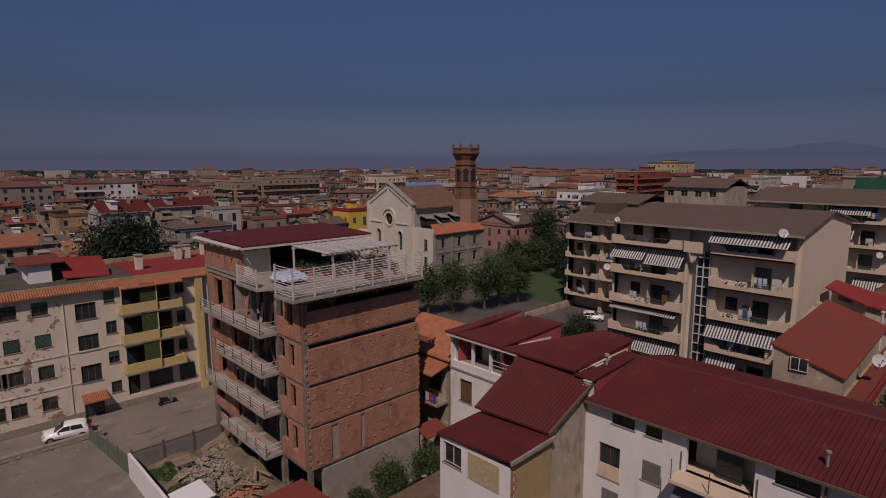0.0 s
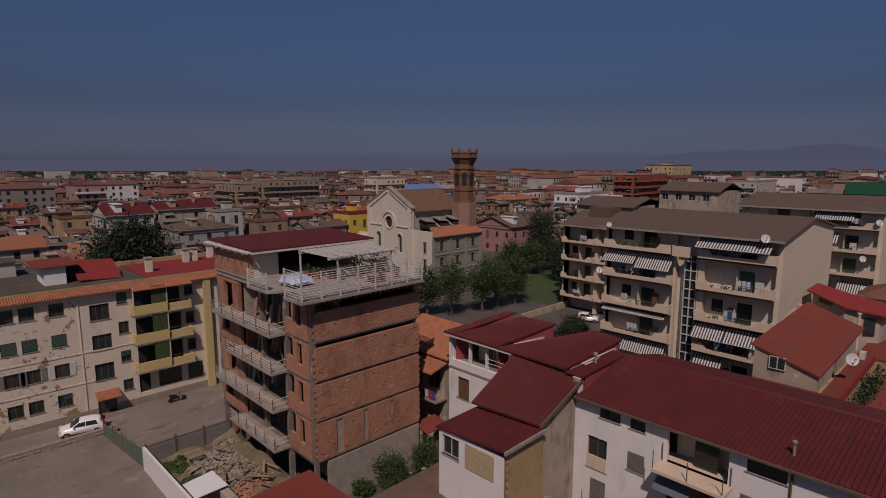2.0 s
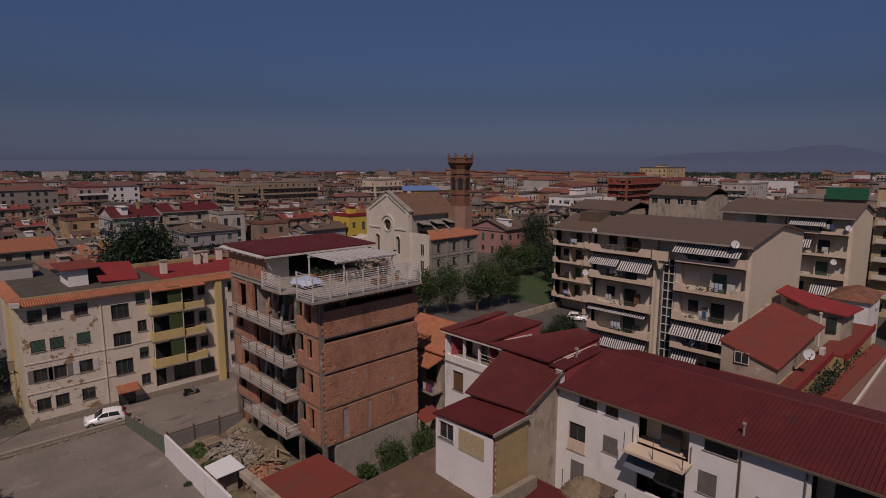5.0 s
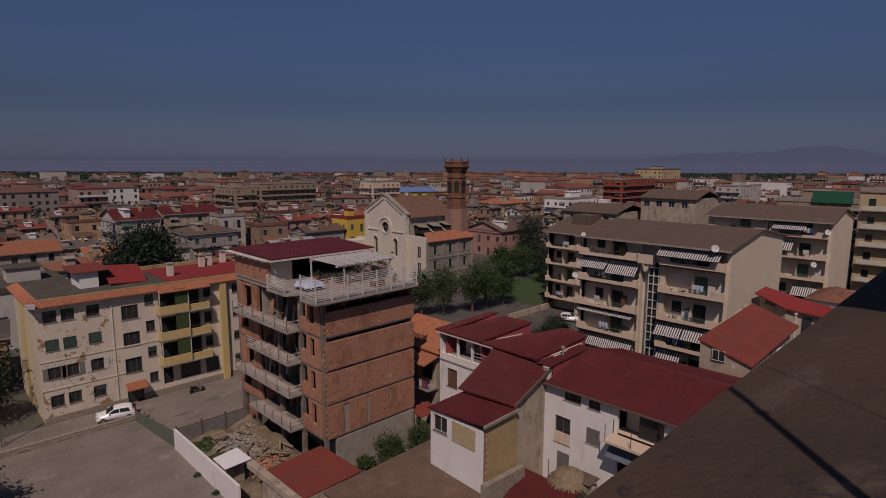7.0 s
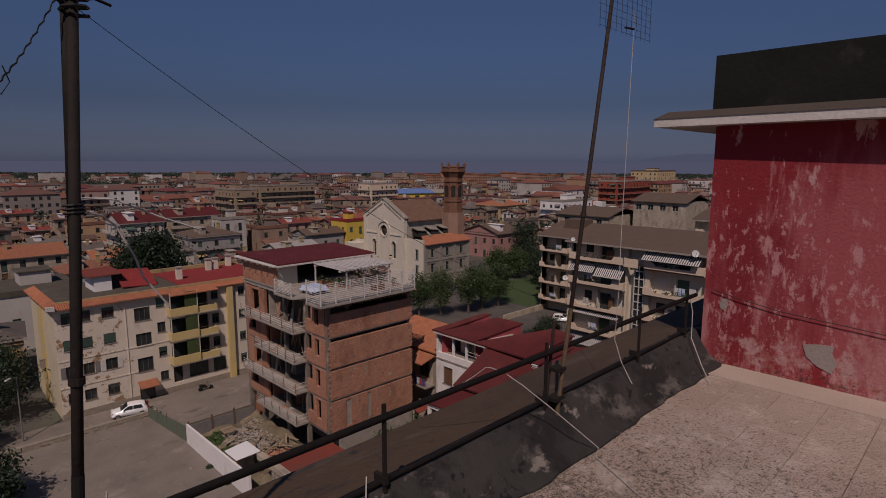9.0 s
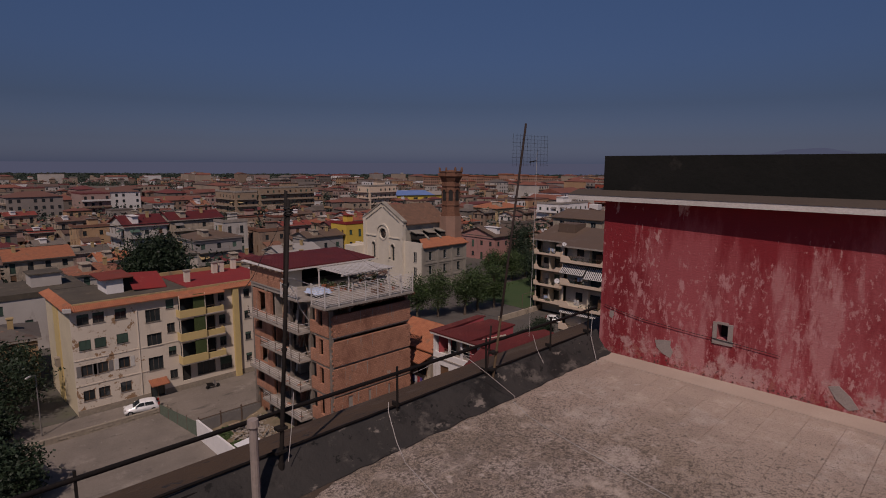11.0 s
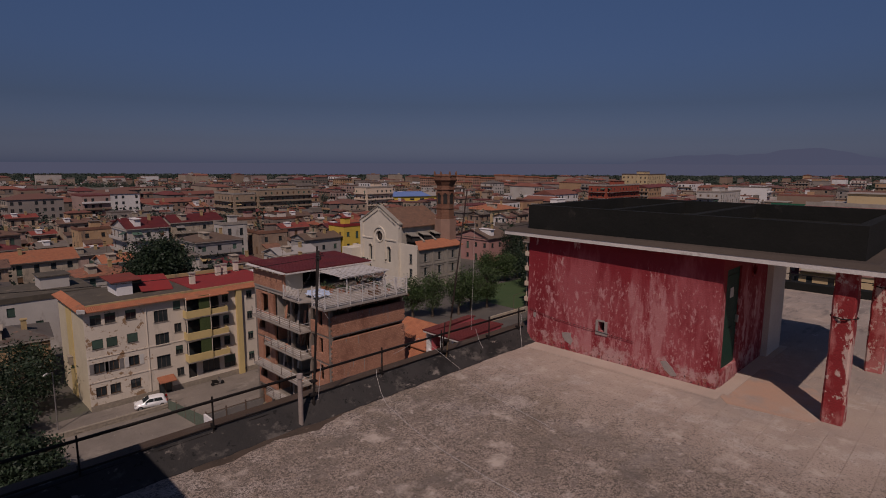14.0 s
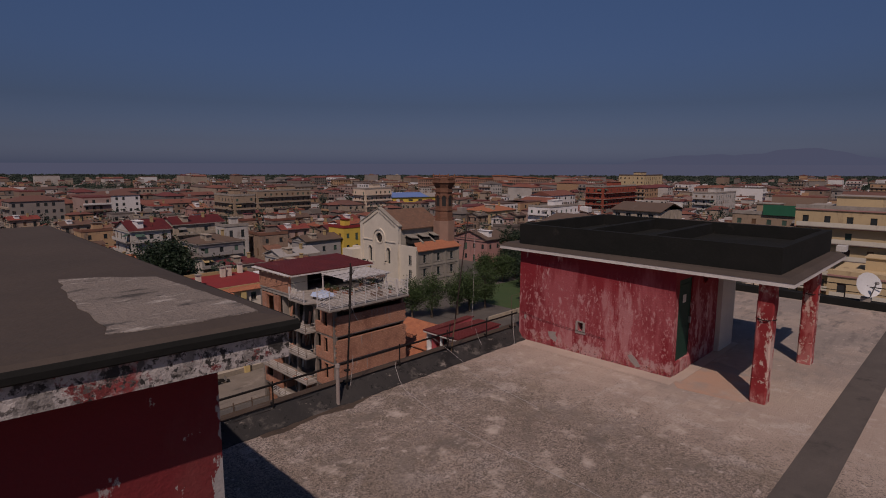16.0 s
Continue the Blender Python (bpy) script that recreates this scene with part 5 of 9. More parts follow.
def rail_run(a, b, parent, posts, hgt=1.25, bars=8, first=0):
    a, b = Vector(a), Vector(b)
    for j in range(bars):
        z = Vector((0, 0, 0.22 + (hgt - 0.25) * j / (bars - 1)))
        part("rail", MB().cyl(a + z, b + z, 0.028, n=5), M_RAILW, parent)
    for j in range(first, posts + 1):
        p = a.lerp(b, j / posts)
        part("post", MB().box(p.x - 0.05, p.x + 0.05, p.y - 0.05, p.y + 0.05, p.z, p.z + hgt + 0.05), M_RAILW, parent)


tr = thing("terrace_rail", (18, 33, RT + 0.15), "white horizontal-bar steel railing round the shell's roof terrace", "railing")
rail_run((17.6, 40.8, RT + 0.15), (17.6, 37.6, RT + 0.15), tr, 1, 1.35, 9)
rail_run((17.7, 35.0, RT + 0.15), (17.7, 32.6, RT + 0.15), tr, 1, 2.1, 11)
rail_run((17.7, 32.6, RT + 0.15), (X1 - 0.35, 32.6, RT + 0.15), tr, 7, 2.0, 11, 1)
rail_run((X1 - 0.35, 32.6, RT + 0.15), (X1 - 0.35, 41, RT + 0.15), tr, 4, 1.6, 9, 1)
ZR = 19.0
part("penthouse_wall", MB().wall(facing_x(X0 + 0.0), 43.0, Y1, RT + 0.15, ZR - 0.1), M_BRICK, bb, "rendered brick penthouse wall")
boxes("penthouse_wall", [(X0 + 0.3, X0 + 2.6, 43.0, 43.25, RT + 0.15, ZR - 0.3), (X1 - 0.3, X1, 42.2, Y1, RT + 0.15, ZR - 0.1), (X0 + 0.3, X1 - 0.3, Y1 - 0.25, Y1, RT + 0.15, ZR - 0.1)], M_OLDWALL, bb)
# Back sheet whose near-black colour is the shade beneath the roof.
part("penthouse_back", MB().box(X0 + 2.6, X1 - 0.3, 46.5, 46.7, RT + 0.15, ZR - 0.2), M_DARK, bb, "near-black wall painting the shade of the recess under the roof")
a, b, c, d = (18.8, 42.1, 19.25), (31.0, 41.9, 19.25), (31.8, 51.4, 19.4), (18.7, 51.4, 19.4)
pr_ = part("penthouse_roof", MB().slab(a, b, c, d, 0.14), M_REDROOF, bb, "maroon metal penthouse roof")
part("rib", MB().ribs(a, b, c, d, 0.3, 0.04, 0.03), M_REDROOF, pr_, kind="stuff")
part("roof_edge", MB().slab((18.3, 42.2, 19.06), (18.72, 42.2, 19.1), (18.62, 51.2, 19.2), (18.2, 51.2, 19.14), 0.1).slab((18.6, 41.9, 19.08), (31.0, 41.75, 19.1), (31.0, 42.05, 19.1), (18.6, 42.2, 19.08), 0.14), M_RAILW, bb)
for j in range(7):
    y = 42.6 + j * 1.35
    part("rafter_end", MB().box(18.02, 19.0, y, y + 0.12, 18.9, 19.04), M_PLANK, bb, "weathered rafter end")
pg = thing("pergola", (26, 38, RT + 0.15), "white slatted pergola over the shell's terrace", "pergola")
for x, y in ((22.8, 41.6), (23.6, 37.0), (29.2, 37.0), (29.2, 41.6)):
    part("post", MB().box(x - 0.06, x + 0.06, y - 0.06, y + 0.06, RT + 0.15, 18.75), M_RAILW, pg)
boxes("beam", [(22.7, 29.6, 36.9, 37.1, 18.6, 18.78), (22.7, 29.6, 41.5, 41.7, 18.6, 18.78)], M_RAILW, pg)
for j in range(15):
    x = 22.8 + j * 0.47
    part("slat", MB().slab((x, 36.5, 18.86 + 0.02 * (j % 3)), (x + 0.3, 36.5, 18.86), (x + 0.3, 42.0, 18.9), (x, 42.0, 18.9), 0.06), M_RAILW, pg)
tb = thing("covered_table", (20.3, 38, RT + 0.15), "table under a pale blue plastic sheet", "table")
sheet = MB()
for i in range(8):
    for j in range(8):
        def hgt(p, q):
            return RT + 0.95 + 0.12 * noise.noise(Vector((p * 0.7, q * 0.7, 0))) - (0.4 if p in (0, 8) or q in (0, 8) else 0)
        sheet.quad((19.2 + i * 0.26, 36.6 + j * 0.3, hgt(i, j)), (19.2 + (i + 1) * 0.26, 36.6 + j * 0.3, hgt(i + 1, j)), (19.2 + (i + 1) * 0.26, 36.6 + (j + 1) * 0.3, hgt(i + 1, j + 1)), (19.2 + i * 0.26, 36.6 + (j + 1) * 0.3, hgt(i, j + 1)))
part("cover_sheet", sheet, M_TARP, tb, smooth=True)
for x, y in ((19.5, 37), (21, 37), (19.5, 38.6), (21, 38.6)):
    part("leg", MB().box(x - 0.04, x + 0.04, y - 0.04, y + 0.04, RT + 0.15, RT + 0.9), M_WOOD, tb)
rng = random.Random(5)
for j in range(16):
    x, y = rng.uniform(22.2, 28.8), rng.uniform(33.6, 40.5)
    s = rng.uniform(0.25, 0.6)
    if j % 3:
        pot = thing("flower_pot", (x, y, RT + 0.15), "terracotta pot with dry plants on the terrace", "plant pot", group="pots on the shell terrace")
        part("pot", MB().cyl((x, y, RT + 0.15), (x, y, RT + 0.15 + s), s * 0.35, s * 0.5, 10), M_TILE, pot)
        lf = MB()
        for q in range(60):
            o = Vector((rng.gauss(0, 0.2), rng.gauss(0, 0.2), rng.uniform(0, 0.55)))
            e, f_ = Vector((rng.gauss(0, 1), rng.gauss(0, 1), rng.gauss(0, 1))).normalized() * 0.08, Vector((rng.gauss(0, 1), rng.gauss(0, 1), rng.gauss(0, 1))).normalized() * 0.08
            p = Vector((x, y, RT + 0.15 + s)) + o
            lf.quad(p - e, p - f_, p + e, p + f_)
        part("foliage", lf, M_LEAF, pot)
    else:
        single("crate", MB().box(x - s, x + s, y - s * 0.7, y + s * 0.7, RT + 0.15, RT + 0.2).box(x - s, x - s + 0.04, y - s * 0.7, y + s * 0.7, RT + 0.2, RT + 0.15 + s).box(x + s - 0.04, x + s, y - s * 0.7, y + s * 0.7, RT + 0.2, RT + 0.15 + s).box(x - s, x + s, y - s * 0.7, y - s * 0.7 + 0.04, RT + 0.2, RT + 0.15 + s), M_WOOD if j % 2 else M_PEACH, "open wooden crate on the shell terrace", "crate", group="crates on the shell terrace")

# ---- building site and sheds ----
single("yard_wall", MB().poly([(11.05, 49.0, 0), (11.05, 34.5, 0), (11.27, 34.5, 0), (11.27, 49.0, 0)], [(11.05, 49.0, 2.1), (11.05, 34.5, 2.35), (11.27, 34.5, 2.35), (11.27, 49.0, 2.1)]), M_WHITE, "long grubby white yard wall", "wall", kind="structure")
fc = thing("site_fence", (15, 49, 0), "grey sheet fence on dark steel posts", "fence")
for i in range(4):
    x = 11.35 + i * 2.5
    part("post", MB().box(x - 0.07, x + 0.07, 49.0, 49.14, 0, 2.3), M_RAILD, fc)
    if i < 3:
        part("panel", MB().box(x + 0.08, x + 2.42, 49.05, 49.08, 0.15, 1.75), M_SHUTG, fc)
        part("rail", MB().box(x + 0.07, x + 2.43, 49.03, 49.11, 1.95, 2.03), M_RAILD, fc)
mf = thing("mesh_fence", (10.8, 54, 0), "green plastic mesh fence, sagging", "fence")
part("mesh", MB().poly([(10.2, 58.3, 0), (11.15, 49.2, 0), (11.18, 49.2, 0), (10.23, 58.31, 0)], [(10.2, 58.3, 1.3), (11.15, 49.2, 1.8), (11.18, 49.2, 1.8), (10.23, 58.31, 1.3)]), mat("green_mesh", (0.13, 0.16, 0.12), (0.09, 0.11, 0.085), scale=3), mf)
for s in (0, 0.25, 0.5, 0.75, 1.0):
    p = Vector((10.2, 58.3, 0)).lerp(Vector((11.15, 49.2, 0)), s)
    part("post", MB().cyl(p, p + Vector((0, 0, 1.9)), 0.04, n=6), M_RAILD, mf)
sw = thing("stone_wall", (4, 58.6, 0), "low rough stone wall between yard and road", "wall", kind="structure")
part("core", MB().box(-14, 11.2, 58.475, 58.87, 0, 0.545), M_PLINTH, sw)
part("coping", MB().box(-14, 11.2, 58.46, 58.9, 0.54, 0.68), M_PLINTH, sw)
rng = random.Random(2)
x = -14.0
while x < 11.2:
    for z in (0.0, 0.28):
        ln = rng.uniform(0.35, 0.6)
        j = rng.uniform(-0.04, 0.04)
        part("stone", MB().poly([(x, 58.45 + j, z), (x + ln, 58.45 + j, z), (x + ln, 58.9 + j, z), (x, 58.9 + j, z)], [(x + 0.04, 58.5 + j, z + 0.3), (x + ln - 0.04, 58.5, z + 0.28), (x + ln - 0.04, 58.86, z + 0.28), (x + 0.04, 58.86, z + 0.3)]), M_PLINTH, sw)
    x += ln + 0.02
sr = thing("shed", (13, 39, 0), "low shed with a white sheet roof on the site", "shed")
part("roof", MB().slab((11.3, 37.45, 2.52), (13.7, 37.5, 2.55), (13.7, 40.4, 2.5), (11.3, 40.0, 2.48), 0.06), M_CAR, sr, "white sheet roof")
part("wall", MB().box(11.6, 13.3, 38.2, 40.0, 0, 2.4), M_STAIN, sr)
boxes("post", [(11.4, 11.5, 37.5, 37.6, 0, 2.46), (13.5, 13.6, 37.5, 37.6, 0, 2.46)], M_WOOD, sr)
rs = thing("shed", (15.5, 31, 0), "masonry shed with a flat red roof", "shed")
part("wall", MB().box(12.6, 18.3, 27.6, 33.3, 0, 3.3), M_STAIN, rs, "crumbling off-white masonry")
part("roof", MB().slab((12.9, 27.7, 3.4), (18.5, 27.7, 3.55), (18.3, 33.5, 3.6), (12.9, 33.4, 3.45), 0.1), M_BRICKRED, rs)
part("coping", MB().slab((12.3, 26, 3.7), (12.9, 26, 3.7), (12.9, 35.4, 3.6), (12.3, 35.4, 3.6), 0.5), M_STAIN, rs)
cs = thing("shed", (21, 24, 0), "long shed with a brown corrugated roof", "shed")
a, b, c, d = (14.2, 18.3, 3.1), (26.2, 18.3, 3.3), (26.2, 27.4, 3.7), (14.6, 27.4, 3.5)
M_CORR = mat("brown_corrugated_sheet", (0.16, 0.10, 0.07), (0.115, 0.078, 0.056), scale=0.8, rough=0.7, patches=(((0.21, 0.15, 0.115), 0.6, 0.55, 0.7, (1, 1, 1)),))
cr_ = part("roof", MB().slab(a, b, c, d, 0.08), M_CORR, cs)
part("rib", MB().ribs(d, a, b, c, 0.28, 0.08, 0.06), M_CORR, cr_, kind="stuff")
part("wall", MB().box(14.6, 26, 18.5, 27.2, 0, 3.1), M_STAIN, cs)
part("cross_wall", MB().slab((22.6, 17.9, 4.6), (27.4, 17.9, 4.4), (27.4, 18.4, 4.4), (22.6, 18.4, 4.6), 4.4), M_PLINTH, cs, "rough stone yard wall")


def heap(name, cx, cy, rad, n, size, material, label, cat, z=0.6, flat=0.4, seed=1):
    """A heap of broken pieces as one thing."""
    r = random.Random(seed)
    h = MB()
    for i in range(n):
        a, q = r.uniform(0, 6.28), rad * math.sqrt(r.random())
        s = size * r.uniform(0.5, 1.4)
        m = pose(cx + q * math.cos(a), cy + q * math.sin(a), z + (1 - q / rad) * flat + s * 0.15, r.uniform(-40, 40), r.uniform(-40, 40), r.uniform(0, 180))
        w_ = [m @ Vector(p) for p in ((-s, -s * .6, -s * .25), (s, -s * .5, -s * .3), (s, s * .6, -s * .2), (-s * .9, s * .6, -s * .3), (-s * .9, -s * .5, s * .25), (s * .8, -s * .5, s * .3), (s, s * .5, s * .25), (-s, s * .5, s * .3))]
        h.hexa(w_)
    return single(name, h, material, label, cat, kind="stuff")


heap("rubble_heap", 15.0, 45.5, 1.8, 120, 0.18, M_CONC, "heap of broken concrete and stones on the site", "rubble", seed=3)
heap("rubble_heap", 17.0, 41.5, 1.5, 110, 0.17, M_PLINTH, "heap of broken masonry by the shell", "rubble", seed=4)
heap("rubble_heap", 17.6, 47.0, 1.2, 80, 0.16, M_PLINTH, "grey stones strewn by the shell", "rubble", seed=9)
heap("brick_heap", 16.3, 38.8, 1.4, 110, 0.2, M_BRICK, "heap of broken bricks on the site", "rubble", seed=6)
heap("rubble_heap", 16.2, 43.6, 2.2, 260, 0.13, M_CONC, "strewn grey broken masonry on the site", "rubble", flat=0.3, seed=31)
heap("rubble_heap", 14.8, 40.6, 1.6, 110, 0.12, M_PLINTH, "brown stone rubble on the site", "rubble", flat=0.2, seed=32)
heap("weeds", 13.2, 46.0, 1.1, 400, 0.11, M_LEAF, "green weeds by the yard wall", "weeds", z=0.4, flat=0.7, seed=33)
heap("weeds", 12.6, 46.8, 1.3, 500, 0.11, M_LEAF, "green weeds along the sheet fence", "weeds", z=0.4, flat=0.5, seed=34)
heap("weeds", 14.6, 47.4, 1.4, 500, 0.10, M_LEAF, "dry weeds growing on the site", "weeds", z=0.4, seed=7)
heap("weeds", 13.3, 43.5, 1.0, 200, 0.09, M_LEAF, "low weeds by the yard wall", "weeds", z=0.4, seed=8)
heap("weeds", 10.8, 42.5, 0.35, 120, 0.10, M_LEAFD, "weeds along the foot of the yard wall", "weeds", z=0.0, flat=0.2, seed=18)
heap("weeds", 10.9, 38.5, 0.35, 120, 0.10, M_LEAFD, "weeds along the foot of the yard wall", "weeds", z=0.0, flat=0.2, seed=19)
rng = random.Random(11)
for j in range(26):
    x, y = (rng.gauss(16.8, 0.7), rng.gauss(39.4, 0.8)) if j % 3 else (rng.uniform(13.6, 17.6), rng.uniform(40.5, 47.5))
    pl = MB()
    m = pose(x, y, 1.25 + rng.random() * 0.25, rng.uniform(-12, 12), rng.uniform(-8, 8), rng.uniform(0, 180))
    ln = rng.uniform(0.4, 0.95)
    pl.hexa([m @ Vector(p) for p in ((-ln, -.08, -.025), (ln, -.08, -.025), (ln, .08, -.025), (-ln, .08, -.025), (-ln, -.08, .025), (ln, -.08, .025), (ln, .08, .025), (-ln, .08, .025))])
    single("plank", pl, M_PLANK, "weathered scaffold plank lying on the rubble", "plank", group="planks on the site")
pal = thing("pallet", (14.3, 46.0, 1.3), "broken wooden pallet on the rubble", "pallet")
for j in range(7):
    part("slat", MB().box(13.6, 15.0, 45.4 + j * 0.2, 45.52 + j * 0.2, 1.42, 1.45), M_PLANK, pal)
part("runner", MB().box(13.65, 13.75, 45.4, 46.7, 1.3, 1.42).box(14.85, 14.95, 45.4, 46.7, 1.3, 1.42), M_WOOD, pal)


# ---- white house with maroon roofs ----
def roof_plane(a, b, c, d, material, parent, thick=0.12, step=0.27, name="roof", label=""):
    ob = part(name, MB().slab(a, b, c, d, thick), material, parent, label)
    part("rib", MB().ribs(a, b, c, d, step, 0.06, 0.055), material, ob, kind="stuff")
    return ob


wh = thing("white_house", (34, 5, 0), "long white rendered house under a maroon metal roof", "house")
TW = facing_x(31.4)
whw = [(15.5, 17.05, 9.1, 10.0, "f"), (13.75, 14.8, 9.1, 10.05, "f"), (16.4, 17.9, 5.2, 7.5, "r"), (13.7, 14.9, 6.15, 7.45, "s"),
       (16.4, 17.6, 2.6, 4.4, "s"), (5.6, 7.65, 9.05, 9.98, "f"), (6.7, 7.9, 6.0, 7.55, "s"), (3.2, 4.4, 5.6, 7.2, "s"), (-6, -4, 8.8, 9.8, "f")]
holes = [h[:4] for h in whw] + [(8.6, 12.25, 7.75, 9.95), (8.7, 12.2, 4.2, 6.9), (-2.8, 1.6, 7.75, 9.95)]
part("wall", MB().wall(TW, -10, 19.25, 0, 10.2, holes), M_WHITE, wh)
part("wall", MB().box(31.7, 44.0, 18.95, 19.25, 0, 10.0).box(43.7, 44.0, -10, 18.95, 0, 9.8).box(31.7, 43.7, -10, -9.7, 0, 10), M_WHITE, wh)
# Near-black filling in place of shaded rooms.
part("core", MB().box(33.0, 43.6, -9.6, 18.9, 0, 10.0), M_DARK, wh, "near-black block standing in for the shade of rooms behind the windows")
for u0, u1, z0, z1, k in whw:
    win = window(wh, TW, u0, u1, z0, z1, bars=1, frame_mat=M_WOOD if k == "r" else M_FRAMED)
    if k == "s":
        s = MB().tbox(TW, u0, u1, -0.06, -0.03, z0, z1)
        for j in range(int((z1 - z0) / 0.1)):
            s.tbox(TW, u0 + 0.05, (u0 + u1) / 2 - 0.03, -0.03, 0.0, z0 + 0.05 + j * 0.1, z0 + 0.1 + j * 0.1)
            s.tbox(TW, (u0 + u1) / 2 + 0.03, u1 - 0.05, -0.03, 0.0, z0 + 0.05 + j * 0.1, z0 + 0.1 + j * 0.1)
        part("louvre_shutter", s, M_SHUTG, win)
    if k == "r":
        part("panel", MB().tbox(TW, u0, u1, 0.0, 0.05, z0 - 0.05, z0 + 0.95), M_PEACH, win, "tan balustrade panel")
part("loggia_wall", MB().tbox(TW, 8.6, 12.25, -1.6, -1.5, 7.75, 9.95), M_OLDWALL, wh)
part("door", MB().tbox(TW, 9.4, 10.8, -0.7, -0.64, 7.75, 9.8), M_GLASS, wh, "dark glazed loggia door")
bal = part("balcony", MB().tbox(TW, 8.3, 12.6, -1.5, 1.5, 7.55, 7.75), M_PEACH, wh, "tan tiled balcony")
for u, d in ((12.5, 0.1), (12.5, 1.4), (10.4, 1.42), (8.4, 1.4), (8.4, 0.1)):
    part("post", MB().tbox(TW, u - 0.022, u + 0.022, d - 0.022, d + 0.022, 7.75, 8.95), M_RAILD, bal)
part("awning", MB().slab(TW(12.6, 1.2, 6.3), TW(10.4, 1.2, 6.3), TW(10.4, 0, 7.2), TW(12.6, 0, 7.2), 0.03), mat("faded_blue_awning", (0.13, 0.145, 0.185), (0.10, 0.115, 0.15)), wh, "faded blue-grey awning")
part("loggia_dark", MB().tbox(TW, 8.7, 12.2, -1.2, -1.1, 4.2, 6.9), M_GLASS, wh)
part("downpipe", MB().cyl(TW(5.4, 0.07, 0), TW(5.4, 0.07, 10.0), 0.06, n=8), M_WOOD, wh)
part("downpipe", MB().cyl(TW(19.2, 0.07, 0), TW(19.2, 0.07, 10.0), 0.06, n=8), M_WOOD, wh)
part("downpipe", MB().cyl(TW(1.85, 0.07, 0), TW(1.85, 0.07, 10.0), 0.05, n=8), M_SHUTG, wh)
part("loggia_wall", MB().tbox(TW, -2.8, 1.6, -1.6, -1.5, 7.75, 9.95), M_OLDWALL, wh)
part("door", MB().tbox(TW, -2.4, 0.6, -0.9, -0.84, 7.75, 9.8), M_GLASS, wh, "dark glazed loggia door")
roof_plane((31.0, 19.5, 10.25), (31.0, -11, 10.25), (37.7, -11, 11.6), (37.7, 19.0, 11.6), M_REDROOF, wh, label="ribbed maroon metal roof")
roof_plane((44.5, -11, 9.9), (44.5, 19.0, 9.9), (37.7, 19.0, 11.6), (37.7, -11, 11.6), M_REDROOF, wh)
part("ridge_cap", MB().poly([(37.5, 19.1, 11.58), (37.5, -11, 11.58), (37.9, -11, 11.58), (37.9, 19.1, 11.58)], [(37.65, 19.1, 11.7), (37.65, -11, 11.7), (37.75, -11, 11.7), (37.75, 19.1, 11.7)]), M_REDROOF, wh)
part("gutter", MB().box(30.85, 31.03, -11, 19.5, 10.07, 10.21), M_RAILD, wh, "dark eave gutter")
chm = part("chimney", MB().box(31.35, 31.85, 18.7, 19.2, 10.1, 11.0), M_WHITE, wh)
part("cap", MB().box(31.3, 31.9, 18.65, 19.25, 11.0, 11.08).box(31.35, 31.85, 18.7, 19.2, 11.16, 11.24).box(31.3, 31.9, 18.65, 19.25, 11.32, 11.4).box(31.4, 31.8, 18.75, 19.15, 11.08, 11.32), M_FRAME, chm)
part("vent_pipe", MB().cyl((32.2, 5.6, 10.3), (32.2, 5.6, 11.2), 0.07, n=8).cyl((32.2, 5.6, 11.2), (32.2, 5.6, 11.32), 0.14, n=8), M_CONC, wh)

mh = thing("roofed_house", (29, 22, 0), "old house with stained walls and maroon sheet roofs", "house")
part("wall", MB().box(27.35, 31.35, 18.95, 24.75, 0, 8.8).poly([(27.35, 18.95, 8.8), (31.35, 18.95, 8.8), (31.35, 24.75, 8.8), (27.35, 24.75, 8.8)], [(27.35, 18.95, 9.25), (31.35, 18.95, 10.85), (31.35, 24.75, 11.1), (27.35, 24.75, 8.95)]), M_STAIN, mh)
roof_plane((26.9, 24.95, 9.05), (26.9, 18.7, 9.35), (31.75, 18.7, 11.25), (31.75, 24.9, 11.6), M_REDROOF, mh, label="steep maroon sheet roof")
part("verge", MB().slab((26.85, 18.62, 9.42), (31.8, 18.62, 11.33), (31.8, 18.74, 11.33), (26.85, 18.74, 9.42), 0.24), M_RAILD, mh)
TS = facing_x(23.3)
part("wall", MB().wall(TS, 18.75, 24.6, 0, 8.42, [(22.7, 24.3, 6.7, 8.1)]), M_WHITE, mh)
part("wall", MB().box(23.6, 27.3, 18.75, 19.05, 0, 8.85), M_OCHRE, mh, "ochre stained end wall")
part("wall", MB().box(23.6, 27.3, 24.3, 24.6, 0, 8.4), M_WHITE, mh)
part("core", MB().box(24.2, 27.3, 19.1, 24.3, 0, 8.3), M_DARK, mh)
window(mh, TS, 22.7, 24.3, 6.7, 8.1)
part("stone_panel", MB().tbox(TS, 19.6, 22.1, 0.002, 0.05, 6.5, 8.2), M_STONEWORK, mh, "patch of bare rubble stone")
roof_plane((23.15, 24.8, 8.52), (23.05, 18.55, 9.02), (27.2, 18.55, 9.1), (27.2, 24.8, 8.62), M_REDROOF, mh)
part("verge", MB().slab((23.0, 18.42, 9.05), (27.2, 18.42, 9.14), (27.2, 18.56, 9.14), (23.0, 18.56, 9.05), 0.22), M_CONC, mh)
brk = MB()
for j in range(16):
    brk.box(23.28, 23.28 + 0.2 + 0.15 * (j % 2), 18.70, 18.76, 4.4 + j * 0.27, 4.62 + j * 0.27)
part("quoin", brk, M_BRICK, mh, "exposed broken brick corner")

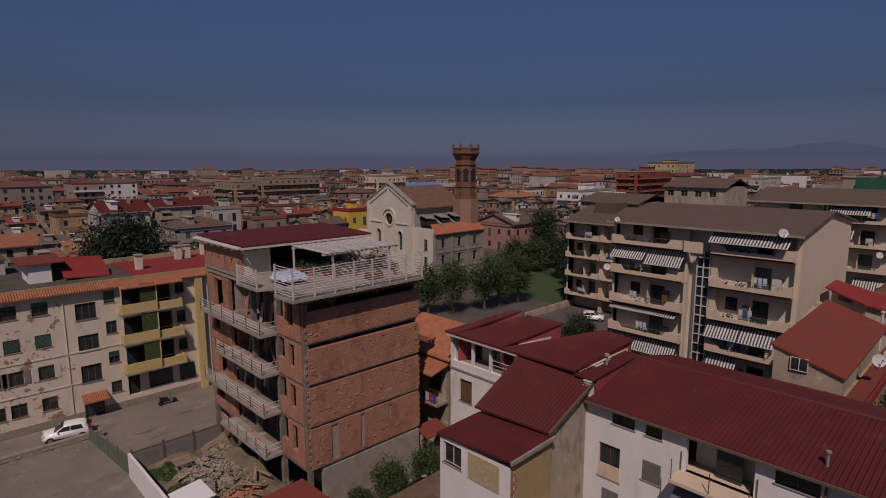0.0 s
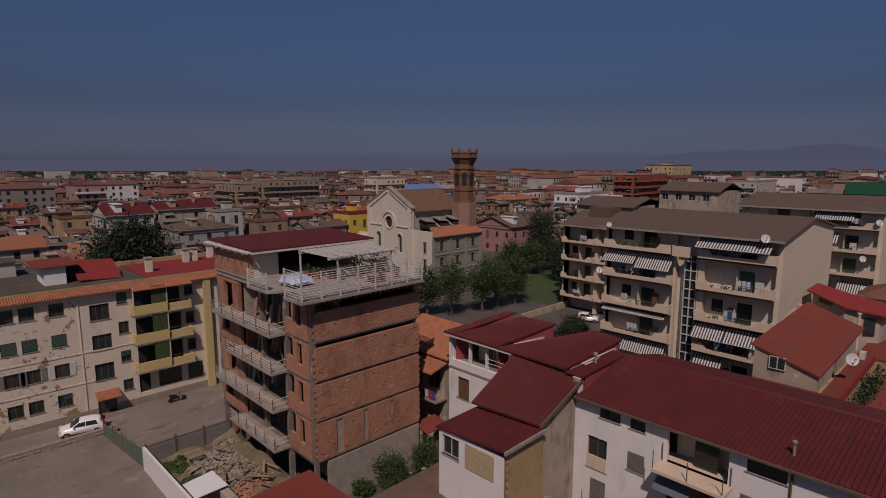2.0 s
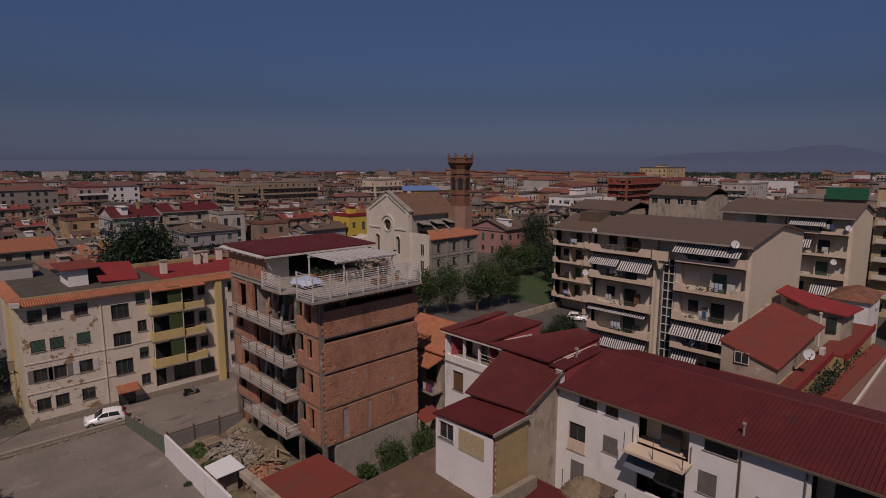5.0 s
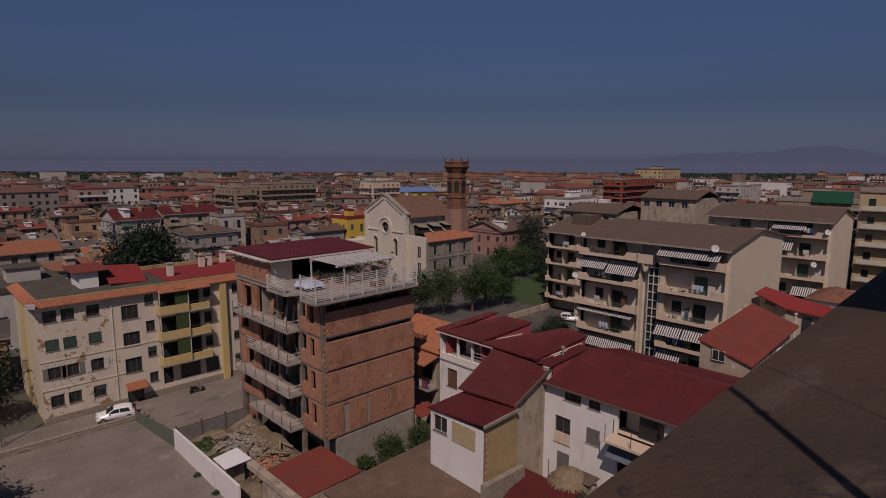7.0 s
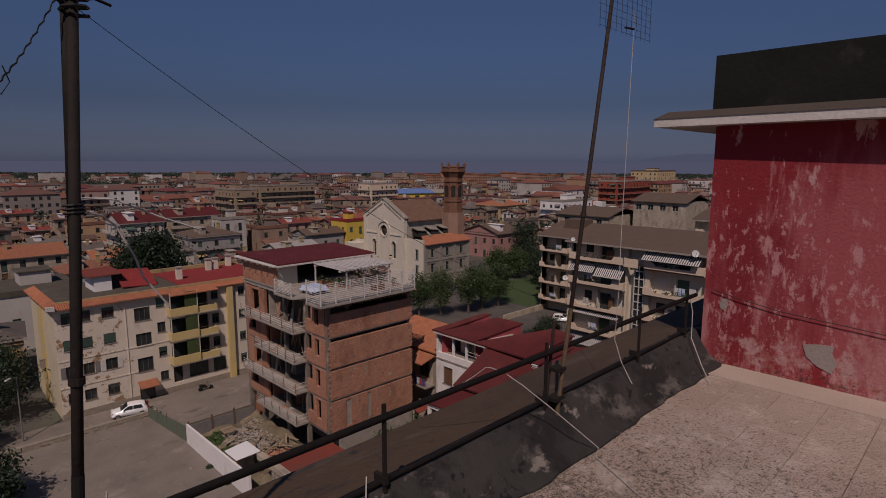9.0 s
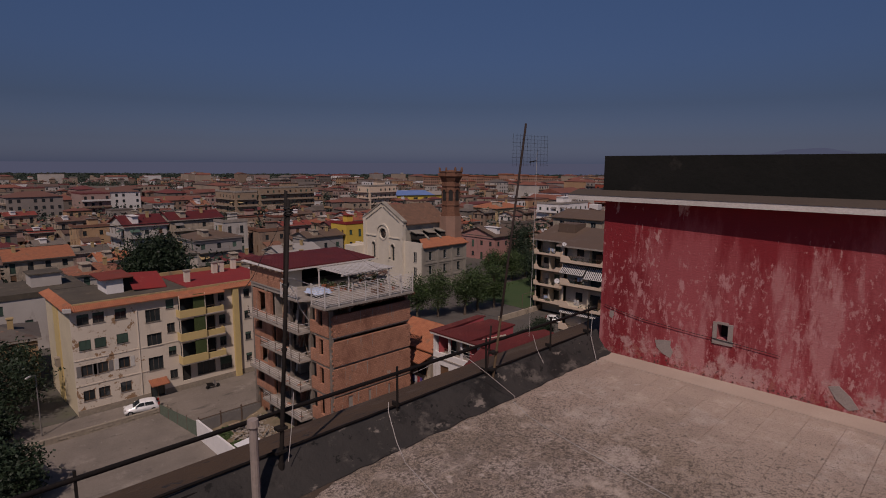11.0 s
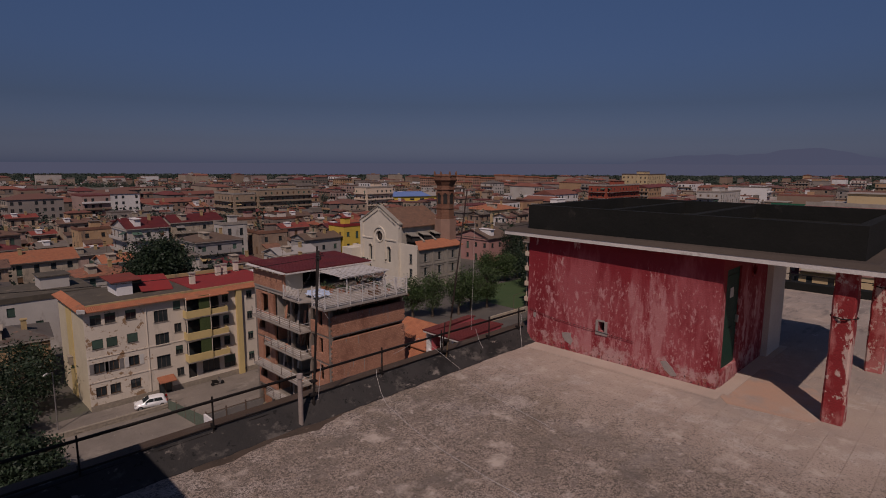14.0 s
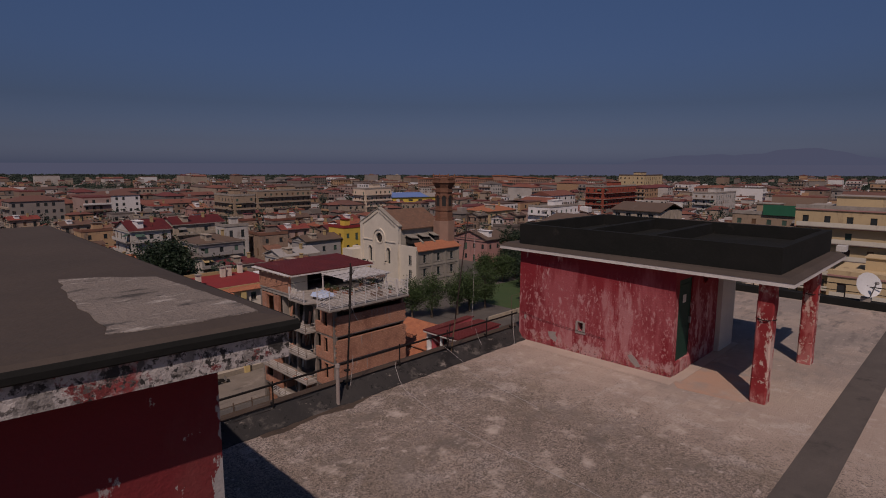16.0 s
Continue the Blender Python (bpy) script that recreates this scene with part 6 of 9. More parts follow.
lh = thing("loggia_house", (35, 28, 0), "white house with a roof loggia and stepped maroon roofs", "house")
TL = facing_x(31.9)
part("wall", MB().wall(TL, 25.2, 32.35, 0, 11.66, [(25.6, 32.1, 9.3, 11.3), (29.9, 31.3, 6.0, 7.9)]), M_WHITE, lh)
part("wall", MB().box(32.2, 33.59, 32.05, 32.35, 0, 11.6).box(32.2, 33.59, 19.5, 25.2, 0, 11.5), M_WHITE, lh)
plan = [(33.6, 32.0), (33.6, 19.5), (39.3, 20.1), (39.8, 22.6), (33.9, 25.2), (34.1, 26.1), (38.1, 25.8), (37.0, 29.9)]
part("core", MB().poly([(x, y, 0) for x, y in plan], [(x, y, 11.6) for x, y in plan]), M_OLDWALL, lh, "back wall of the loggia")
for u0, u1 in ((26.4, 27.3), (28.4, 29.2), (30.3, 31.5)):
    part("door", MB().tbox(TL, u0, u1, -1.69, -1.64, 9.3, 11.05), M_GLASS, lh, "dark loggia door")
part("loggia_floor", MB().tbox(TL, 25.3, 32.1, -1.7, -0.3, 9.1, 9.28), M_CONC, lh)
for u in (27.9, 29.8):
    part("loggia_pier", MB().tbox(TL, u, u + 0.18, -0.28, -0.02, 9.3, 11.3), M_WHITE, lh)
part("rail", MB().cyl(TL(25.6, -0.1, 9.95), TL(27.9, -0.1, 9.95), 0.025, n=5).cyl(TL(25.6, -0.1, 10.3), TL(27.9, -0.1, 10.3), 0.025, n=5), M_RAILW, lh)
window(lh, TL, 29.9, 31.3, 6.0, 7.9, glass=M_WOOD, frame_mat=M_WOOD)
part("string_course", MB().tbox(TL, 25.2, 32.4, 0.002, 0.08, 8.55, 8.7), M_CONC, lh)
part("fascia", MB().tbox(TL, 25.0, 32.5, 0.28, 0.42, 11.46, 11.67), M_FRAME, lh, "white eave board")
M_CHEEK = mat("pinkish_red_render", (0.34, 0.065, 0.075), (0.28, 0.055, 0.065), scale=0.8)
for a, b, c, d in (((31.45, 32.6, 11.8), (31.45, 31.4, 11.8), (37.6, 29.4, 12.95), (37.1, 30.3, 12.95)),
                   ((31.45, 31.38, 11.78), (31.45, 26.6, 11.78), (38.4, 25.6, 12.5), (38.2, 29.2, 12.5)),
                   ((31.45, 26.58, 11.76), (31.45, 20.0, 11.76), (39.6, 19.95, 12.12), (40.15, 22.9, 12.12)),
                   ((31.45, 19.98, 11.55), (31.45, 18.5, 11.55), (38.0, 18.7, 11.62), (38.0, 19.9, 11.62))):
    roof_plane(a, b, c, d, M_REDROOF, lh)
    x0, y0, x1, y1 = b[0] + 0.6, b[1] + 0.1, c[0] - 0.25, c[1] + 0.1
    part("cheek", MB().poly([(x0, y0, 9.0), (x1, y1, 9.0), (x1, y1 + 0.12, 9.0), (x0, y0 + 0.12, 9.0)], [(x0, y0, b[2] - 0.06), (x1, y1, c[2] - 0.13), (x1, y1 + 0.12, c[2] - 0.13), (x0, y0 + 0.12, b[2] - 0.06)]), M_CHEEK, lh, "red painted cheek wall")
part("vent_pipe", MB().cyl((34.4, 19.3, 11.5), (34.4, 19.3, 12.3), 0.09, n=8).cyl((34.4, 19.3, 12.25), (34.4, 19.3, 12.4), 0.18, n=8), M_CONC, lh)
chair = thing("garden_chair", (32.7, 31.0, 9.3), "small red folding chair in the loggia", "chair")
part("seat", MB().box(32.5, 32.9, 30.8, 31.2, 9.7, 9.74), M_REDPAINT, chair)
part("backrest", MB().slab((32.88, 30.8, 10.15), (32.92, 30.8, 10.15), (32.92, 31.2, 10.15), (32.88, 31.2, 10.15), 0.42), M_REDPAINT, chair)
for x, y in ((32.52, 30.82), (32.88, 30.82), (32.52, 31.18), (32.88, 31.18)):
    part("leg", MB().cyl((x, y, 9.3), (x, y, 9.7), 0.015, n=5), M_RAILD, chair)

# small house in the gap, with terracotta roof and washing
gh = thing("gap_house", (36, 38, 0), "old low house with terracotta roof beside the lane", "house")
part("wall", MB().box(33.2, 42, 34.2, 42, 0, 8.6), M_STAIN, gh)
roof_plane((32.9, 42.2, 8.5), (32.9, 33.6, 8.5), (37.5, 33.6, 10.4), (37.5, 42.2, 10.4), M_TILE, gh, step=0.3)
roof_plane((42.2, 33.6, 8.5), (42.2, 42.2, 8.5), (37.5, 42.2, 10.4), (37.5, 33.6, 10.4), M_TILE, gh, step=0.3)
part("balcony", MB().box(31.8, 33.2, 34.0, 38.5, 4.4, 4.6), M_CONC, gh)
window(gh, facing_x(33.2), 34.8, 36.4, 5.2, 7.2, deep=-0.08, frame_mat=M_WOOD, sill=False)
roof_plane((31.0, 38.5, 7.6), (31.0, 33.8, 7.6), (33.3, 33.8, 8.2), (33.3, 38.5, 8.2), M_TILE, gh, step=0.3, name="porch_roof")
wsh = thing("washing", (31.9, 35.5, 5.4), "washing hung along a balcony rail", "washing")
part("line", MB().cyl((31.85, 34.0, 5.5), (31.85, 38.4, 5.5), 0.015, n=5), M_RAILD, wsh)
rng = random.Random(21)
for j, c_ in enumerate(((0.10, 0.06, 0.25), (0.35, 0.05, 0.06), (0.5, 0.5, 0.52), (0.08, 0.10, 0.3), (0.45, 0.2, 0.2))):
    y = 34.2 + j * 0.45
    part("garment", MB().poly([(31.82, y, 4.75 - 0.2 * (j % 2)), (31.86, y, 4.75), (31.86, y + 0.36, 4.78), (31.82, y + 0.36, 4.72)], [(31.83, y, 5.5), (31.87, y, 5.5), (31.87, y + 0.38, 5.5), (31.83, y + 0.38, 5.5)]), mat("cloth", c_), wsh)
part("post", MB().cyl((31.85, 34.0, 4.6), (31.85, 34.0, 5.5), 0.02, n=5).cyl((31.85, 38.4, 4.6), (31.85, 38.4, 5.5), 0.02, n=5), M_RAILD, wsh)
gate = thing("gate", (30.6, 33.6, 0), "low dark gate with a red canopy at the lane's end", "gate")
part("leaf", MB().box(29.5, 31.7, 33.4, 33.46, 0.1, 1.5), M_RAILD, gate)
part("canopy", MB().slab((29.4, 32.6, 2.9), (31.9, 32.6, 2.9), (31.9, 34.2, 3.4), (29.4, 34.2, 3.4), 0.1), M_BRICKRED, gate)
part("post", MB().box(29.4, 29.6, 33.3, 33.5, 0, 2.9).box(31.7, 31.9, 33.3, 33.5, 0, 2.9), M_STAIN, gate)

# ---- yard between the sheds and the white house ----
ys = thing("yard_shed", (26, 16.5, 0), "low shed with a ribbed maroon sheet roof in the yard", "shed")
roof_plane((23.9, 17.5, 3.1), (23.9, 13.5, 3.1), (28.3, 13.5, 3.6), (28.3, 18.6, 3.6), M_REDROOF, ys)
part("wall", MB().box(24.1, 28.1, 13.7, 17.3, 0, 3.0), M_STAIN, ys)
hut = thing("reed_shelter", (29.3, 15.0, 0), "small round shelter with a shaggy straw roof", "shelter")
rr_s = random.Random(12)
for j in range(4):
    a_ = 0.8 + j * 1.57
    part("post", MB().cyl((29.3 + math.cos(a_), 15.0 + math.sin(a_), 0), (29.3 + math.cos(a_), 15.0 + math.sin(a_), 3.7), 0.06, n=6), M_WOOD, hut)
straw = MB().loft([[(29.3 + r_ * math.cos(k_ * 0.524), 15.0 + r_ * math.sin(k_ * 0.524), z_) for k_ in range(12)] for r_, z_ in ((1.45, 3.55), (1.5, 3.7), (1.1, 4.25), (0.4, 4.55), (0.05, 4.6))])
for j in range(500):
    a_, r_ = rr_s.uniform(0, 6.28), 0.3 + 1.25 * math.sqrt(rr_s.random())
    z_ = 4.65 - 0.62 * r_ + rr_s.uniform(-0.05, 0.06)
    c_, s_ = math.cos(a_), math.sin(a_)
    q0, q1 = Vector((29.3 + r_ * c_, 15.0 + r_ * s_, z_)), Vector((29.3 + (r_ + 0.3) * c_, 15.0 + (r_ + 0.3) * s_, z_ - 0.2))
    w_ = Vector((-s_, c_, 0)) * 0.035
    straw.quad(q0 - w_, q1 - w_, q1 + w_, q0 + w_)
part("thatch", straw, mat("dry_straw", (0.27, 0.205, 0.13), (0.17, 0.13, 0.085), scale=3, bscale=20, bump=0.6), hut, "dry shaggy straw")
par = thing("parasol", (29.9, 13.9, 0), "dark square parasol on pale struts", "parasol")
part("pole", MB().cyl((29.9, 13.9, 0), (29.9, 13.9, 4.1), 0.04, n=8), M_RAILW, par)
part("canopy", MB().loft([[(29.9 + sx * k_, 13.9 + sy * k_, z_) for sx, sy in ((-1, -1), (1, -1), (1, 1), (-1, 1))] for k_, z_ in ((0.8, 3.95), (0.82, 4.0), (0.1, 4.2))]), M_RAILD, par)
for sx, sy in ((-1, -1), (1, -1), (1, 1), (-1, 1)):
    part("strut", MB().cyl((29.9, 13.9, 3.3), (29.9 + 0.6 * sx, 13.9 + 0.6 * sy, 3.95), 0.025, n=5), M_RAILW, par)
yf = thing("yard_fence", (29.6, 14.5, 0), "thin dark iron posts of a yard fence", "fence")
for j in range(8):
    q_ = Vector((28.75, 16.6, 0)).lerp(Vector((30.5, 11.6, 0)), j / 7)
    part("post", MB().cyl(q_, q_ + Vector((0, 0, 5.0 - 0.12 * j)), 0.035, n=6), M_RAILD, yf)
part("wall", MB().poly(*[[(28.65, 16.6, z), (30.4, 11.6, z), (30.6, 11.65, z), (28.85, 16.65, z)] for z in (0, 3.6)]), M_STAIN, yf)

# ---- house with brick-red roof in front of the flats ----
rh = thing("red_roof_house", (54, 10, 0), "old stained house with a flat-pitched brick-red roof", "house")
part("wall", MB().poly([(47.5, 7.9, 0), (60, 7.9, 0), (60, 12.5, 0), (47.7, 12.5, 0)], [(47.5, 7.9, 10.15), (60, 7.9, 11.36), (60, 12.5, 12.99), (47.7, 12.5, 11.45)]), M_STAIN, rh)
part("roof", MB().slab((47.3, 7.7, 10.28), (60.2, 7.20, 11.56), (60.2, 11.85, 13.19), (47.6, 12.75, 11.72), 0.15), M_BRICKRED, rh, "faded brick-red roof")
window(rh, facing_x(47.55), 10.1, 11.3, 10.0, 11.05, deep=-0.08, sill=False)
part("terrace", MB().box(45.7, 47.5, 7.6, 12.4, 8.75, 8.95), M_BRICKRED, rh, "red tiled terrace")
part("terrace", MB().box(45.9, 60, 6.3, 7.6, 8.75, 8.95), M_BRICKRED, rh, "red tiled terrace")
part("parapet", MB().box(45.55, 45.7, 7.6, 12.4, 8.6, 9.5), M_REDPAINT, rh, "red painted low parapet")
part("parapet", MB().box(46.2, 60, 6.15, 6.3, 8.6, 9.3), M_REDPAINT, rh, "red painted low parapet")
part("terrace_wall", MB().poly([(45.6, 6.3, 0), (60, 6.3, 0), (60, 12.3, 0), (45.6, 12.3, 0)], [(45.75, 6.35, 8.75), (60, 6.35, 8.75), (60, 12.3, 8.75), (45.75, 12.3, 8.75)]), M_OCHRE, rh)
sd = thing("satellite_dish", (51.6, 6.6, 8.95), "white satellite dish on the red terrace", "satellite dish")
dish_parts(sd, (51.6, 6.5, 10.9), 0.5, (-0.75, -0.6, 0.3), (51.8, 6.7, 8.95))
rh2 = thing("red_roof_house", (66.5, 9.5, 0), "house with a bright red folded sheet roof", "house")
foot = [(64.1, 9.5), (65.7, 6.8), (69.0, 6.3), (68.2, 12.4), (65.6, 12.6)]
part("wall", MB().poly([(x, y, 0) for x, y in foot], [(x, y, z) for (x, y), z in zip(foot, (12.28, 11.72, 11.8, 13.2, 13.05))]), M_STAIN, rh2)
for quad_ in (((63.6, 9.5, 12.48), (68.5, 9.3, 12.8), (68.5, 12.9, 13.65), (65.2, 13.1, 13.38)), ((65.2, 6.2, 11.85), (69.7, 5.6, 12.0), (68.5, 9.3, 12.8), (63.6, 9.5, 12.48))):
    part("roof", MB().slab(*quad_, 0.16), M_REDPAINT, rh2, "bright red sheet roof")
part("window", MB().poly([(64.88, 11.9, 12.35), (64.55, 10.9, 12.2), (64.7, 10.85, 12.2), (65.03, 11.85, 12.35)], [(64.88, 11.9, 12.95), (64.55, 10.9, 12.8), (64.7, 10.85, 12.8), (65.03, 11.85, 12.95)]), M_GLASS, rh2, "dark window under the red roof")
part("window", MB().poly([(64.9, 8.0, 9.6), (65.4, 7.15, 9.6), (65.5, 7.2, 9.6), (65.0, 8.05, 9.6)], [(64.9, 8.0, 11.4), (65.4, 7.15, 11.4), (65.5, 7.2, 11.4), (65.0, 8.05, 11.4)]), M_GLASS, rh2, "dark glazed terrace door")
part("chimney_pipe", MB().cyl((61.6, 7.9, 9.0), (61.6, 7.9, 12.4), 0.11, n=8).cyl((61.6, 7.9, 12.4), (61.6, 7.9, 12.55), 0.18, n=8), M_FRAME, rh2)
part("terrace", MB().box(60.0, 75.0, 5.2, 7.6, 8.72, 8.93), M_BRICKRED, rh2, "red tiled terrace")
part("terrace_wall", MB().box(60.0, 75.0, 5.35, 7.4, 0, 8.72), M_OCHRE, rh2, "ochre stained wall below the terrace")
part("parapet", MB().box(60.0, 75.0, 5.05, 5.2, 8.5, 9.25), M_REDPAINT, rh2, "red painted low parapet")
part("air_conditioner", MB().box(58.6, 59.4, 6.75, 7.15, 9.0, 9.65), M_FRAME, rh2, "white air conditioner unit")
lean = thing("lean_to", (60, 4.8, 0), "row of lean-to shelters with red sheet roofs and plants", "shelter")
part("roof", MB().slab((50.5, 4.5, 6.6), (74, 3.6, 6.6), (74, 5.0, 7.2), (50.5, 6.0, 7.2), 0.1), M_BRICKRED, lean)
part("wall", MB().box(50.2, 74.0, 3.2, 3.4, 0, 6.5), M_OLDWALL, lean, "off-white low wall")
rl = random.Random(8)
ivy = MB()
for _ in range(900):
    p = Vector((rl.choice((52.5, 56.0, 61.0, 66.0)) + rl.gauss(0, 1.1), 5.6 + rl.gauss(0, 0.35), 7.6 + abs(rl.gauss(0, 0.45))))
    e, f_ = [Vector((rl.gauss(0, 1), rl.gauss(0, 1), rl.gauss(0, 1))).normalized() * 0.13 for _ in range(2)]
    ivy.quad(p - e, p - f_, p + e, p + f_)
part("climbing_plant", ivy, M_LEAFD, lean, "dusty green climbing plants", kind="stuff")
wsm = thing("white_cottage", (86, 8.5, 0), "small white house with a weathered hipped roof", "house")
part("wall", MB().wall(facing_y(6.9), 82.4, 90.4, 0, 10.1, [(87.2, 88.8, 8.2, 9.7)]).box(82.4, 82.7, 7.2, 11.4, 0, 10.1).box(90.1, 90.4, 7.2, 11.4, 0, 10.1).box(82.7, 90.1, 11.1, 11.4, 0, 10.1), M_WHITE, wsm)
window(wsm, facing_y(6.9), 87.2, 88.8, 8.2, 9.7, bars=2)
part("roof", MB().poly([(82.0, 6.5, 10.1), (90.8, 6.5, 10.1), (90.8, 11.8, 10.1), (82.0, 11.8, 10.1)], [(84.4, 8.9, 11.2), (88.4, 8.9, 11.2), (88.4, 9.3, 11.2), (84.4, 9.3, 11.2)]), M_OLDTILE, wsm)
low = thing("low_annexe", (60, 3, 0), "low annexe with a dusky pink flat roof", "house")
part("wall", MB().box(50, 74, -6, 4.6, 0, 6.0), M_OCHRE, low)
part("roof", MB().box(49.7, 74.3, -6.3, 4.8, 6.0, 6.2), mat("dusky_pink_roof", (0.24, 0.13, 0.11), (0.19, 0.11, 0.095)), low)

# ---- apartment building with balconies and striped awnings ----
M_STRW = mat("awning_white", (0.62, 0.60, 0.57), (0.54, 0.52, 0.5), bump=0.05)
M_STRD = mat("awning_dark", (0.06, 0.06, 0.065), (0.045, 0.045, 0.05), bump=0.05)


def awning(parent, T, u0, u1, z, out, drop, vertical=0.0):
    aw = part("awning", MB().tbox(T, u0, u1, out - 0.02, out + 0.04, z - drop - 0.05, z - drop), M_STRW, parent, "black and white striped awning")
    n_ = int(abs(u1 - u0) / 0.14)
    for mtl, par in ((M_STRW, 0), (M_STRD, 1)):
        s = MB()
        for i in range(n_):
            if i % 2 == par:
                a_, b_ = u0 + (u1 - u0) * i / n_, u0 + (u1 - u0) * (i + 1) / n_
                p = [T(a_, out, z - drop), T(b_, out, z - drop), T(b_, vertical, z), T(a_, vertical, z)]
                s.quad(*p)
        ob = part("stripes", s, mtl, aw, kind="stuff")
    return aw


def flats(name, x, y0, y1, depth, slabs, eave, apex, label, ground=0.0, bays=(), stair=None, gable=True, awnings=(), bal_out=0.9, deep=0.7):
    """A block of flats facing -x: recessed balconies between slabs, a blank gable end, a brown roof."""
    f = thing(name, (x + depth / 2, (y0 + y1) / 2, 0), label, "building")
    T = facing_x(x + bal_out)
    zs = sorted(slabs)
    part("wall", MB().box(x + bal_out + deep, x + depth, y0 + 0.3, y1 - 0.3, ground, eave), M_OLDWALL, f, "back walls of the balconies")
    part("gable_wall", MB().poly([(x + bal_out, y0, ground), (x + depth, y0, ground), (x + depth, y0 + 0.3, ground), (x + bal_out, y0 + 0.3, ground)], [(x + bal_out, y0, eave), (x + depth, y0, eave), (x + depth, y0 + 0.3, eave), (x + bal_out, y0 + 0.3, eave)]), M_PINK, f, "blank pale pink end wall")
    mid = x + depth * 0.52
    part("gable_wall", MB().poly([(x + bal_out, y0, eave), (x + depth, y0, eave), (x + depth, y0 + 0.3, eave), (x + bal_out, y0 + 0.3, eave)], [(mid - 0.05, y0, apex - 0.1), (mid + 0.05, y0, apex - 0.1), (mid + 0.05, y0 + 0.3, apex - 0.1), (mid - 0.05, y0 + 0.3, apex - 0.1)]), M_PINK, f)
    part("gable_wall", MB().box(x + bal_out, x + depth, y1 - 0.3, y1, ground, eave), M_PINK, f)
    part("roof", MB().slab((x - 0.2, y1 + 0.4, eave + 0.1), (x - 0.2, y0 - 0.35, eave + 0.1), (mid, y0 - 0.35, apex), (mid, y1 + 0.4, apex), 0.18), M_BROWNROOF, f, "brown sheet roof")
    part("roof", MB().slab((x + depth + 0.4, y0 - 0.35, eave + 0.1), (x + depth + 0.4, y1 + 0.4, eave + 0.1), (mid, y1 + 0.4, apex), (mid, y0 - 0.35, apex), 0.18), M_BROWNROOF, f)
    part("eave_board", MB().box(x - 0.25, x - 0.18, y0 - 0.35, y1 + 0.4, eave - 0.12, eave + 0.1), M_CONC, f)
    for (ua, ub) in bays:
        part("pier", MB().tbox(T, ua - 0.15, ua + 0.1, -1.5, 0.05, ground, eave).tbox(T, ub - 0.1, ub + 0.15, -1.5, 0.05, ground, eave), M_PINK, f)
        for i, z in enumerate(zs):
            bal = part("balcony", MB().tbox(T, ua, ub, -max(1.5, deep), bal_out, z - 0.16, z), M_PEACH, f)
            dip0, dip1 = ua + 0.22 * (ub - ua), ub - 0.2 * (ub - ua)
            o = bal_out
            pr = MB()
            for a_, b_, h_ in ((ua, dip0 - 0.4, 0.95), (dip0, dip1, 0.42), (dip1 + 0.4, ub, 0.95)):
                pr.tbox(T, a_, b_, o - 0.12, o, z - 0.16, z + h_)
            for a_, b_, ha, hb in ((dip0 - 0.4, dip0, 0.95, 0.42), (dip1, dip1 + 0.4, 0.42, 0.95)):
                q = [T(a_, o - 0.12, z - 0.16), T(b_, o - 0.12, z - 0.16), T(b_, o, z - 0.16), T(a_, o, z - 0.16)]
                t_ = [T(a_, o - 0.12, z + ha), T(b_, o - 0.12, z + hb), T(b_, o, z + hb), T(a_, o, z + ha)]
                pr.poly(q, t_)
            part("parapet", pr, M_PEACH, bal, "peach rendered parapet with a dip")
            part("rail", MB().cyl(T(dip0 - 0.3, o - 0.06, z + 0.92), T(dip1 + 0.3, o - 0.06, z + 0.92), 0.025, n=5), M_RAILD, bal)
            pots = MB()
            rr = random.Random(int(z * 10 + ua))
            for q in range(rr.randint(3, 7)):
                u = rr.uniform(dip0, dip1)
                for _ in range(14):
                    p = Vector(T(u + rr.gauss(0, 0.16), o + rr.uniform(-0.2, 0.05), z + 0.42 + abs(rr.gauss(0, 0.22))))
                    e, g_ = Vector((rr.gauss(0, 1), rr.gauss(0, 1), rr.gauss(0, 1))).normalized() * 0.09, Vector((rr.gauss(0, 1), rr.gauss(0, 1), rr.gauss(0, 1))).normalized() * 0.09
                    pots.quad(p - e, p - g_, p + e, p + g_)
            part("potted_plant", pots, M_LEAFD, bal, kind="stuff")
            if rr.random() < 0.7:
                u = rr.uniform(ua + 0.5, ub - 1.4)
                part("cupboard", MB().tbox(T, u, u + rr.uniform(0.5, 1.0), -deep + 0.07, -deep + 0.5, z, z + rr.uniform(0.9, 1.8)), rr.choice((M_FRAME, M_WOOD, M_SHUTG)), bal)
            if rr.random() < 0.6:
                u = rr.uniform(dip0, dip1 - 1.2)
                for q in range(rr.randint(2, 4)):
                    part("laundry", MB().tbox(T, u + q * 0.42, u + q * 0.42 + 0.34, o - 0.22, o - 0.19, z + rr.uniform(0.5, 0.9), z + 1.45), rr.choice((M_FRAME, M_STRW, M_CARB, M_TARP)), bal)
                part("line", MB().cyl(T(u - 0.2, o - 0.2, z + 1.45), T(u + 2.0, o - 0.2, z + 1.45), 0.012, n=4), M_RAILD, bal)
            part("partition", MB().tbox(T, (ua + ub) / 2 - 0.06, (ua + ub) / 2 + 0.06, -deep + 0.03, -0.05, z, z + 2.6), M_OLDWALL, bal)
            part("side_wall", MB().tbox(T, ua, ua + 0.12, 0, o - 0.12, z, z + 0.95), M_PEACH, bal)
            part("side_wall", MB().tbox(T, ub - 0.12, ub, 0, o - 0.12, z, z + 0.95), M_PEACH, bal)
            w0 = ua + 0.3 * (ub - ua)
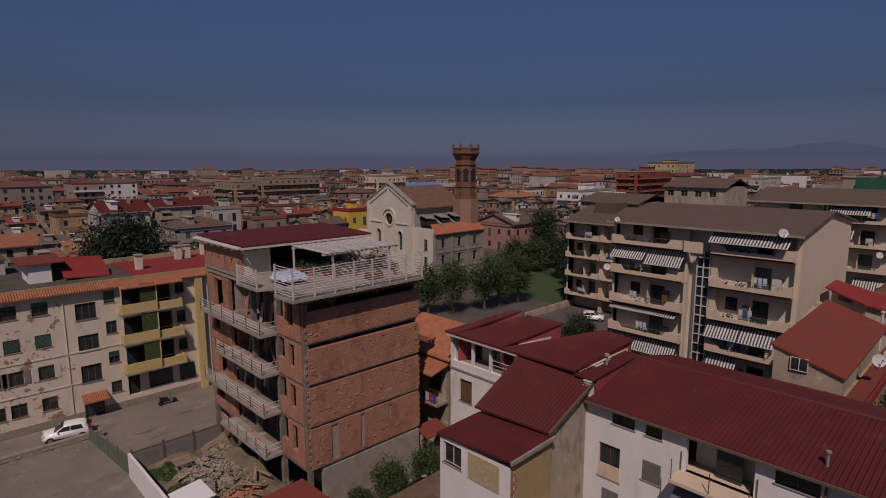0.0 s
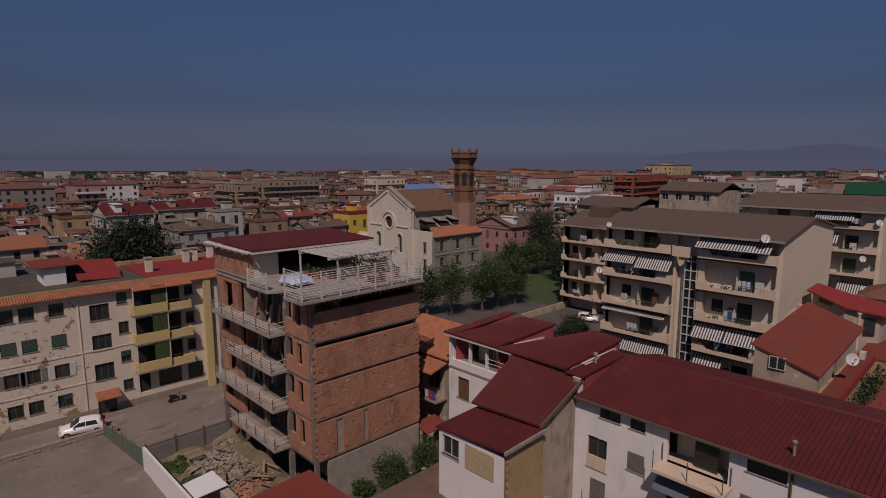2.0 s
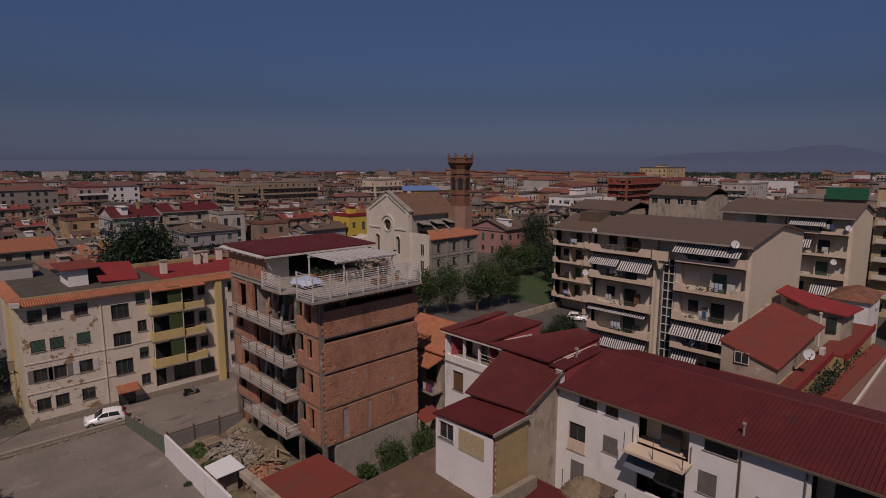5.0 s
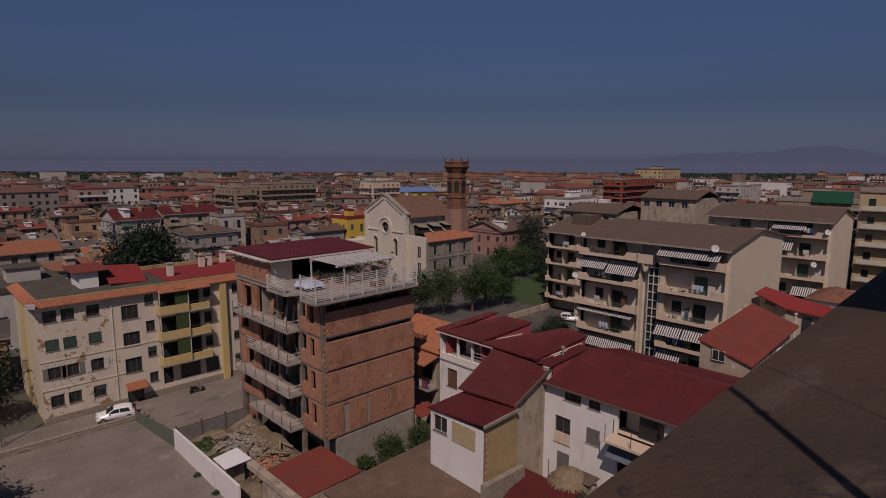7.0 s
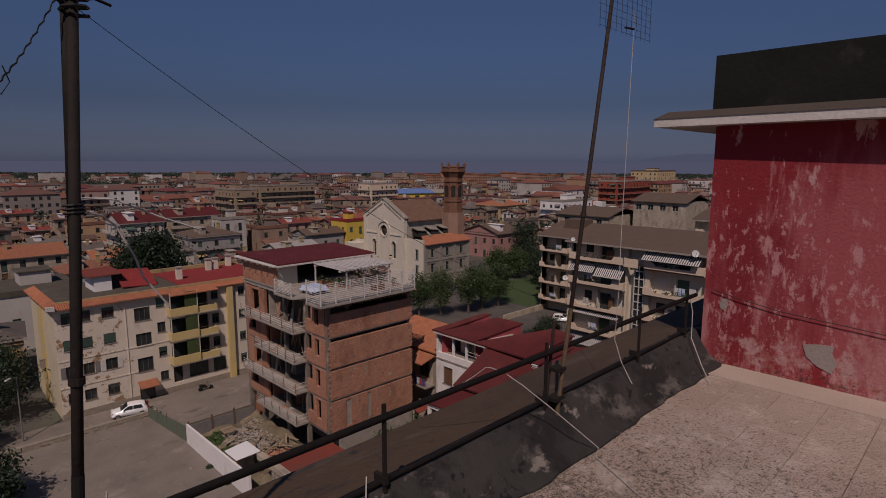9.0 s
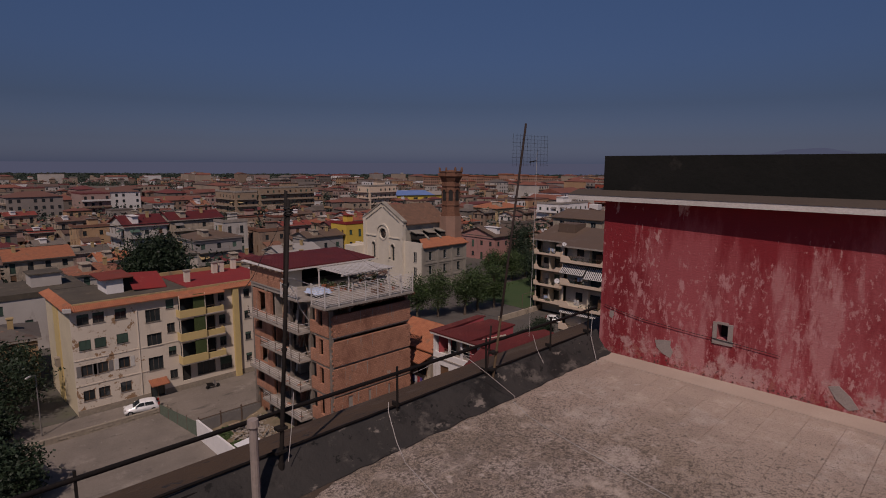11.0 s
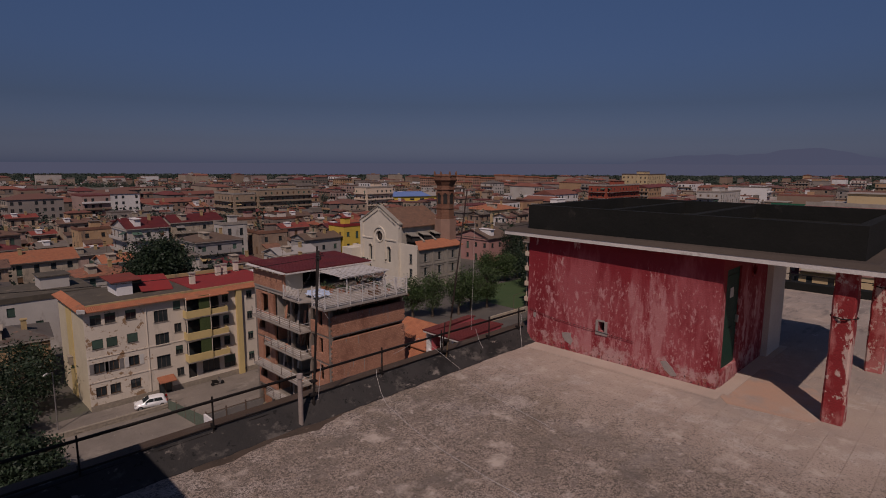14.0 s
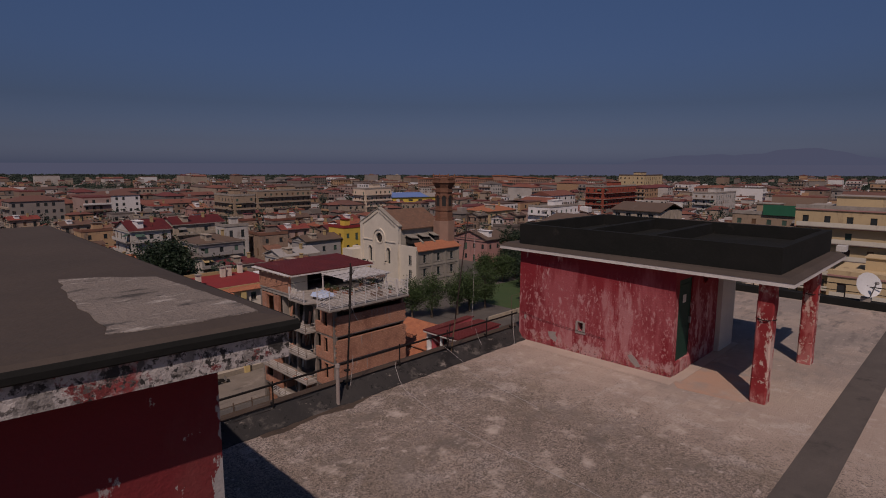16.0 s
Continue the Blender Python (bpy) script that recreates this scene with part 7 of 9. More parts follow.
            d_ = part("glazed_door", MB().tbox(T, w0, w0 + 1.5, -deep, 0.06 - deep, z, z + 2.2), M_GLASS if (i + int(ua)) % 2 else M_SHUT, bal)
            part("window", MB().tbox(T, w0 + 2.8, w0 + 3.9, -deep, 0.06 - deep, z + 0.9, z + 2.2), M_FRAME if i % 2 else M_GLASS, bal)
    for ua, ub, z, out, drop in awnings:
        awning(f, T, ua, ub, z, out, drop)
    if stair:
        ua, ub = stair
        lad = MB()
        for i in range(14):
            z = eave - 3.0 - i * 1.0
            if z > ground:
                lad.tbox(T, ua, ub, 0.0, 0.08, z - 0.05, z + 0.05)
        for u in (ua, (ua + ub) / 2, ub):
            lad.tbox(T, u - 0.05, u + 0.05, 0.0, 0.1, ground, eave - 2.4)
        part("stair_window", lad, M_FRAME, f, "tall white-framed stair window")
        part("stair_glass", MB().tbox(T, ua, ub, -0.2, -0.1, ground, eave - 2.4), M_GLASS, f)
        part("stair_wall", MB().tbox(T, ua - 0.75, ua - 0.12, -1.5, 0.06, ground, eave), M_PINK, f)
    return f


ap = flats("apartment_building", 56.9, 13.6, 32.2, 20.0, (16.75, 13.45, 10.15, 6.85, 3.5), 19.1, 20.75, "pale pink apartment building with striped awnings and balconies",
           bays=((13.95, 21.2), (23.9, 32.0)), stair=(21.5, 22.75),
           awnings=((14.4, 21.3, 19.0, 1.5, 1.05), (24.0, 28.0, 16.4, 1.35, 1.45), (28.1, 31.9, 16.4, 1.3, 1.1), (15.0, 18.1, 10.0, 1.4, 1.5), (18.2, 21.3, 10.0, 1.4, 1.5),
                    (24.3, 31.8, 6.7, 1.1, 1.6), (18.3, 21.2, 6.5, 1.2, 1.7), (24.4, 31.9, 9.9, 1.0, 0.45)))
part("upper_parapet", MB().box(56.9, 57.02, 22.0, 24.0, 16.6, 17.7), M_PEACH, ap)
for i, (c_, r_) in enumerate((((56.7, 31.3, 19.4), 0.3), ((56.5, 14.9, 19.35), 0.42), ((56.5, 32.2, 14.0), 0.38))):
    sd = thing("satellite_dish", c_, "white satellite dish fixed to the balcony edge", "satellite dish", group="dishes on the flats")
    dish_parts(sd, c_, r_, (-0.75, -0.6, 0.3), (57.4, c_[1], c_[2] - 0.3))
# farther wing of the same estate
wg = flats("apartment_building", 83.5, 42.0, 56.0, 16.0, (12.4, 9.2, 5.9, 2.5), 15.4, 17.8, "pale apartment wing with deep balconies and pilotis", bays=((42.4, 49.0), (49.4, 55.8)), deep=2.0)
part("dormer", MB().box(88, 92, 49, 53, 16, 18.6), M_BROWNROOF, wg)
# second block, behind
a2 = flats("apartment_building", 89.8, 10.8, 28.3, 15.0, (17.6, 14.4, 11.2, 8.0), 20.0, 21.8, "second pale apartment block with brown roof behind the flats", bays=((11.2, 18.9), (19.5, 27.9)),
           awnings=((14.0, 18.4, 19.7, 1.5, 0.9), (15.6, 18.4, 17.0, 1.4, 1.4), (11.8, 15.3, 10.3, 1.4, 1.4)))
for c_ in ((89.6, 11.2, 18.7), (89.4, 12.5, 13.8), (89.4, 11.9, 9.8)):
    sd = thing("satellite_dish", c_, "white satellite dish fixed to the balcony edge", "satellite dish", group="dishes on the flats")
    dish_parts(sd, c_, 0.42, (-0.75, -0.6, 0.3), (90.7, c_[1], c_[2] - 0.3))
for nm, x0, x1, y0, y1, h, lab in (("gabled_building", 139, 154, 49.5, 64, 19.6, "grey-roofed gabled building behind the flats"), ("gabled_building", 129, 146, 66, 82, 15.5, "low-pitched grey-roofed building behind the flats")):
    gb = thing(nm, ((x0 + x1) / 2, (y0 + y1) / 2, 0), lab, "building")
    Tg = facing_x(x0)
    part("wall", MB().box(x0 + 0.3, x1, y0, y1, 0, h), M_STAIN, gb)
    part("wall_front", MB().wall(Tg, y0, y1, 0, h, [(y0 + 2 + i * 3.4, y0 + 3.6 + i * 3.4, h - 2.4, h - 0.9) for i in range(4)]), M_STAIN, gb)
    for i in range(4):
        window(gb, Tg, y0 + 2 + i * 3.4, y0 + 3.6 + i * 3.4, h - 2.4, h - 0.9, sill=False)
    ym = (y0 + y1) / 2
    part("roof", MB().slab((x0 - 0.6, y1 + 0.5, h), (x0 - 0.6, y0 - 0.5, h), ((x0 + x1) / 2, y0 - 0.5, h + 2.0), ((x0 + x1) / 2, y1 + 0.5, h + 2.0), 0.2).slab((x1 + 0.6, y0 - 0.5, h), (x1 + 0.6, y1 + 0.5, h), ((x0 + x1) / 2, y1 + 0.5, h + 2.0), ((x0 + x1) / 2, y0 - 0.5, h + 2.0), 0.2), M_BROWNROOF, gb)

# ---- church, annexe and bell tower ----
chh = thing("church", (88, 100, 0), "cream church with a gabled front and rose window", "church")
TF = facing_x(80.0)
fx, fy0, fy1 = 80.0, 93.2, 109.3
ym = (fy0 + fy1) / 2
fac = MB()
fac.wall(TF, fy0, fy1, 0, 16.4, [(ym - 1.35, ym + 1.35, 11.5, 14.2), (96.7, 98.1, 6.0, 10.4), (104.5, 105.9, 6.0, 10.4)], -0.8, 0)
fac.poly([(80, fy0, 16.4), (80.8, fy0, 16.4), (80.8, fy1, 16.4), (80, fy1, 16.4)], [(80, ym - 0.3, 20.9), (80.8, ym - 0.3, 20.9), (80.8, ym + 0.3, 20.9), (80, ym + 0.3, 20.9)])
part("facade", fac, M_CHURCH, chh, "cream gabled front")


def ring_arch(T, u, z, r0, r1, d0, d1, a0=0.0, a1=2 * math.pi, n_=20):
    rings = []
    for i in range(n_ + 1):
        p = a0 + (a1 - a0) * i / n_
        rings.append([T(u + r * math.cos(p), d, z + r * math.sin(p)) for r, d in ((r0, d0), (r1, d0), (r1, d1), (r0, d1))])
    m_ = MB().loft(rings)
    return m_


rose = part("rose_window", ring_arch(TF, ym, 12.85, 1.35, 1.75, -0.5, 0.12), M_CHURCH, chh)
part("pane", MB().cyl(TF(ym, -0.45, 12.85), TF(ym, -0.4, 12.85), 1.45, n=20), M_DARK, rose)
spk = MB()
for i in range(8):
    a_ = math.pi * i / 8
    spk.cyl(TF(ym + 1.15 * math.cos(a_), -0.36, 12.85 + 1.15 * math.sin(a_)), TF(ym - 1.15 * math.cos(a_), -0.36, 12.85 - 1.15 * math.sin(a_)), 0.025, n=5)
part("tracery", spk, M_RAILD, rose)
part("hood_mould", ring_arch(TF, ym, 12.85, 2.2, 2.6, 0.0, 0.25, 0, math.pi, 16), M_CHURCH, chh)
boxes("pilaster", [(ym - 2.6, ym - 2.2, 0.002, 0.25, 6, 12.85), (ym + 2.2, ym + 2.6, 0.002, 0.25, 6, 12.85), (fy0, fy0 + 1.0, 0.002, 0.3, 0, 17), (fy1 - 1.0, fy1, 0.002, 0.3, 0, 17)], M_CHURCH, chh, T=TF)
part("cornice", MB().tbox(TF, fy0, ym - 2.6, 0.002, 0.2, 11.9, 12.2).tbox(TF, ym + 2.6, fy1, 0.002, 0.2, 11.9, 12.2), M_CHURCH, chh)
cor = MB()
for sgn in (-1, 1):
    for i in range(16):
        s = i / 16
        u = ym + sgn * (1 - s) * (fy1 - fy0) / 2
        z = 16.5 + s * 4.4
        cor.tbox(TF, u - 0.18, u + 0.18, 0.0, 0.28, z - 0.9, z - 0.2)
part("corbel_table", cor, M_CHURCH, chh, "arcaded corbels under the gable", kind="stuff")
part("gable_coping", MB().slab((79.6, fy0 - 0.3, 16.6), (81, fy0 - 0.3, 16.6), (81, ym, 21.1), (79.6, ym, 21.1), 0.3).slab((79.6, ym, 21.1), (81, ym, 21.1), (81, fy1 + 0.3, 16.6), (79.6, fy1 + 0.3, 16.6), 0.3), M_CHGREY, chh)
for u in (96.7, 104.5):
    lw = part("arched_window", ring_arch(TF, u + 0.7, 9.7, 0.65, 0.95, -0.2, 0.12, 0, math.pi, 10), M_CHURCH, chh)
    part("pane", MB().tbox(TF, u, u + 1.4, -0.6, -0.55, 6.0, 10.4), M_GLASS, lw)
part("nave_wall", MB().box(80.8, 96.0, fy0 + 0.3, fy1 - 0.3, 0, 15.7), mat("pale_nave_render", (0.44, 0.40, 0.34), (0.36, 0.33, 0.28), scale=0.5), chh, "pale grey rendered nave wall")
part("nave_roof", MB().slab((80.9, fy0 - 0.4, 15.7), (96.5, fy0 - 0.4, 15.7), (96.5, ym, 20.2), (80.9, ym, 20.2), 0.25).slab((96.5, fy1 + 0.4, 15.7), (80.9, fy1 + 0.4, 15.7), (80.9, ym, 20.2), (96.5, ym, 20.2), 0.25), mat("old_brown_tiles", (0.185, 0.10, 0.065), (0.13, 0.078, 0.054), scale=0.8, bscale=9, bump=0.8, patches=(((0.24, 0.15, 0.10), 0.9, 0.57, 0.7, (1, 1, 1)), ((0.08, 0.055, 0.042), 1.4, 0.58, 0.68, (1, 1, 1)))), chh, "weathered brown tile roof")
part("porch_wall", MB().box(76.6, 80.0, 109.3, 113.6, 0, 9).box(80.0, 81.0, 109.3, 113.4, 0, 9.5), M_CHURCH, chh)
aisle = thing("monastery_annexe", (88, 89, 0), "church annexe with window bays and terracotta roof", "building")
TA, TAX = facing_y(86.5), facing_x(80.3)
aw = []
for i in range(3):
    for z0, z1 in ((7.2, 9.4), (3.6, 5.8)):
        aw.append((81.4 + i * 5.0, 84.6 + i * 5.0, z0, z1))
part("wall", MB().wall(TA, 80.3, 96.0, 0, 10.6, aw), M_CHGREY, aisle)
part("wall", MB().wall(TAX, 86.8, 93.2, 0, 11.6, [(88.6, 89.8, 6.6, 9.2), (88.6, 89.8, 3.2, 5.4)]), M_CHURCH, aisle, "cream end wall")
part("core", MB().box(80.7, 95.8, 87.6, 93.0, 0, 10.2), M_DARK, aisle)
for u0, u1, z0, z1 in aw:
    wn_ = window(aisle, TA, u0, u1, z0, z1, bars=2, deep=0.2)
    part("shutter_leaf", MB().tbox(TA, u0 + 0.1, u0 + 1.2, -0.12, -0.08, z0, z1).tbox(TA, u1 - 1.0, u1 - 0.1, -0.12, -0.08, z0, z1), M_CHGREY, wn_, "grey panel")
for i in range(4):
    part("pilaster", MB().tbox(TA, 80.4 + i * 5.0, 80.9 + i * 5.0, 0.002, 0.15, 0, 10.6), M_CHGREY, aisle)
for z0, z1 in ((6.6, 9.2), (3.2, 5.4)):
    window(aisle, TAX, 88.6, 89.8, z0, z1)
for z in (2.6, 6.3, 10.0):
    part("band", MB().tbox(TA, 80.32, 95.98, 0.003, 0.12, z, z + 0.35), M_CHGREY, aisle)
part("roof", MB().slab((80.2, 86.0, 10.6), (96.4, 86.0, 10.6), (96.4, 90.0, 12.2), (82.5, 90.0, 12.2), 0.2), M_TILE, aisle, "terracotta lean-to roof")
for i in range(3):
    x = 82.2 + i * 4.2
    part("clerestory", MB().poly([(x + 0.1, 90.3, 11.9), (x + 2.9, 90.3, 11.9), (x + 2.9, 93.0, 11.9), (x + 0.1, 93.0, 11.9)], [(x + 0.1, 90.9, 13.5), (x + 2.9, 90.9, 13.2), (x + 2.9, 93.0, 13.6), (x + 0.1, 93.0, 13.9)]), M_DARK, aisle, "dark glazed lantern")
    part("buttress", MB().slab((x - 0.5, 90.4, 13.7), (x + 2.6, 90.4, 13.3), (x + 3.0, 93.1, 13.9), (x - 0.3, 93.1, 14.3), 0.2).slab((x + 2.7, 89.2, 12.2), (x + 3.2, 89.2, 12.2), (x + 3.2, 92.0, 13.6), (x + 2.7, 92.0, 13.6), 0.25), M_CHGREY, aisle, "grey slanting lantern roof")
tw = thing("bell_tower", (95.5, 91.5, 0), "octagonal brick bell tower with a crenellated crown", "tower")
TCX, TCY = 95.2, 91.6


def octa(r, z, rot=22.5):
    return [(TCX + r * math.cos(radians(rot + 45 * i)), TCY + r * math.sin(radians(rot + 45 * i)), z) for i in range(8)]


part("base", MB().poly(octa(3.3, 0), octa(3.1, 17.2)), mat("pinkish_tower_render", (0.29, 0.18, 0.135), (0.23, 0.145, 0.11), scale=0.4), tw, "rendered pinkish lower shaft")
part("shaft", MB().poly(octa(2.55, 17.2), octa(2.45, 26.2)).poly(octa(2.75, 17.2), octa(2.75, 17.7)).poly(octa(2.7, 20.0), octa(2.7, 20.3)).poly(octa(2.7, 25.0), octa(2.7, 25.3)), M_TOWER, tw)
part("corbel", MB().poly(octa(2.5, 26.2), octa(3.3, 27.6)).poly(octa(3.45, 27.6), octa(3.45, 27.85)).poly(octa(3.2, 27.85), octa(3.2, 28.7)).poly(octa(3.32, 28.7), octa(3.32, 28.9)), M_TOWER, tw)
for i in range(8):
    a_ = radians(45 * i)
    nv = Vector((math.cos(a_), math.sin(a_), 0))
    sv = Vector((-nv.y, nv.x, 0))
    c_ = Vector((TCX, TCY, 0)) + nv * 2.36

    def TT(u, d, z, c_=c_, nv=nv, sv=sv):
        p = c_ + nv * d + sv * u
        return (p.x, p.y, z)
    # Near-black prisms on the solid shaft paint the openings' shade.
    arch = MB()
    arch.poly([TT(-0.55, -0.1, 21.3), TT(0.55, -0.1, 21.3), TT(0.55, 0.04, 21.3), TT(-0.55, 0.04, 21.3)], [TT(-0.55, -0.1, 23.6), TT(0.55, -0.1, 23.6), TT(0.55, 0.04, 23.6), TT(-0.55, 0.04, 23.6)])
    arch.poly([TT(-0.55, -0.1, 23.6), TT(0.55, -0.1, 23.6), TT(0.55, 0.04, 23.6), TT(-0.55, 0.04, 23.6)], [TT(-0.05, -0.1, 24.3), TT(0.05, -0.1, 24.3), TT(0.05, 0.04, 24.3), TT(-0.05, 0.04, 24.3)])
    bo = part("belfry_opening", arch, M_DARK, tw, "near-black arch painting the shade of a belfry opening")
    part("surround", ring_arch(lambda u, d, z, T_=TT: T_(u, d, z), 0, 23.6, 0.58, 0.85, 0.0, 0.16, 0, math.pi, 8), M_TOWER, bo)
    cr = radians(22.5 + 45 * i)
    p = Vector((TCX + 3.1 * math.cos(cr), TCY + 3.1 * math.sin(cr), 28.9))
    part("merlon", MB().cyl((p.x, p.y, 28.6), (p.x, p.y, 29.5), 0.3, 0.26, 8).cyl((p.x, p.y, 29.5), (p.x * 1.0 + 0.12 * math.cos(cr), p.y + 0.12 * math.sin(cr), 29.95), 0.26, 0.07, 6), M_TOWER, tw)
part("roof", MB().poly(octa(3.0, 28.7), octa(0.4, 29.2)), M_TOWER, tw)

# ---- trees, bushes, pitch and street things ----
def leaf_mesh(rx, ry, rz, clumps, per, size, seed, crown_z=0.0, cone=False):
    r = random.Random(seed)
    m_ = MB()
    for c in range(clumps):
        while True:
            p = Vector((r.uniform(-1, 1), r.uniform(-1, 1), r.uniform(-1, 1)))
            if 0.25 < p.length < 1:
                break
        if cone:
            k = 1.0 - 0.75 * (p.z + 1) / 2
            p.x *= k
            p.y *= k
        q = Vector((p.x * rx, p.y * ry, p.z * rz + crown_z)) * (1 + 0.18 * noise.noise(p * 2.3 + Vector((seed, 0, 0))))
        s = r.uniform(0.35, 0.75) * min(rx, rz) * 0.42
        for _ in range(per):
            o = q + Vector((r.gauss(0, s), r.gauss(0, s), r.gauss(0, s * 0.8)))
            e = Vector((r.gauss(0, 1), r.gauss(0, 1), r.gauss(0, 1))).normalized() * size * r.uniform(0.6, 1.3)
            f_ = Vector((r.gauss(0, 1), r.gauss(0, 1), r.gauss(0, 0.6))).normalized() * size * r.uniform(0.6, 1.3)
            m_.quad(o - e, o - f_ * 0.6, o + e, o + f_ * 0.6)
    return m_


def tree(name, x, y, h, rx, label, leafm, seed, crown=0.62, z0=0.0, clumps=60, per=34, size=0.2, group="", cone=False):
    t = thing(name, (x, y, z0), label, "tree", group)
    r = random.Random(seed)
    tk = MB()
    top = Vector((x + r.uniform(-0.3, 0.3), y + r.uniform(-0.3, 0.3), z0 + h * 0.72))
    base = Vector((x, y, z0))
    prev, pr = base, h * 0.028 + 0.05
    for i in range(1, 6):
        q = base.lerp(top, i / 5) + Vector((r.gauss(0, 0.06), r.gauss(0, 0.06), 0))
        nr = pr * 0.82
        tk.cyl(prev, q, pr, nr, 8)
        if i >= 2:
            for _ in range(3):
                a_ = r.uniform(0, 6.28)
                e = q + Vector((math.cos(a_) * rx * 0.6, math.sin(a_) * rx * 0.6, h * r.uniform(0.05, 0.2)))
                tk.cyl(q, e, nr * 0.55, nr * 0.15, 5)
        prev, pr = q, nr
    part("trunk", tk, M_BARK, t)
    cm = leaf_mesh(rx, rx, h * crown / 2, clumps, per, size, seed, h * (1 - crown / 2), cone)
    cr = part("crown", cm, leafm, t)
    cr.location = (x, y, z0)
    return t


rng = random.Random(31)
for i, (x, y, h, q) in enumerate(((62.3, 68.6, 8.6, 2.4), (66.0, 66.4, 9.2, 2.6), (71.3, 63.9, 9.4, 2.7), (75.6, 64.2, 9.0, 2.5), (80.2, 63.6, 9.2, 2.5))):
    tree("street_tree", x, y, h, q, "leafy green street tree beside the playing field", M_LEAF, 40 + i, crown=0.76, group="street trees", clumps=100, per=44, size=0.2)
for i, (x, y, h, rx) in enumerate(((104, 70, 8.5, 3.2), (108, 66, 9.5, 3.4), (112, 74, 8.0, 3.0), (118, 78, 8.0, 3.0), (99, 64, 5.5, 2.4))):
    tree("park_tree", x, y, h, rx, "dark broad tree beyond the playing field", M_LEAFD, 60 + i, crown=0.8, group="park trees", clumps=80, size=0.24)
for i, (x, y, h, rx) in enumerate(((106, 79, 8, 2.9), (113, 80, 8.5, 3.1), (102, 82, 7.5, 2.7))):
    tree("park_tree", x, y, h, rx, "dense green tree beside the playing field", M_LEAFD if i % 2 else M_LEAF, 160 + i, crown=0.84, group="park trees", clumps=110, per=40, size=0.24)
tree("poplar", 118, 87, 14, 2.4, "tall narrow poplar among the houses", M_LEAFD, 71, crown=0.85, clumps=90, size=0.25)
tree("poplar", 126, 90, 13, 2.4, "tall narrow poplar among the houses", M_LEAFD, 72, crown=0.85, clumps=90, size=0.25)
tree("cedar", 27.5, 112, 16.0, 5.4, "broad dark cedar behind the cream block", M_LEAFD, 73, crown=0.85, clumps=320, per=60, size=0.34)
for i, (x, y, h, rx) in enumerate(((-3.0, 69, 7.5, 3.6), (-7.5, 73, 8.5, 4.0), (-6, 62, 4.5, 2.6), (-9, 55.5, 4.5, 3.0), (-1.5, 78, 7, 3.2), (-12, 66, 8, 3.6), (-5.5, 47.5, 5.2, 2.8), (-7.5, 50, 5.5, 3.0))):
    tree("garden_tree", x, y, h, rx, "dense dark green tree beside the yard", M_LEAFD, 80 + i, crown=0.86, clumps=90, per=36, size=0.22, group="yard trees")


def bush(x, y, rx, h, seed, label, leafm=M_LEAF):
    b = thing("bush", (x, y, 0), label, "bush", "bushes by the brick shell")
    r = random.Random(seed)
    st = MB()
    for _ in range(6):
        a_ = r.uniform(0, 6.28)
        st.cyl((x, y, 0), (x + math.cos(a_) * rx * 0.6, y + math.sin(a_) * rx * 0.6, h * 0.6), 0.04, 0.015, 5)
    part("stems", st, M_BARK, b)
    c = part("foliage", leaf_mesh(rx, rx, h / 2, 70, 60, 0.10, seed, h / 2 + 0.1), leafm, b)
    c.location = (x, y, 0)


bush(25.0, 32.0, 1.25, 2.6, 1, "leafy green bush against the shell's base wall")
bush(28.6, 31.9, 1.05, 2.6, 2, "yellow-green bush at the lane's end")
bush(22.6, 32.7, 0.7, 1.0, 3, "low bush at the foot of the shell")
bush(24.2, 31.2, 0.6, 0.9, 5, "low bush at the foot of the shell")
for i, (x, y) in enumerate(((66.5, 41.5), (68.5, 43), (64.5, 42.5), (70.5, 44.5))):
    bush(x, y, 2.0, 3.4, 10 + i, "clipped green bush beside the flats", M_LEAFD)
single("pitch", MB().box(84, 124, 56, 78, 0.03, 0.07), M_GRASS, "green grass playing field", "pitch", kind="structure")
pf = thing("pitch_fence", (90, 56, 0), "tall mesh fence posts round the playing field", "fence")
for i in range(10):
    x = 80 + i * 4.2
    part("post", MB().cyl((x, 55.9, 0), (x, 55.9, 4.2), 0.06, n=6), M_RAILD, pf)
part("rail", MB().cyl((80, 55.9, 4.2), (117.8, 55.9, 4.2), 0.04, n=5).cyl((80, 55.9, 1.2), (117.8, 55.9, 1.2), 0.04, n=5), M_RAILD, pf)
part("kerb_wall", MB().box(72, 118, 55.4, 55.7, 0, 1.1), M_STAIN, pf, "low stained wall")
goal = thing("goal", (112, 66, 0), "white football goal frame", "goal")
part("frame", MB().cyl((108, 60, 0.07), (108, 60, 2.5), 0.06, n=6).cyl((108, 67.3, 0.07), (108, 67.3, 2.5), 0.06, n=6).cyl((108, 60, 2.5), (108, 67.3, 2.5), 0.06, n=6), M_RAILW, goal)


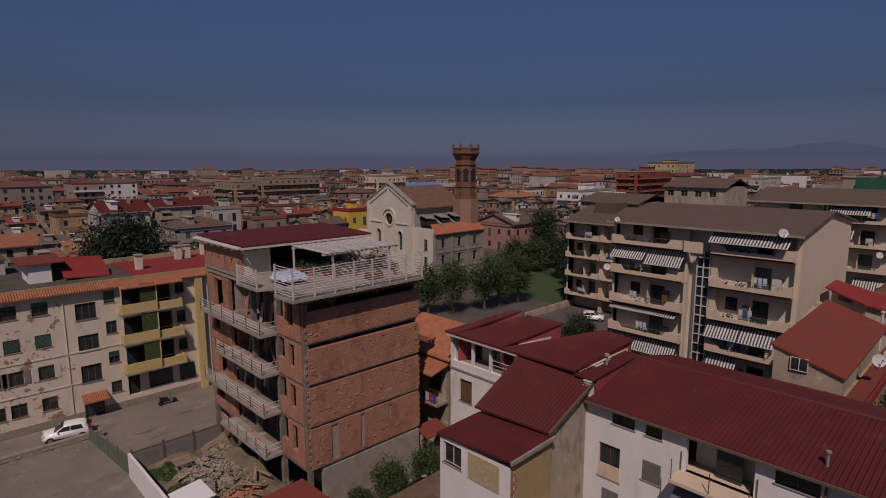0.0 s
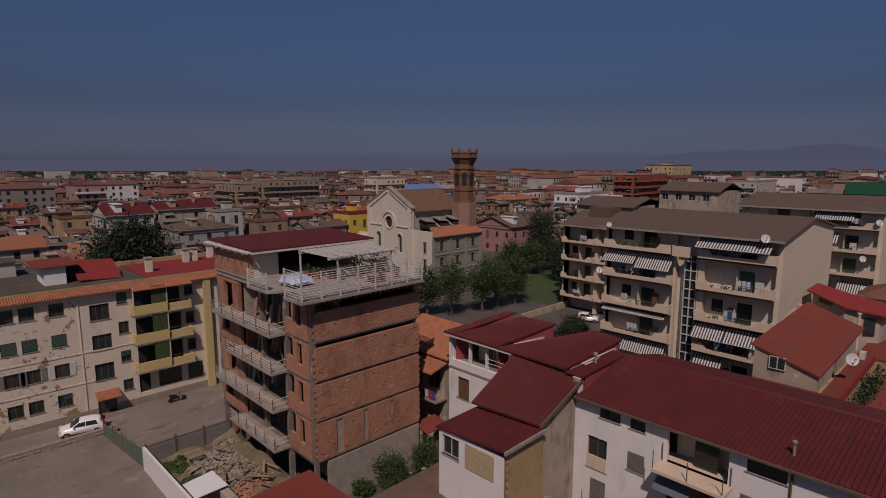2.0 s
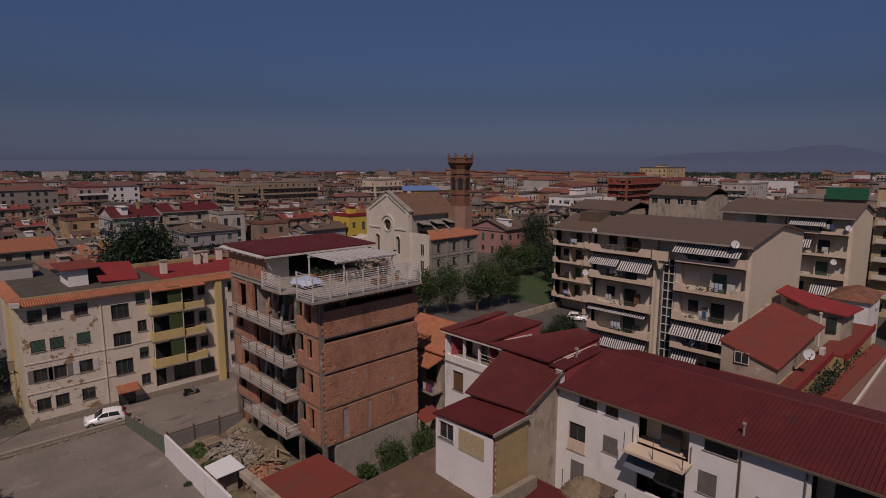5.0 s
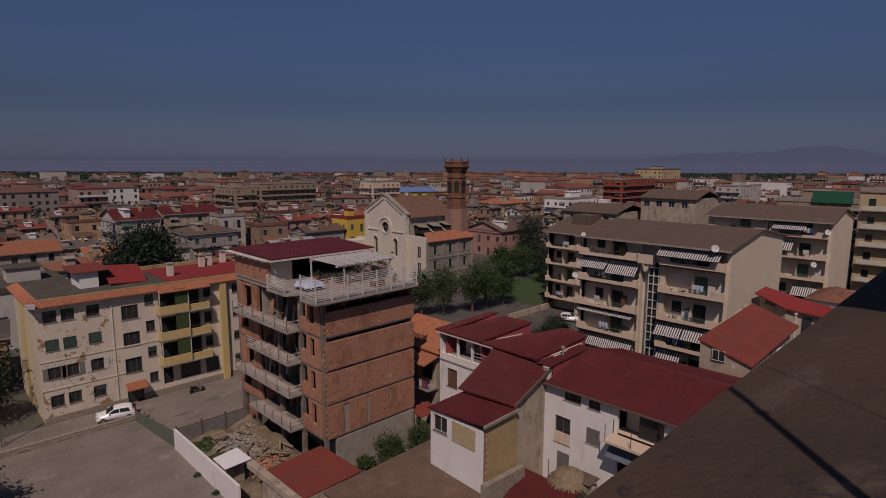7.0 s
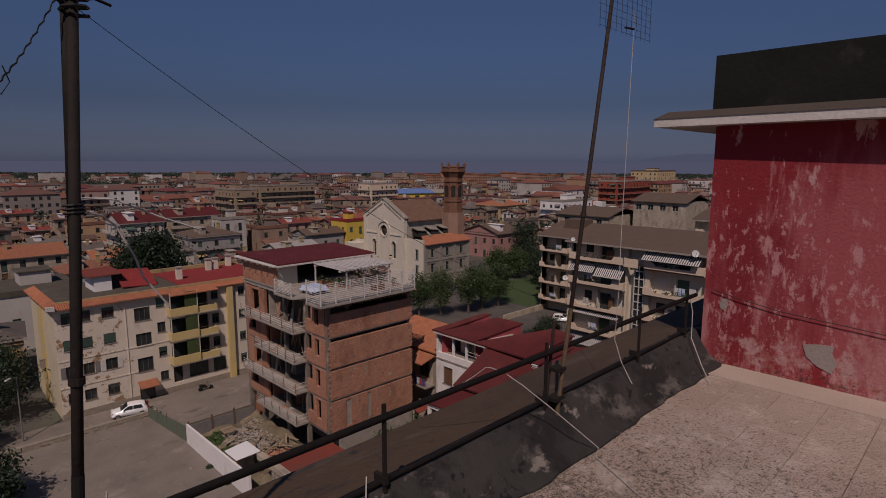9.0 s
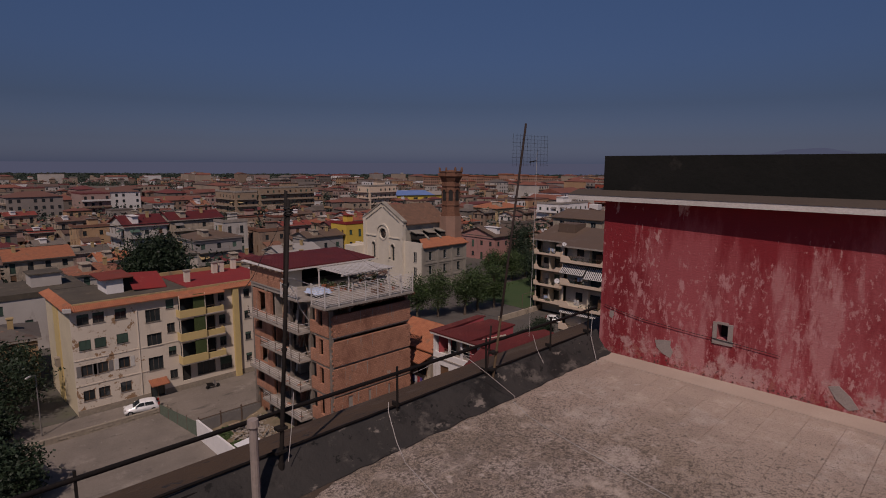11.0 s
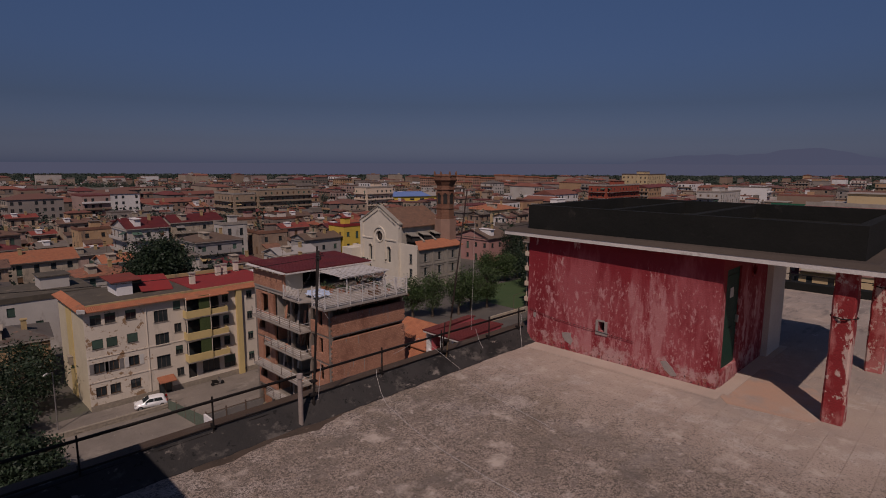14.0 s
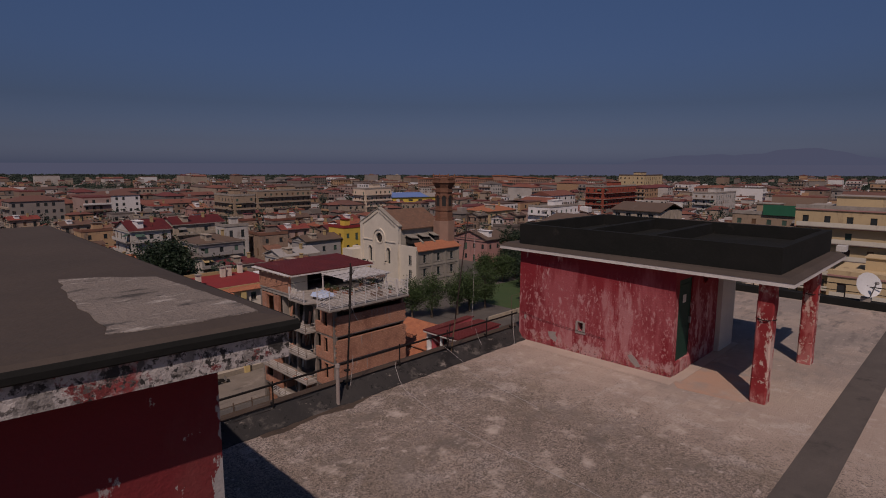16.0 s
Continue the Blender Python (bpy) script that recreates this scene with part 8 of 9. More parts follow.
def street_lamp(x, y, h, label):
    s = thing("street_lamp", (x, y, 0), label, "street lamp", "street lamps")
    part("pole", MB().cyl((x, y, 0), (x, y, h), 0.08, 0.05, 8), M_SHUTG, s)
    part("arm", MB().cyl((x, y, h), (x - 0.6, y - 0.5, h + 0.15), 0.035, n=6), M_SHUTG, s)
    part("head", MB().hexa([(x - 1.1, y - 0.95, h + 0.1), (x - 0.95, y - 1.05, h + 0.1), (x - 0.45, y - 0.5, h + 0.1), (x - 0.6, y - 0.4, h + 0.1), (x - 1.05, y - 0.9, h + 0.22), (x - 0.95, y - 1.0, h + 0.22), (x - 0.5, y - 0.5, h + 0.25), (x - 0.6, y - 0.45, h + 0.25)]), M_FRAME, s)


street_lamp(-1.3, 61.5, 7.2, "grey street lamp at the yard's corner")
street_lamp(98, 58, 8.0, "grey street lamp by the playing field")


def car(name, x, y, yaw, paint, label, ln=4.0):
    c = thing(name, (x, y, 0.03), label, "car")
    M_ = pose(x, y, 0.03, 0, 0, yaw)
    w = 0.85
    prof = [(-2.0, 0.35), (-1.98, 0.75), (-1.85, 0.95), (-1.55, 1.42), (-0.9, 1.5), (0.15, 1.46), (0.95, 1.0), (1.75, 0.85), (1.98, 0.62), (2.0, 0.35)]
    sc = ln / 4.0
    b = MB()

    fine = []
    for i in range(len(prof) - 1):
        p, q = prof[i], prof[i + 1]
        fine += [(p[0] + (q[0] - p[0]) * j / 3, p[1] + (q[1] - p[1]) * j / 3) for j in range(3)]
    fine.append(prof[-1])

    def ring(f):
        # sides tuck in above the waist, nose and tail round off in plan
        out = []
        for px, pz in fine:
            side = f * w * (1 - 0.20 * max(0.0, pz - 0.95) / 0.55)
            out.append(M_ @ Vector((px * sc * (1 - 0.09 * abs(f) ** 3), side, pz - 0.05 * abs(f) ** 4 * (1 if pz > 0.6 else 0))))
        return out
    b.loft([ring(f) for f in (-1, -0.94, -0.8, -0.5, 0, 0.5, 0.8, 0.94, 1)])
    part("body", b, paint, c, smooth=True)
    for sgn in (-1, 1):
        g_ = MB()
        for pts in ([(-1.35, 1.0), (-0.35, 1.0), (-0.35, 1.4), (-1.2, 1.38)], [(-0.28, 1.0), (0.75, 1.0), (0.2, 1.38), (-0.28, 1.4)]):
            lo = [M_ @ Vector((px * sc, sgn * (w * 0.97 - (pz - 1.0) * 0.2), pz)) for px, pz in pts]
            hi = [M_ @ Vector((px * sc, sgn * (w * 1.012 - (pz - 1.0) * 0.22), pz)) for px, pz in pts]
            g_.poly(lo, hi)
        part("side_window", g_, M_GLASS, c)
        part("mirror", MB().hexa([M_ @ Vector((0.62 * sc + a_, sgn * (w + b_), 1.0 + c_)) for c_ in (0, 0.13) for a_, b_ in ((0, 0), (0.14, 0), (0.14, 0.16), (0, 0.16))]), paint, c)
        part("headlamp", MB().hexa([M_ @ Vector((1.72 * sc + a_, sgn * (0.5 + b_), 0.68 + c_)) for c_ in (0, 0.16) for a_, b_ in ((0, 0), (0.26, 0), (0.20, 0.3), (0, 0.33))]), M_FRAME, c)
        part("tail_lamp", MB().hexa([M_ @ Vector((-1.99 * sc + a_, sgn * (0.6 + b_), 0.8 + c_)) for c_ in (0, 0.3) for a_, b_ in ((0, 0), (0.2, 0), (0.2, 0.22), (0, 0.2))]), M_LAMPRED, c)
    ws = MB()
    ws.poly([M_ @ Vector((0.93 * sc, -0.7, 1.015)), M_ @ Vector((0.93 * sc, 0.7, 1.015)), M_ @ Vector((0.22 * sc, 0.6, 1.42)), M_ @ Vector((0.22 * sc, -0.6, 1.42))],
            [M_ @ Vector((0.97 * sc, -0.7, 1.03)), M_ @ Vector((0.97 * sc, 0.7, 1.03)), M_ @ Vector((0.26 * sc, 0.6, 1.45)), M_ @ Vector((0.26 * sc, -0.6, 1.45))])
    part("windscreen", ws, M_GLASS, c)
    rw = MB()
    rw.poly([M_ @ Vector((-1.84 * sc, -0.65, 1.0)), M_ @ Vector((-1.84 * sc, 0.65, 1.0)), M_ @ Vector((-1.6 * sc, 0.58, 1.36)), M_ @ Vector((-1.6 * sc, -0.58, 1.36))],
            [M_ @ Vector((-1.88 * sc, -0.65, 1.0)), M_ @ Vector((-1.88 * sc, 0.65, 1.0)), M_ @ Vector((-1.64 * sc, 0.58, 1.38)), M_ @ Vector((-1.64 * sc, -0.58, 1.38))])
    part("rear_window", rw, M_GLASS, c)
    for px in (-1.25, 1.28):
        for sgn in (-1, 1):
            a_, b_ = M_ @ Vector((px * sc, sgn * (w - 0.18), 0.31)), M_ @ Vector((px * sc, sgn * (w + 0.02), 0.31))
            wl_ = part("wheel", MB().cyl(a_, b_, 0.31, n=16), M_TYRE, c)
            part("rim", MB().cyl(a_.lerp(b_, 0.9), b_ + (b_ - a_) * 0.03, 0.19, n=12), M_RIM, wl_)


car("car", 8.85, 60.55, 166, M_CAR, "white hatchback parked by the stone wall")
car("car", 79.5, 47.5, -60, M_CAR, "white small car parked under the flats", 3.7)
car("car", 52.5, 66.0, 10, M_CARK, "dark car parked in the street")
car("car", 49.0, 68.5, 10, M_CARB, "blue car parked in the street")
car("car", 84.0, 4.2, 20, M_CARB, "blue car parked beyond the low annexe")
car("car", 26.8, 29.5, 80, M_CARK, "black car parked by the bushes in the lane")
sco = thing("scooter", (18.2, 61.9, 0.03), "dark motor scooter parked before the flats", "scooter")
part("body", MB().poly([(17.5, 61.7, 0.4), (18.6, 61.75, 0.3), (18.6, 62.0, 0.3), (17.5, 61.95, 0.4)], [(17.4, 61.72, 0.95), (18.2, 61.76, 0.8), (18.2, 61.98, 0.8), (17.4, 61.94, 0.95)]), M_CARK, sco)
part("shield", MB().poly([(18.5, 61.65, 0.35), (18.75, 61.65, 0.35), (18.75, 62.05, 0.35), (18.5, 62.05, 0.35)], [(18.45, 61.7, 1.15), (18.55, 61.7, 1.15), (18.55, 62.0, 1.15), (18.45, 62.0, 1.15)]), M_SHUTG, sco)
part("handlebar", MB().cyl((18.48, 61.5, 1.18), (18.48, 62.2, 1.18), 0.025, n=6), M_RAILD, sco)
for x in (17.55, 18.95):
    part("wheel", MB().cyl((x, 61.78, 0.29), (x, 61.92, 0.29), 0.26, n=14), M_TYRE, sco)


# ---- the town beyond ----
def town_house(w, d, floors, roof, seed, wall_m=None, roof_m=None, balcony=False, hgt=3.1, label="", name="town_house", group="town houses", wing=False):
    """A house with its -x and -y fronts pierced by windows; origin at the middle of its base."""
    r = random.Random(seed)
    t = thing(name, (0, 0, 0), label, "house", group)
    H = floors * hgt + 0.4
    xa, xb, ya, yb = -w / 2, w / 2, -d / 2, d / 2
    TX_, TY_ = facing_x(xa), facing_y(ya)
    hx, hy = [], []
    for f in range(floors):
        z = f * hgt + 1.0
        nx_, ny_ = max(2, int(d / 3.4)), max(2, int(w / 3.4))
        for i in range(nx_):
            if r.random() < 0.85:
                u = ya + d * (i + 0.5) / nx_
                hx.append((u - 0.55, u + 0.55, z - (0.8 if r.random() < 0.3 else 0), z + 1.4))
        for i in range(ny_):
            if r.random() < 0.85:
                u = xa + w * (i + 0.5) / ny_
                hy.append((u - 0.55, u + 0.55, z - (0.8 if r.random() < 0.3 else 0), z + 1.4))
    wm = wall_m or M_HOUSEWALL
    wl_ = MB().wall(TX_, ya, yb, 0, H, hx).wall(TY_, xa + 0.3, xb, 0, H, hy).box(xb - 0.2, xb, ya + 0.3, yb, 0, H).box(xa + 0.3, xb - 0.2, yb - 0.2, yb, 0, H)
    if roof == "gable":
        wl_.poly([(xa, ya, H), (xa + 0.3, ya, H), (xa + 0.3, yb, H), (xa, yb, H)], [(xa, -0.02, H + d * 0.17), (xa + 0.3, -0.02, H + d * 0.17), (xa + 0.3, 0.02, H + d * 0.17), (xa, 0.02, H + d * 0.17)])
    part("wall", wl_, wm, t)
    # Filled house: window shade comes from this block's near-black colour.
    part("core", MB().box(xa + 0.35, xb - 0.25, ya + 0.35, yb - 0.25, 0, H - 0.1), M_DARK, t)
    for T_, hs in ((TX_, hx), (TY_, hy)):
        for u0, u1, z0, z1 in hs:
            sh_ = r.random()
            part("window", MB().poly([T_(u0, q_, z_) for q_, z_ in ((-0.16, z0 - 0.08), (0.07, z0 - 0.08), (0.07, z0), (-0.12, z0), (-0.12, z1), (-0.16, z1))], [T_(u1, q_, z_) for q_, z_ in ((-0.16, z0 - 0.08), (0.07, z0 - 0.08), (0.07, z0), (-0.12, z0), (-0.12, z1), (-0.16, z1))]), M_SHUT if sh_ < 0.3 else (M_WOOD if sh_ < 0.5 else M_GLASS), t)
    rm = roof_m or M_HOUSEROOF
    o = 0.5
    if roof == "gable":
        hh = H + d * 0.17
        part("roof", MB().slab((xa - o, ya - o, H - 0.1), (xb + o, ya - o, H - 0.1), (xb + o, 0, hh), (xa - o, 0, hh), 0.18).slab((xb + o, yb + o, H - 0.1), (xa - o, yb + o, H - 0.1), (xa - o, 0, hh), (xb + o, 0, hh), 0.18), rm, t)
    elif roof == "hip":
        hh, k = H + min(w, d) * 0.16, min(w, d) / 2
        b_ = [(xa - o, ya - o, H), (xb + o, ya - o, H), (xb + o, yb + o, H), (xa - o, yb + o, H)]
        if w >= d:
            tp = [(xa + k, -0.05, hh), (xb - k, -0.05, hh), (xb - k, 0.05, hh), (xa + k, 0.05, hh)]
        else:
            tp = [(-0.05, ya + k, hh), (0.05, ya + k, hh), (0.05, yb - k, hh), (-0.05, yb - k, hh)]
        part("roof", MB().poly(b_, tp), rm, t)
    else:
        part("roof", MB().box(xa - 0.15, xb + 0.15, ya - 0.15, yb + 0.15, H, H + 0.2).box(xa - 0.15, xb + 0.15, ya - 0.15, ya + 0.1, H + 0.2, H + 0.9).box(xa - 0.15, xa + 0.1, ya + 0.1, yb, H + 0.2, H + 0.9), M_CONC if seed % 2 else rm, t)
        part("stairhead", MB().box(0, w * 0.3, 0, d * 0.3, H + 0.2, H + 2.4), wm, t)
        part("stairhead_roof", MB().box(-0.3, w * 0.3 + 0.3, -0.3, d * 0.3 + 0.3, H + 2.4, H + 2.55), rm, t)
    if roof != "flat":
        cx, cy = w * 0.18, -d * 0.15
        part("chimney", MB().box(cx - 0.35, cx + 0.35, cy - 0.35, cy + 0.35, H, H + d * 0.17 + 0.8).box(cx - 0.45, cx + 0.45, cy - 0.45, cy + 0.45, H + d * 0.17 + 0.8, H + d * 0.17 + 0.95), M_OCHRE, t)
    if roof != "flat":
        part("eave_board", MB().box(xa - o, xb + o, ya - o - 0.08, ya - o - 0.005, H - 0.32, H - 0.08).box(xa - o - 0.08, xa - o - 0.005, ya - o, yb + o, H - 0.32, H - 0.08), M_CONC if seed % 2 else M_FRAMED, t)
        part("dormer", MB().box(-w * 0.3, -w * 0.3 + 1.6, -d * 0.42, -d * 0.1, H - 0.1, H + d * 0.12 + 0.7).box(-w * 0.3 - 0.2, -w * 0.3 + 1.8, -d * 0.45, -d * 0.08, H + d * 0.12 + 0.7, H + d * 0.12 + 0.85), M_STAIN if seed % 3 else M_WHITE, t)
    if name == "town_house" and group and wing:
        # a lower wing with a lean-to roof, a lean washing terrace and an aerial
        wa, wb, hw = xa + w * 0.1, xa + w * 0.62, max(1, floors - 1) * hgt - 0.6
        part("wing_wall", MB().wall(TY_, wa, wb, 0, hw, [(wa + 0.6, wa + 1.6, 1.0, 2.3), (wb - 1.7, wb - 0.7, 1.0, 2.3)], 0.003, 3.2), wm, t)
        part("wing_roof", MB().slab((wa - 0.3, ya - 3.6, hw - 0.1), (wb + 0.3, ya - 3.6, hw - 0.1), (wb + 0.3, ya, hw + 0.9), (wa - 0.3, ya, hw + 0.9), 0.15), rm, t)
        part("shed", MB().box(xa - 2.6, xa - 0.003, yb - 3.6, yb - 0.4, 0, 2.5), M_STAIN, t)
        part("shed_roof", MB().slab((xa - 2.9, yb - 3.9, 2.5), (xa, yb - 3.9, 2.9), (xa, yb - 0.2, 2.9), (xa - 2.9, yb - 0.2, 2.5), 0.12), M_ROOFDECK, t)
    if roof != "flat":
        q = Vector((-w * 0.2, d * 0.05, H + d * 0.14))
        part("aerial", MB().cyl(q, q + Vector((0, 0, 2.2)), 0.035, n=4).cyl(q + Vector((-0.6, 0, 2.0)), q + Vector((0.6, 0, 2.0)), 0.025, n=4), M_RAILD, t)
    if balcony:
        for f in range(1, floors):
            z = f * hgt + 0.15
            for T_, u0, u1 in ((TX_, ya + 0.6, yb - 0.6),) + (((TY_, xa + 0.6, xb - 0.6),) if seed % 2 else ()):
                b = part("balcony", MB().tbox(T_, u0, u1, 0.002, 1.2, z, z + 0.16), M_CONC, t)
                part("parapet", MB().tbox(T_, u0, u1, 1.1, 1.2, z + 0.16, z + 1.0), M_OLDWALL if wm is M_PALEY else wm, b)
                if f % 2:
                    part("awning", MB().slab(T_(u0 + 0.3, 1.5, z + 1.9), T_(u0 + 2.8, 1.5, z + 1.9), T_(u0 + 2.8, 0.02, z + 2.6), T_(u0 + 0.3, 0.02, z + 2.6), 0.03), (M_SHUT, M_OCHRE, M_SHUTG)[seed % 3], b)
    return t


def at(x, y, rz=0.0):
    return pose(x, y, 0, 0, 0, rz)


def solo(x0, x1, y0, y1, floors, roof, seed, wm, rm, label, hgt=3.1, balcony=False, name="town_house"):
    t = town_house(x1 - x0, y1 - y0, floors, roof, seed, wm, rm, balcony, hgt, label, name)
    t.matrix_basis = at((x0 + x1) / 2, (y0 + y1) / 2)
    return t


M_TAN = mat("tan_render", (0.33, 0.245, 0.17), (0.28, 0.21, 0.15), scale=0.2, patches=(((0.16, 0.12, 0.09), 0.4, 0.56, 0.7, (1, 1, 0.3)),))
M_OLDWHITE = mat("old_white_render", (0.50, 0.47, 0.43), (0.42, 0.39, 0.36), scale=0.3, patches=(((0.22, 0.19, 0.16), 0.5, 0.56, 0.7, (1, 1, 0.3)),))
M_YELW = mat("bright_yellow_render", (0.62, 0.44, 0.07), (0.55, 0.39, 0.07), scale=0.2)
M_GREYH = mat("grey_render", (0.34, 0.32, 0.30), (0.28, 0.26, 0.25), scale=0.2)
M_ORANGE = mat("red_orange_render", (0.30, 0.07, 0.04), (0.25, 0.06, 0.038), scale=0.2)
M_BLUE = mat("blue_sheet_roof", (0.14, 0.22, 0.46), (0.12, 0.19, 0.4), scale=0.2)
M_PALEY = mat("pale_yellow_render", (0.52, 0.40, 0.23), (0.46, 0.355, 0.21), scale=0.2, patches=(((0.30, 0.22, 0.13), 0.5, 0.57, 0.7, (1, 1, 0.3)),))
M_GREENH = mat("green_screen_cloth", (0.02, 0.13, 0.07), (0.018, 0.11, 0.06), scale=0.3)
M_ROSE = mat("dusky_rose_render", (0.40, 0.215, 0.19), (0.33, 0.18, 0.16), scale=0.3, patches=(((0.24, 0.15, 0.13), 0.5, 0.56, 0.7, (1, 1, 0.3)),))
SPECIAL = [
    (108.9, 120, 249.8, 272, 5, "flat", 1, M_TAN, M_TAN, "tan apartment block with a blank end wall", 3.3, True),
    (122, 132, 230, 240, 2, "gable", 13, M_TAN, M_BRICKRED, "old house with a bright red tile roof", 3.6, False),
    (140.3, 176, 287.2, 299, 5, "flat", 3, M_TAN, M_HOUSEROOF, "long brown apartment row with balconies", 3.3, True),
    (191.6, 212, 252.3, 264, 5, "flat", 5, M_PEACH, M_TAN, "tall pinkish apartment block with balconies", 3.5, True),
    (91.2, 98.2, 133.5, 142, 3, "flat", 2, M_YELW, M_REDPAINT, "house with a bright yellow wall", 3.8, False),
    (119.8, 126.5, 172.2, 182.4, 3, "gable", 12, M_OLDWHITE, M_BRICKRED, "white house with a red gabled roof", 3.2, False),
    (34.7, 45.5, 156.3, 171, 4, "gable", 33, M_OLDWHITE, M_REDROOF, "white house with a plain end under a maroon roof", 3.3, True),
    (50.0, 66.0, 166, 178, 4, "gable", 17, M_STAIN, M_REDROOF, "old house under a long maroon roof", 3.3, True),
    (46.0, 59.0, 138.0, 150.0, 3, "hip", 7, M_GREYH, M_BROWNROOF, "grey house with shaded balconies and dark roof", 3.4, True),
    (60.5, 68, 152.9, 160, 4, "flat", 21, M_OLDWHITE, M_CONC, "white block with a flat roof behind the grey house", 3.15, False),
    (54, 64, 106, 116, 2, "gable", 19, M_STAIN, M_OLDTILE, "low stained house with an old tile roof", 3.3, False),
    (62, 74, 122, 131, 2, "gable", 23, M_OLDWHITE, M_GREYH, "low white house under a grey sheet roof", 3.4, False),
    (272.8, 312, 140.8, 152, 6, "flat", 9, M_ORANGE, M_BROWNROOF, "red-orange apartment block with shaded balconies", 3.3, True),
    (427.6, 462, 189.8, 212, 7, "flat", 8, M_PALEY, M_BROWNROOF, "tall pale yellow apartment block", 3.4, False),
    (191.6, 215, 121.7, 133, 4, "flat", 11, M_WHITE, M_WHITE, "white terraced apartment house", 3.4, True),
    (125.6, 137, 101.5, 116.5, 2, "gable", 6, M_ROSE, M_BROWNROOF, "old rose-coloured house with a weathered brown roof", 3.8, False),
    (77.7, 90.5, 134.3, 143, 2, "gable", 10, M_GREYH, M_BROWNROOF, "low pale gabled house behind the shell", 4.2, False),
    (89.4, 99.5, 304, 316, 3, "hip", 25, M_OLDWHITE, M_BRICKRED, "white house with a broad red roof", 3.2, True),
    (99.8, 107, 275.5, 288, 3, "gable", 27, M_ROSE, M_OLDTILE, "pink house with an old tile roof", 3.2, False),
    (189.2, 210, 153.7, 170, 3, "hip", 28, M_PALEY, M_TILE, "cream house with long balconies and a tile roof", 3.4, True),
    (23.7, 30.5, 138, 147, 2, "gable", 29, M_OLDWHITE, M_TILE, "small white house with a terracotta roof", 3.6, False),
    (326.3, 360, 98.6, 112, 5, "flat", 30, M_OLDWHITE, M_CONC, "long pale apartment block with balconies", 3.2, True),
    (-14, 20, 146, 158, 3, "gable", 16, M_STAIN, M_TILE, "long old house with an orange tile roof", 2.7, False),
    (-2, 13, 98, 114, 3, "flat", 18, M_OLDWHITE, M_ROOFDECK, "old grey house with a flat felted roof", 2.8, False),
    (14, 24, 118, 128, 3, "hip", 20, M_OLDWHITE, M_OLDTILE, "small white house with an old tile roof", 2.6, False),
    (122, 142, -14, 13, 7, "flat", 22, M_PALEY, M_CONC, "tall yellow apartment block with balconies", 3.3, True),
    (98, 114, -18, 2, 4, "flat", 24, M_PALEY, M_PALEY, "long pale yellow apartment block", 3.4, True),
    (149.5, 166, 16, 34, 6, "flat", 26, M_TAN, M_CONC, "pale block with a green screen at its top", 3.2, True),
]
for x0, x1, y0, y1, fl, rf, sd_, wm_, rm_, lb, hg, bl in SPECIAL:
    solo(x0, x1, y0, y1, fl, rf, sd_, wm_, rm_, lb, hg, bl, "apartment_block" if fl > 4 else "town_house")
for x0, x1, y0, y1, n_f, hg in ((122, 142, -14, 13, 7, 3.3), (98, 114, -18, 2, 4, 3.4)):
    for f in range(1, n_f + 1):
        z = f * hg + (0.25 if f == n_f else -0.1)
        single("cornice", MB().box(x0 - 0.22, x0 - 0.004, y0 - 0.22, y1, z, z + 0.28).box(x0 - 0.004, x1, y0 - 0.22, y0 - 0.004, z, z + 0.28), M_ROSE, "dusky pink band round a yellow block", "cornice", kind="structure")
single("roof_screen", MB().box(149.0, 149.2, 18.5, 26.5, 19.6, 22.3), M_GREENH, "green cloth screen on a roof", "screen")

PROTO = []
kinds = (("gable", 2), ("hip", 2), ("gable", 3), ("hip", 2), ("flat", 3), ("gable", 2), ("hip", 3), ("gable", 2), ("flat", 2), ("hip", 2), ("gable", 3), ("gable", 1))
for i, (rf, fl) in enumerate(kinds):
    lb = "plastered town house with a %s roof" % {"gable": "gabled tile", "hip": "hipped tile", "flat": "flat terrace"}[rf]
    PROTO.append(town_house(7.2 + (i * 37 % 5) * 0.8, 7.0 + (i * 53 % 5) * 0.7, fl, rf, 100 + i, balcony=i % 3 == 0, label=lb, wing=i % 2 == 0))
KEEP = [(-60, 34, -60, 82), (28, 82, -14, 50), (44, 126, 42, 82), (72, 122, 78, 118), (80, 128, 6, 64), (126, 158, 44, 86), (205, 335, 248, 352)] + [(s[0] - 4, s[1] + 4, s[2] - 4, s[3] + 4) for s in SPECIAL]
hall = thing("yellow_hall", (298, 326, 0), "long yellow hall with a blue sheet roof", "hall")
hall_m = at(298, 326, -23.0)


def HP(x, y, z):
    return tuple(hall_m @ Vector((x, y, z)))


def hall_box(x0, x1, y0, y1, z0, z1):
    return MB().poly([HP(x0, y0, z0), HP(x1, y0, z0), HP(x1, y1, z0), HP(x0, y1, z0)], [HP(x0, y0, z1), HP(x1, y0, z1), HP(x1, y1, z1), HP(x0, y1, z1)])


def hall_part(name, mesh_, material, label=""):
    part(name, mesh_, material, hall, label)


hall_part("wall", hall_box(-27, 27, -8, 12, 0, 6.6), M_YELW, "bright yellow wall")
hall_part("plinth", hall_box(-27.1, 27.1, -8.15, -8.01, 0, 2.2), M_BLUE, "blue painted plinth")
hall_part("roof", MB().poly([HP(-28, -9, 6.6), HP(10, -9, 6.6), HP(10, 13, 6.6), HP(-28, 13, 6.6)], [HP(-28, -9, 7.0), HP(10, -9, 7.0), HP(10, 13, 9.6), HP(-28, 13, 9.6)]), M_BLUE, "blue sheet roof")
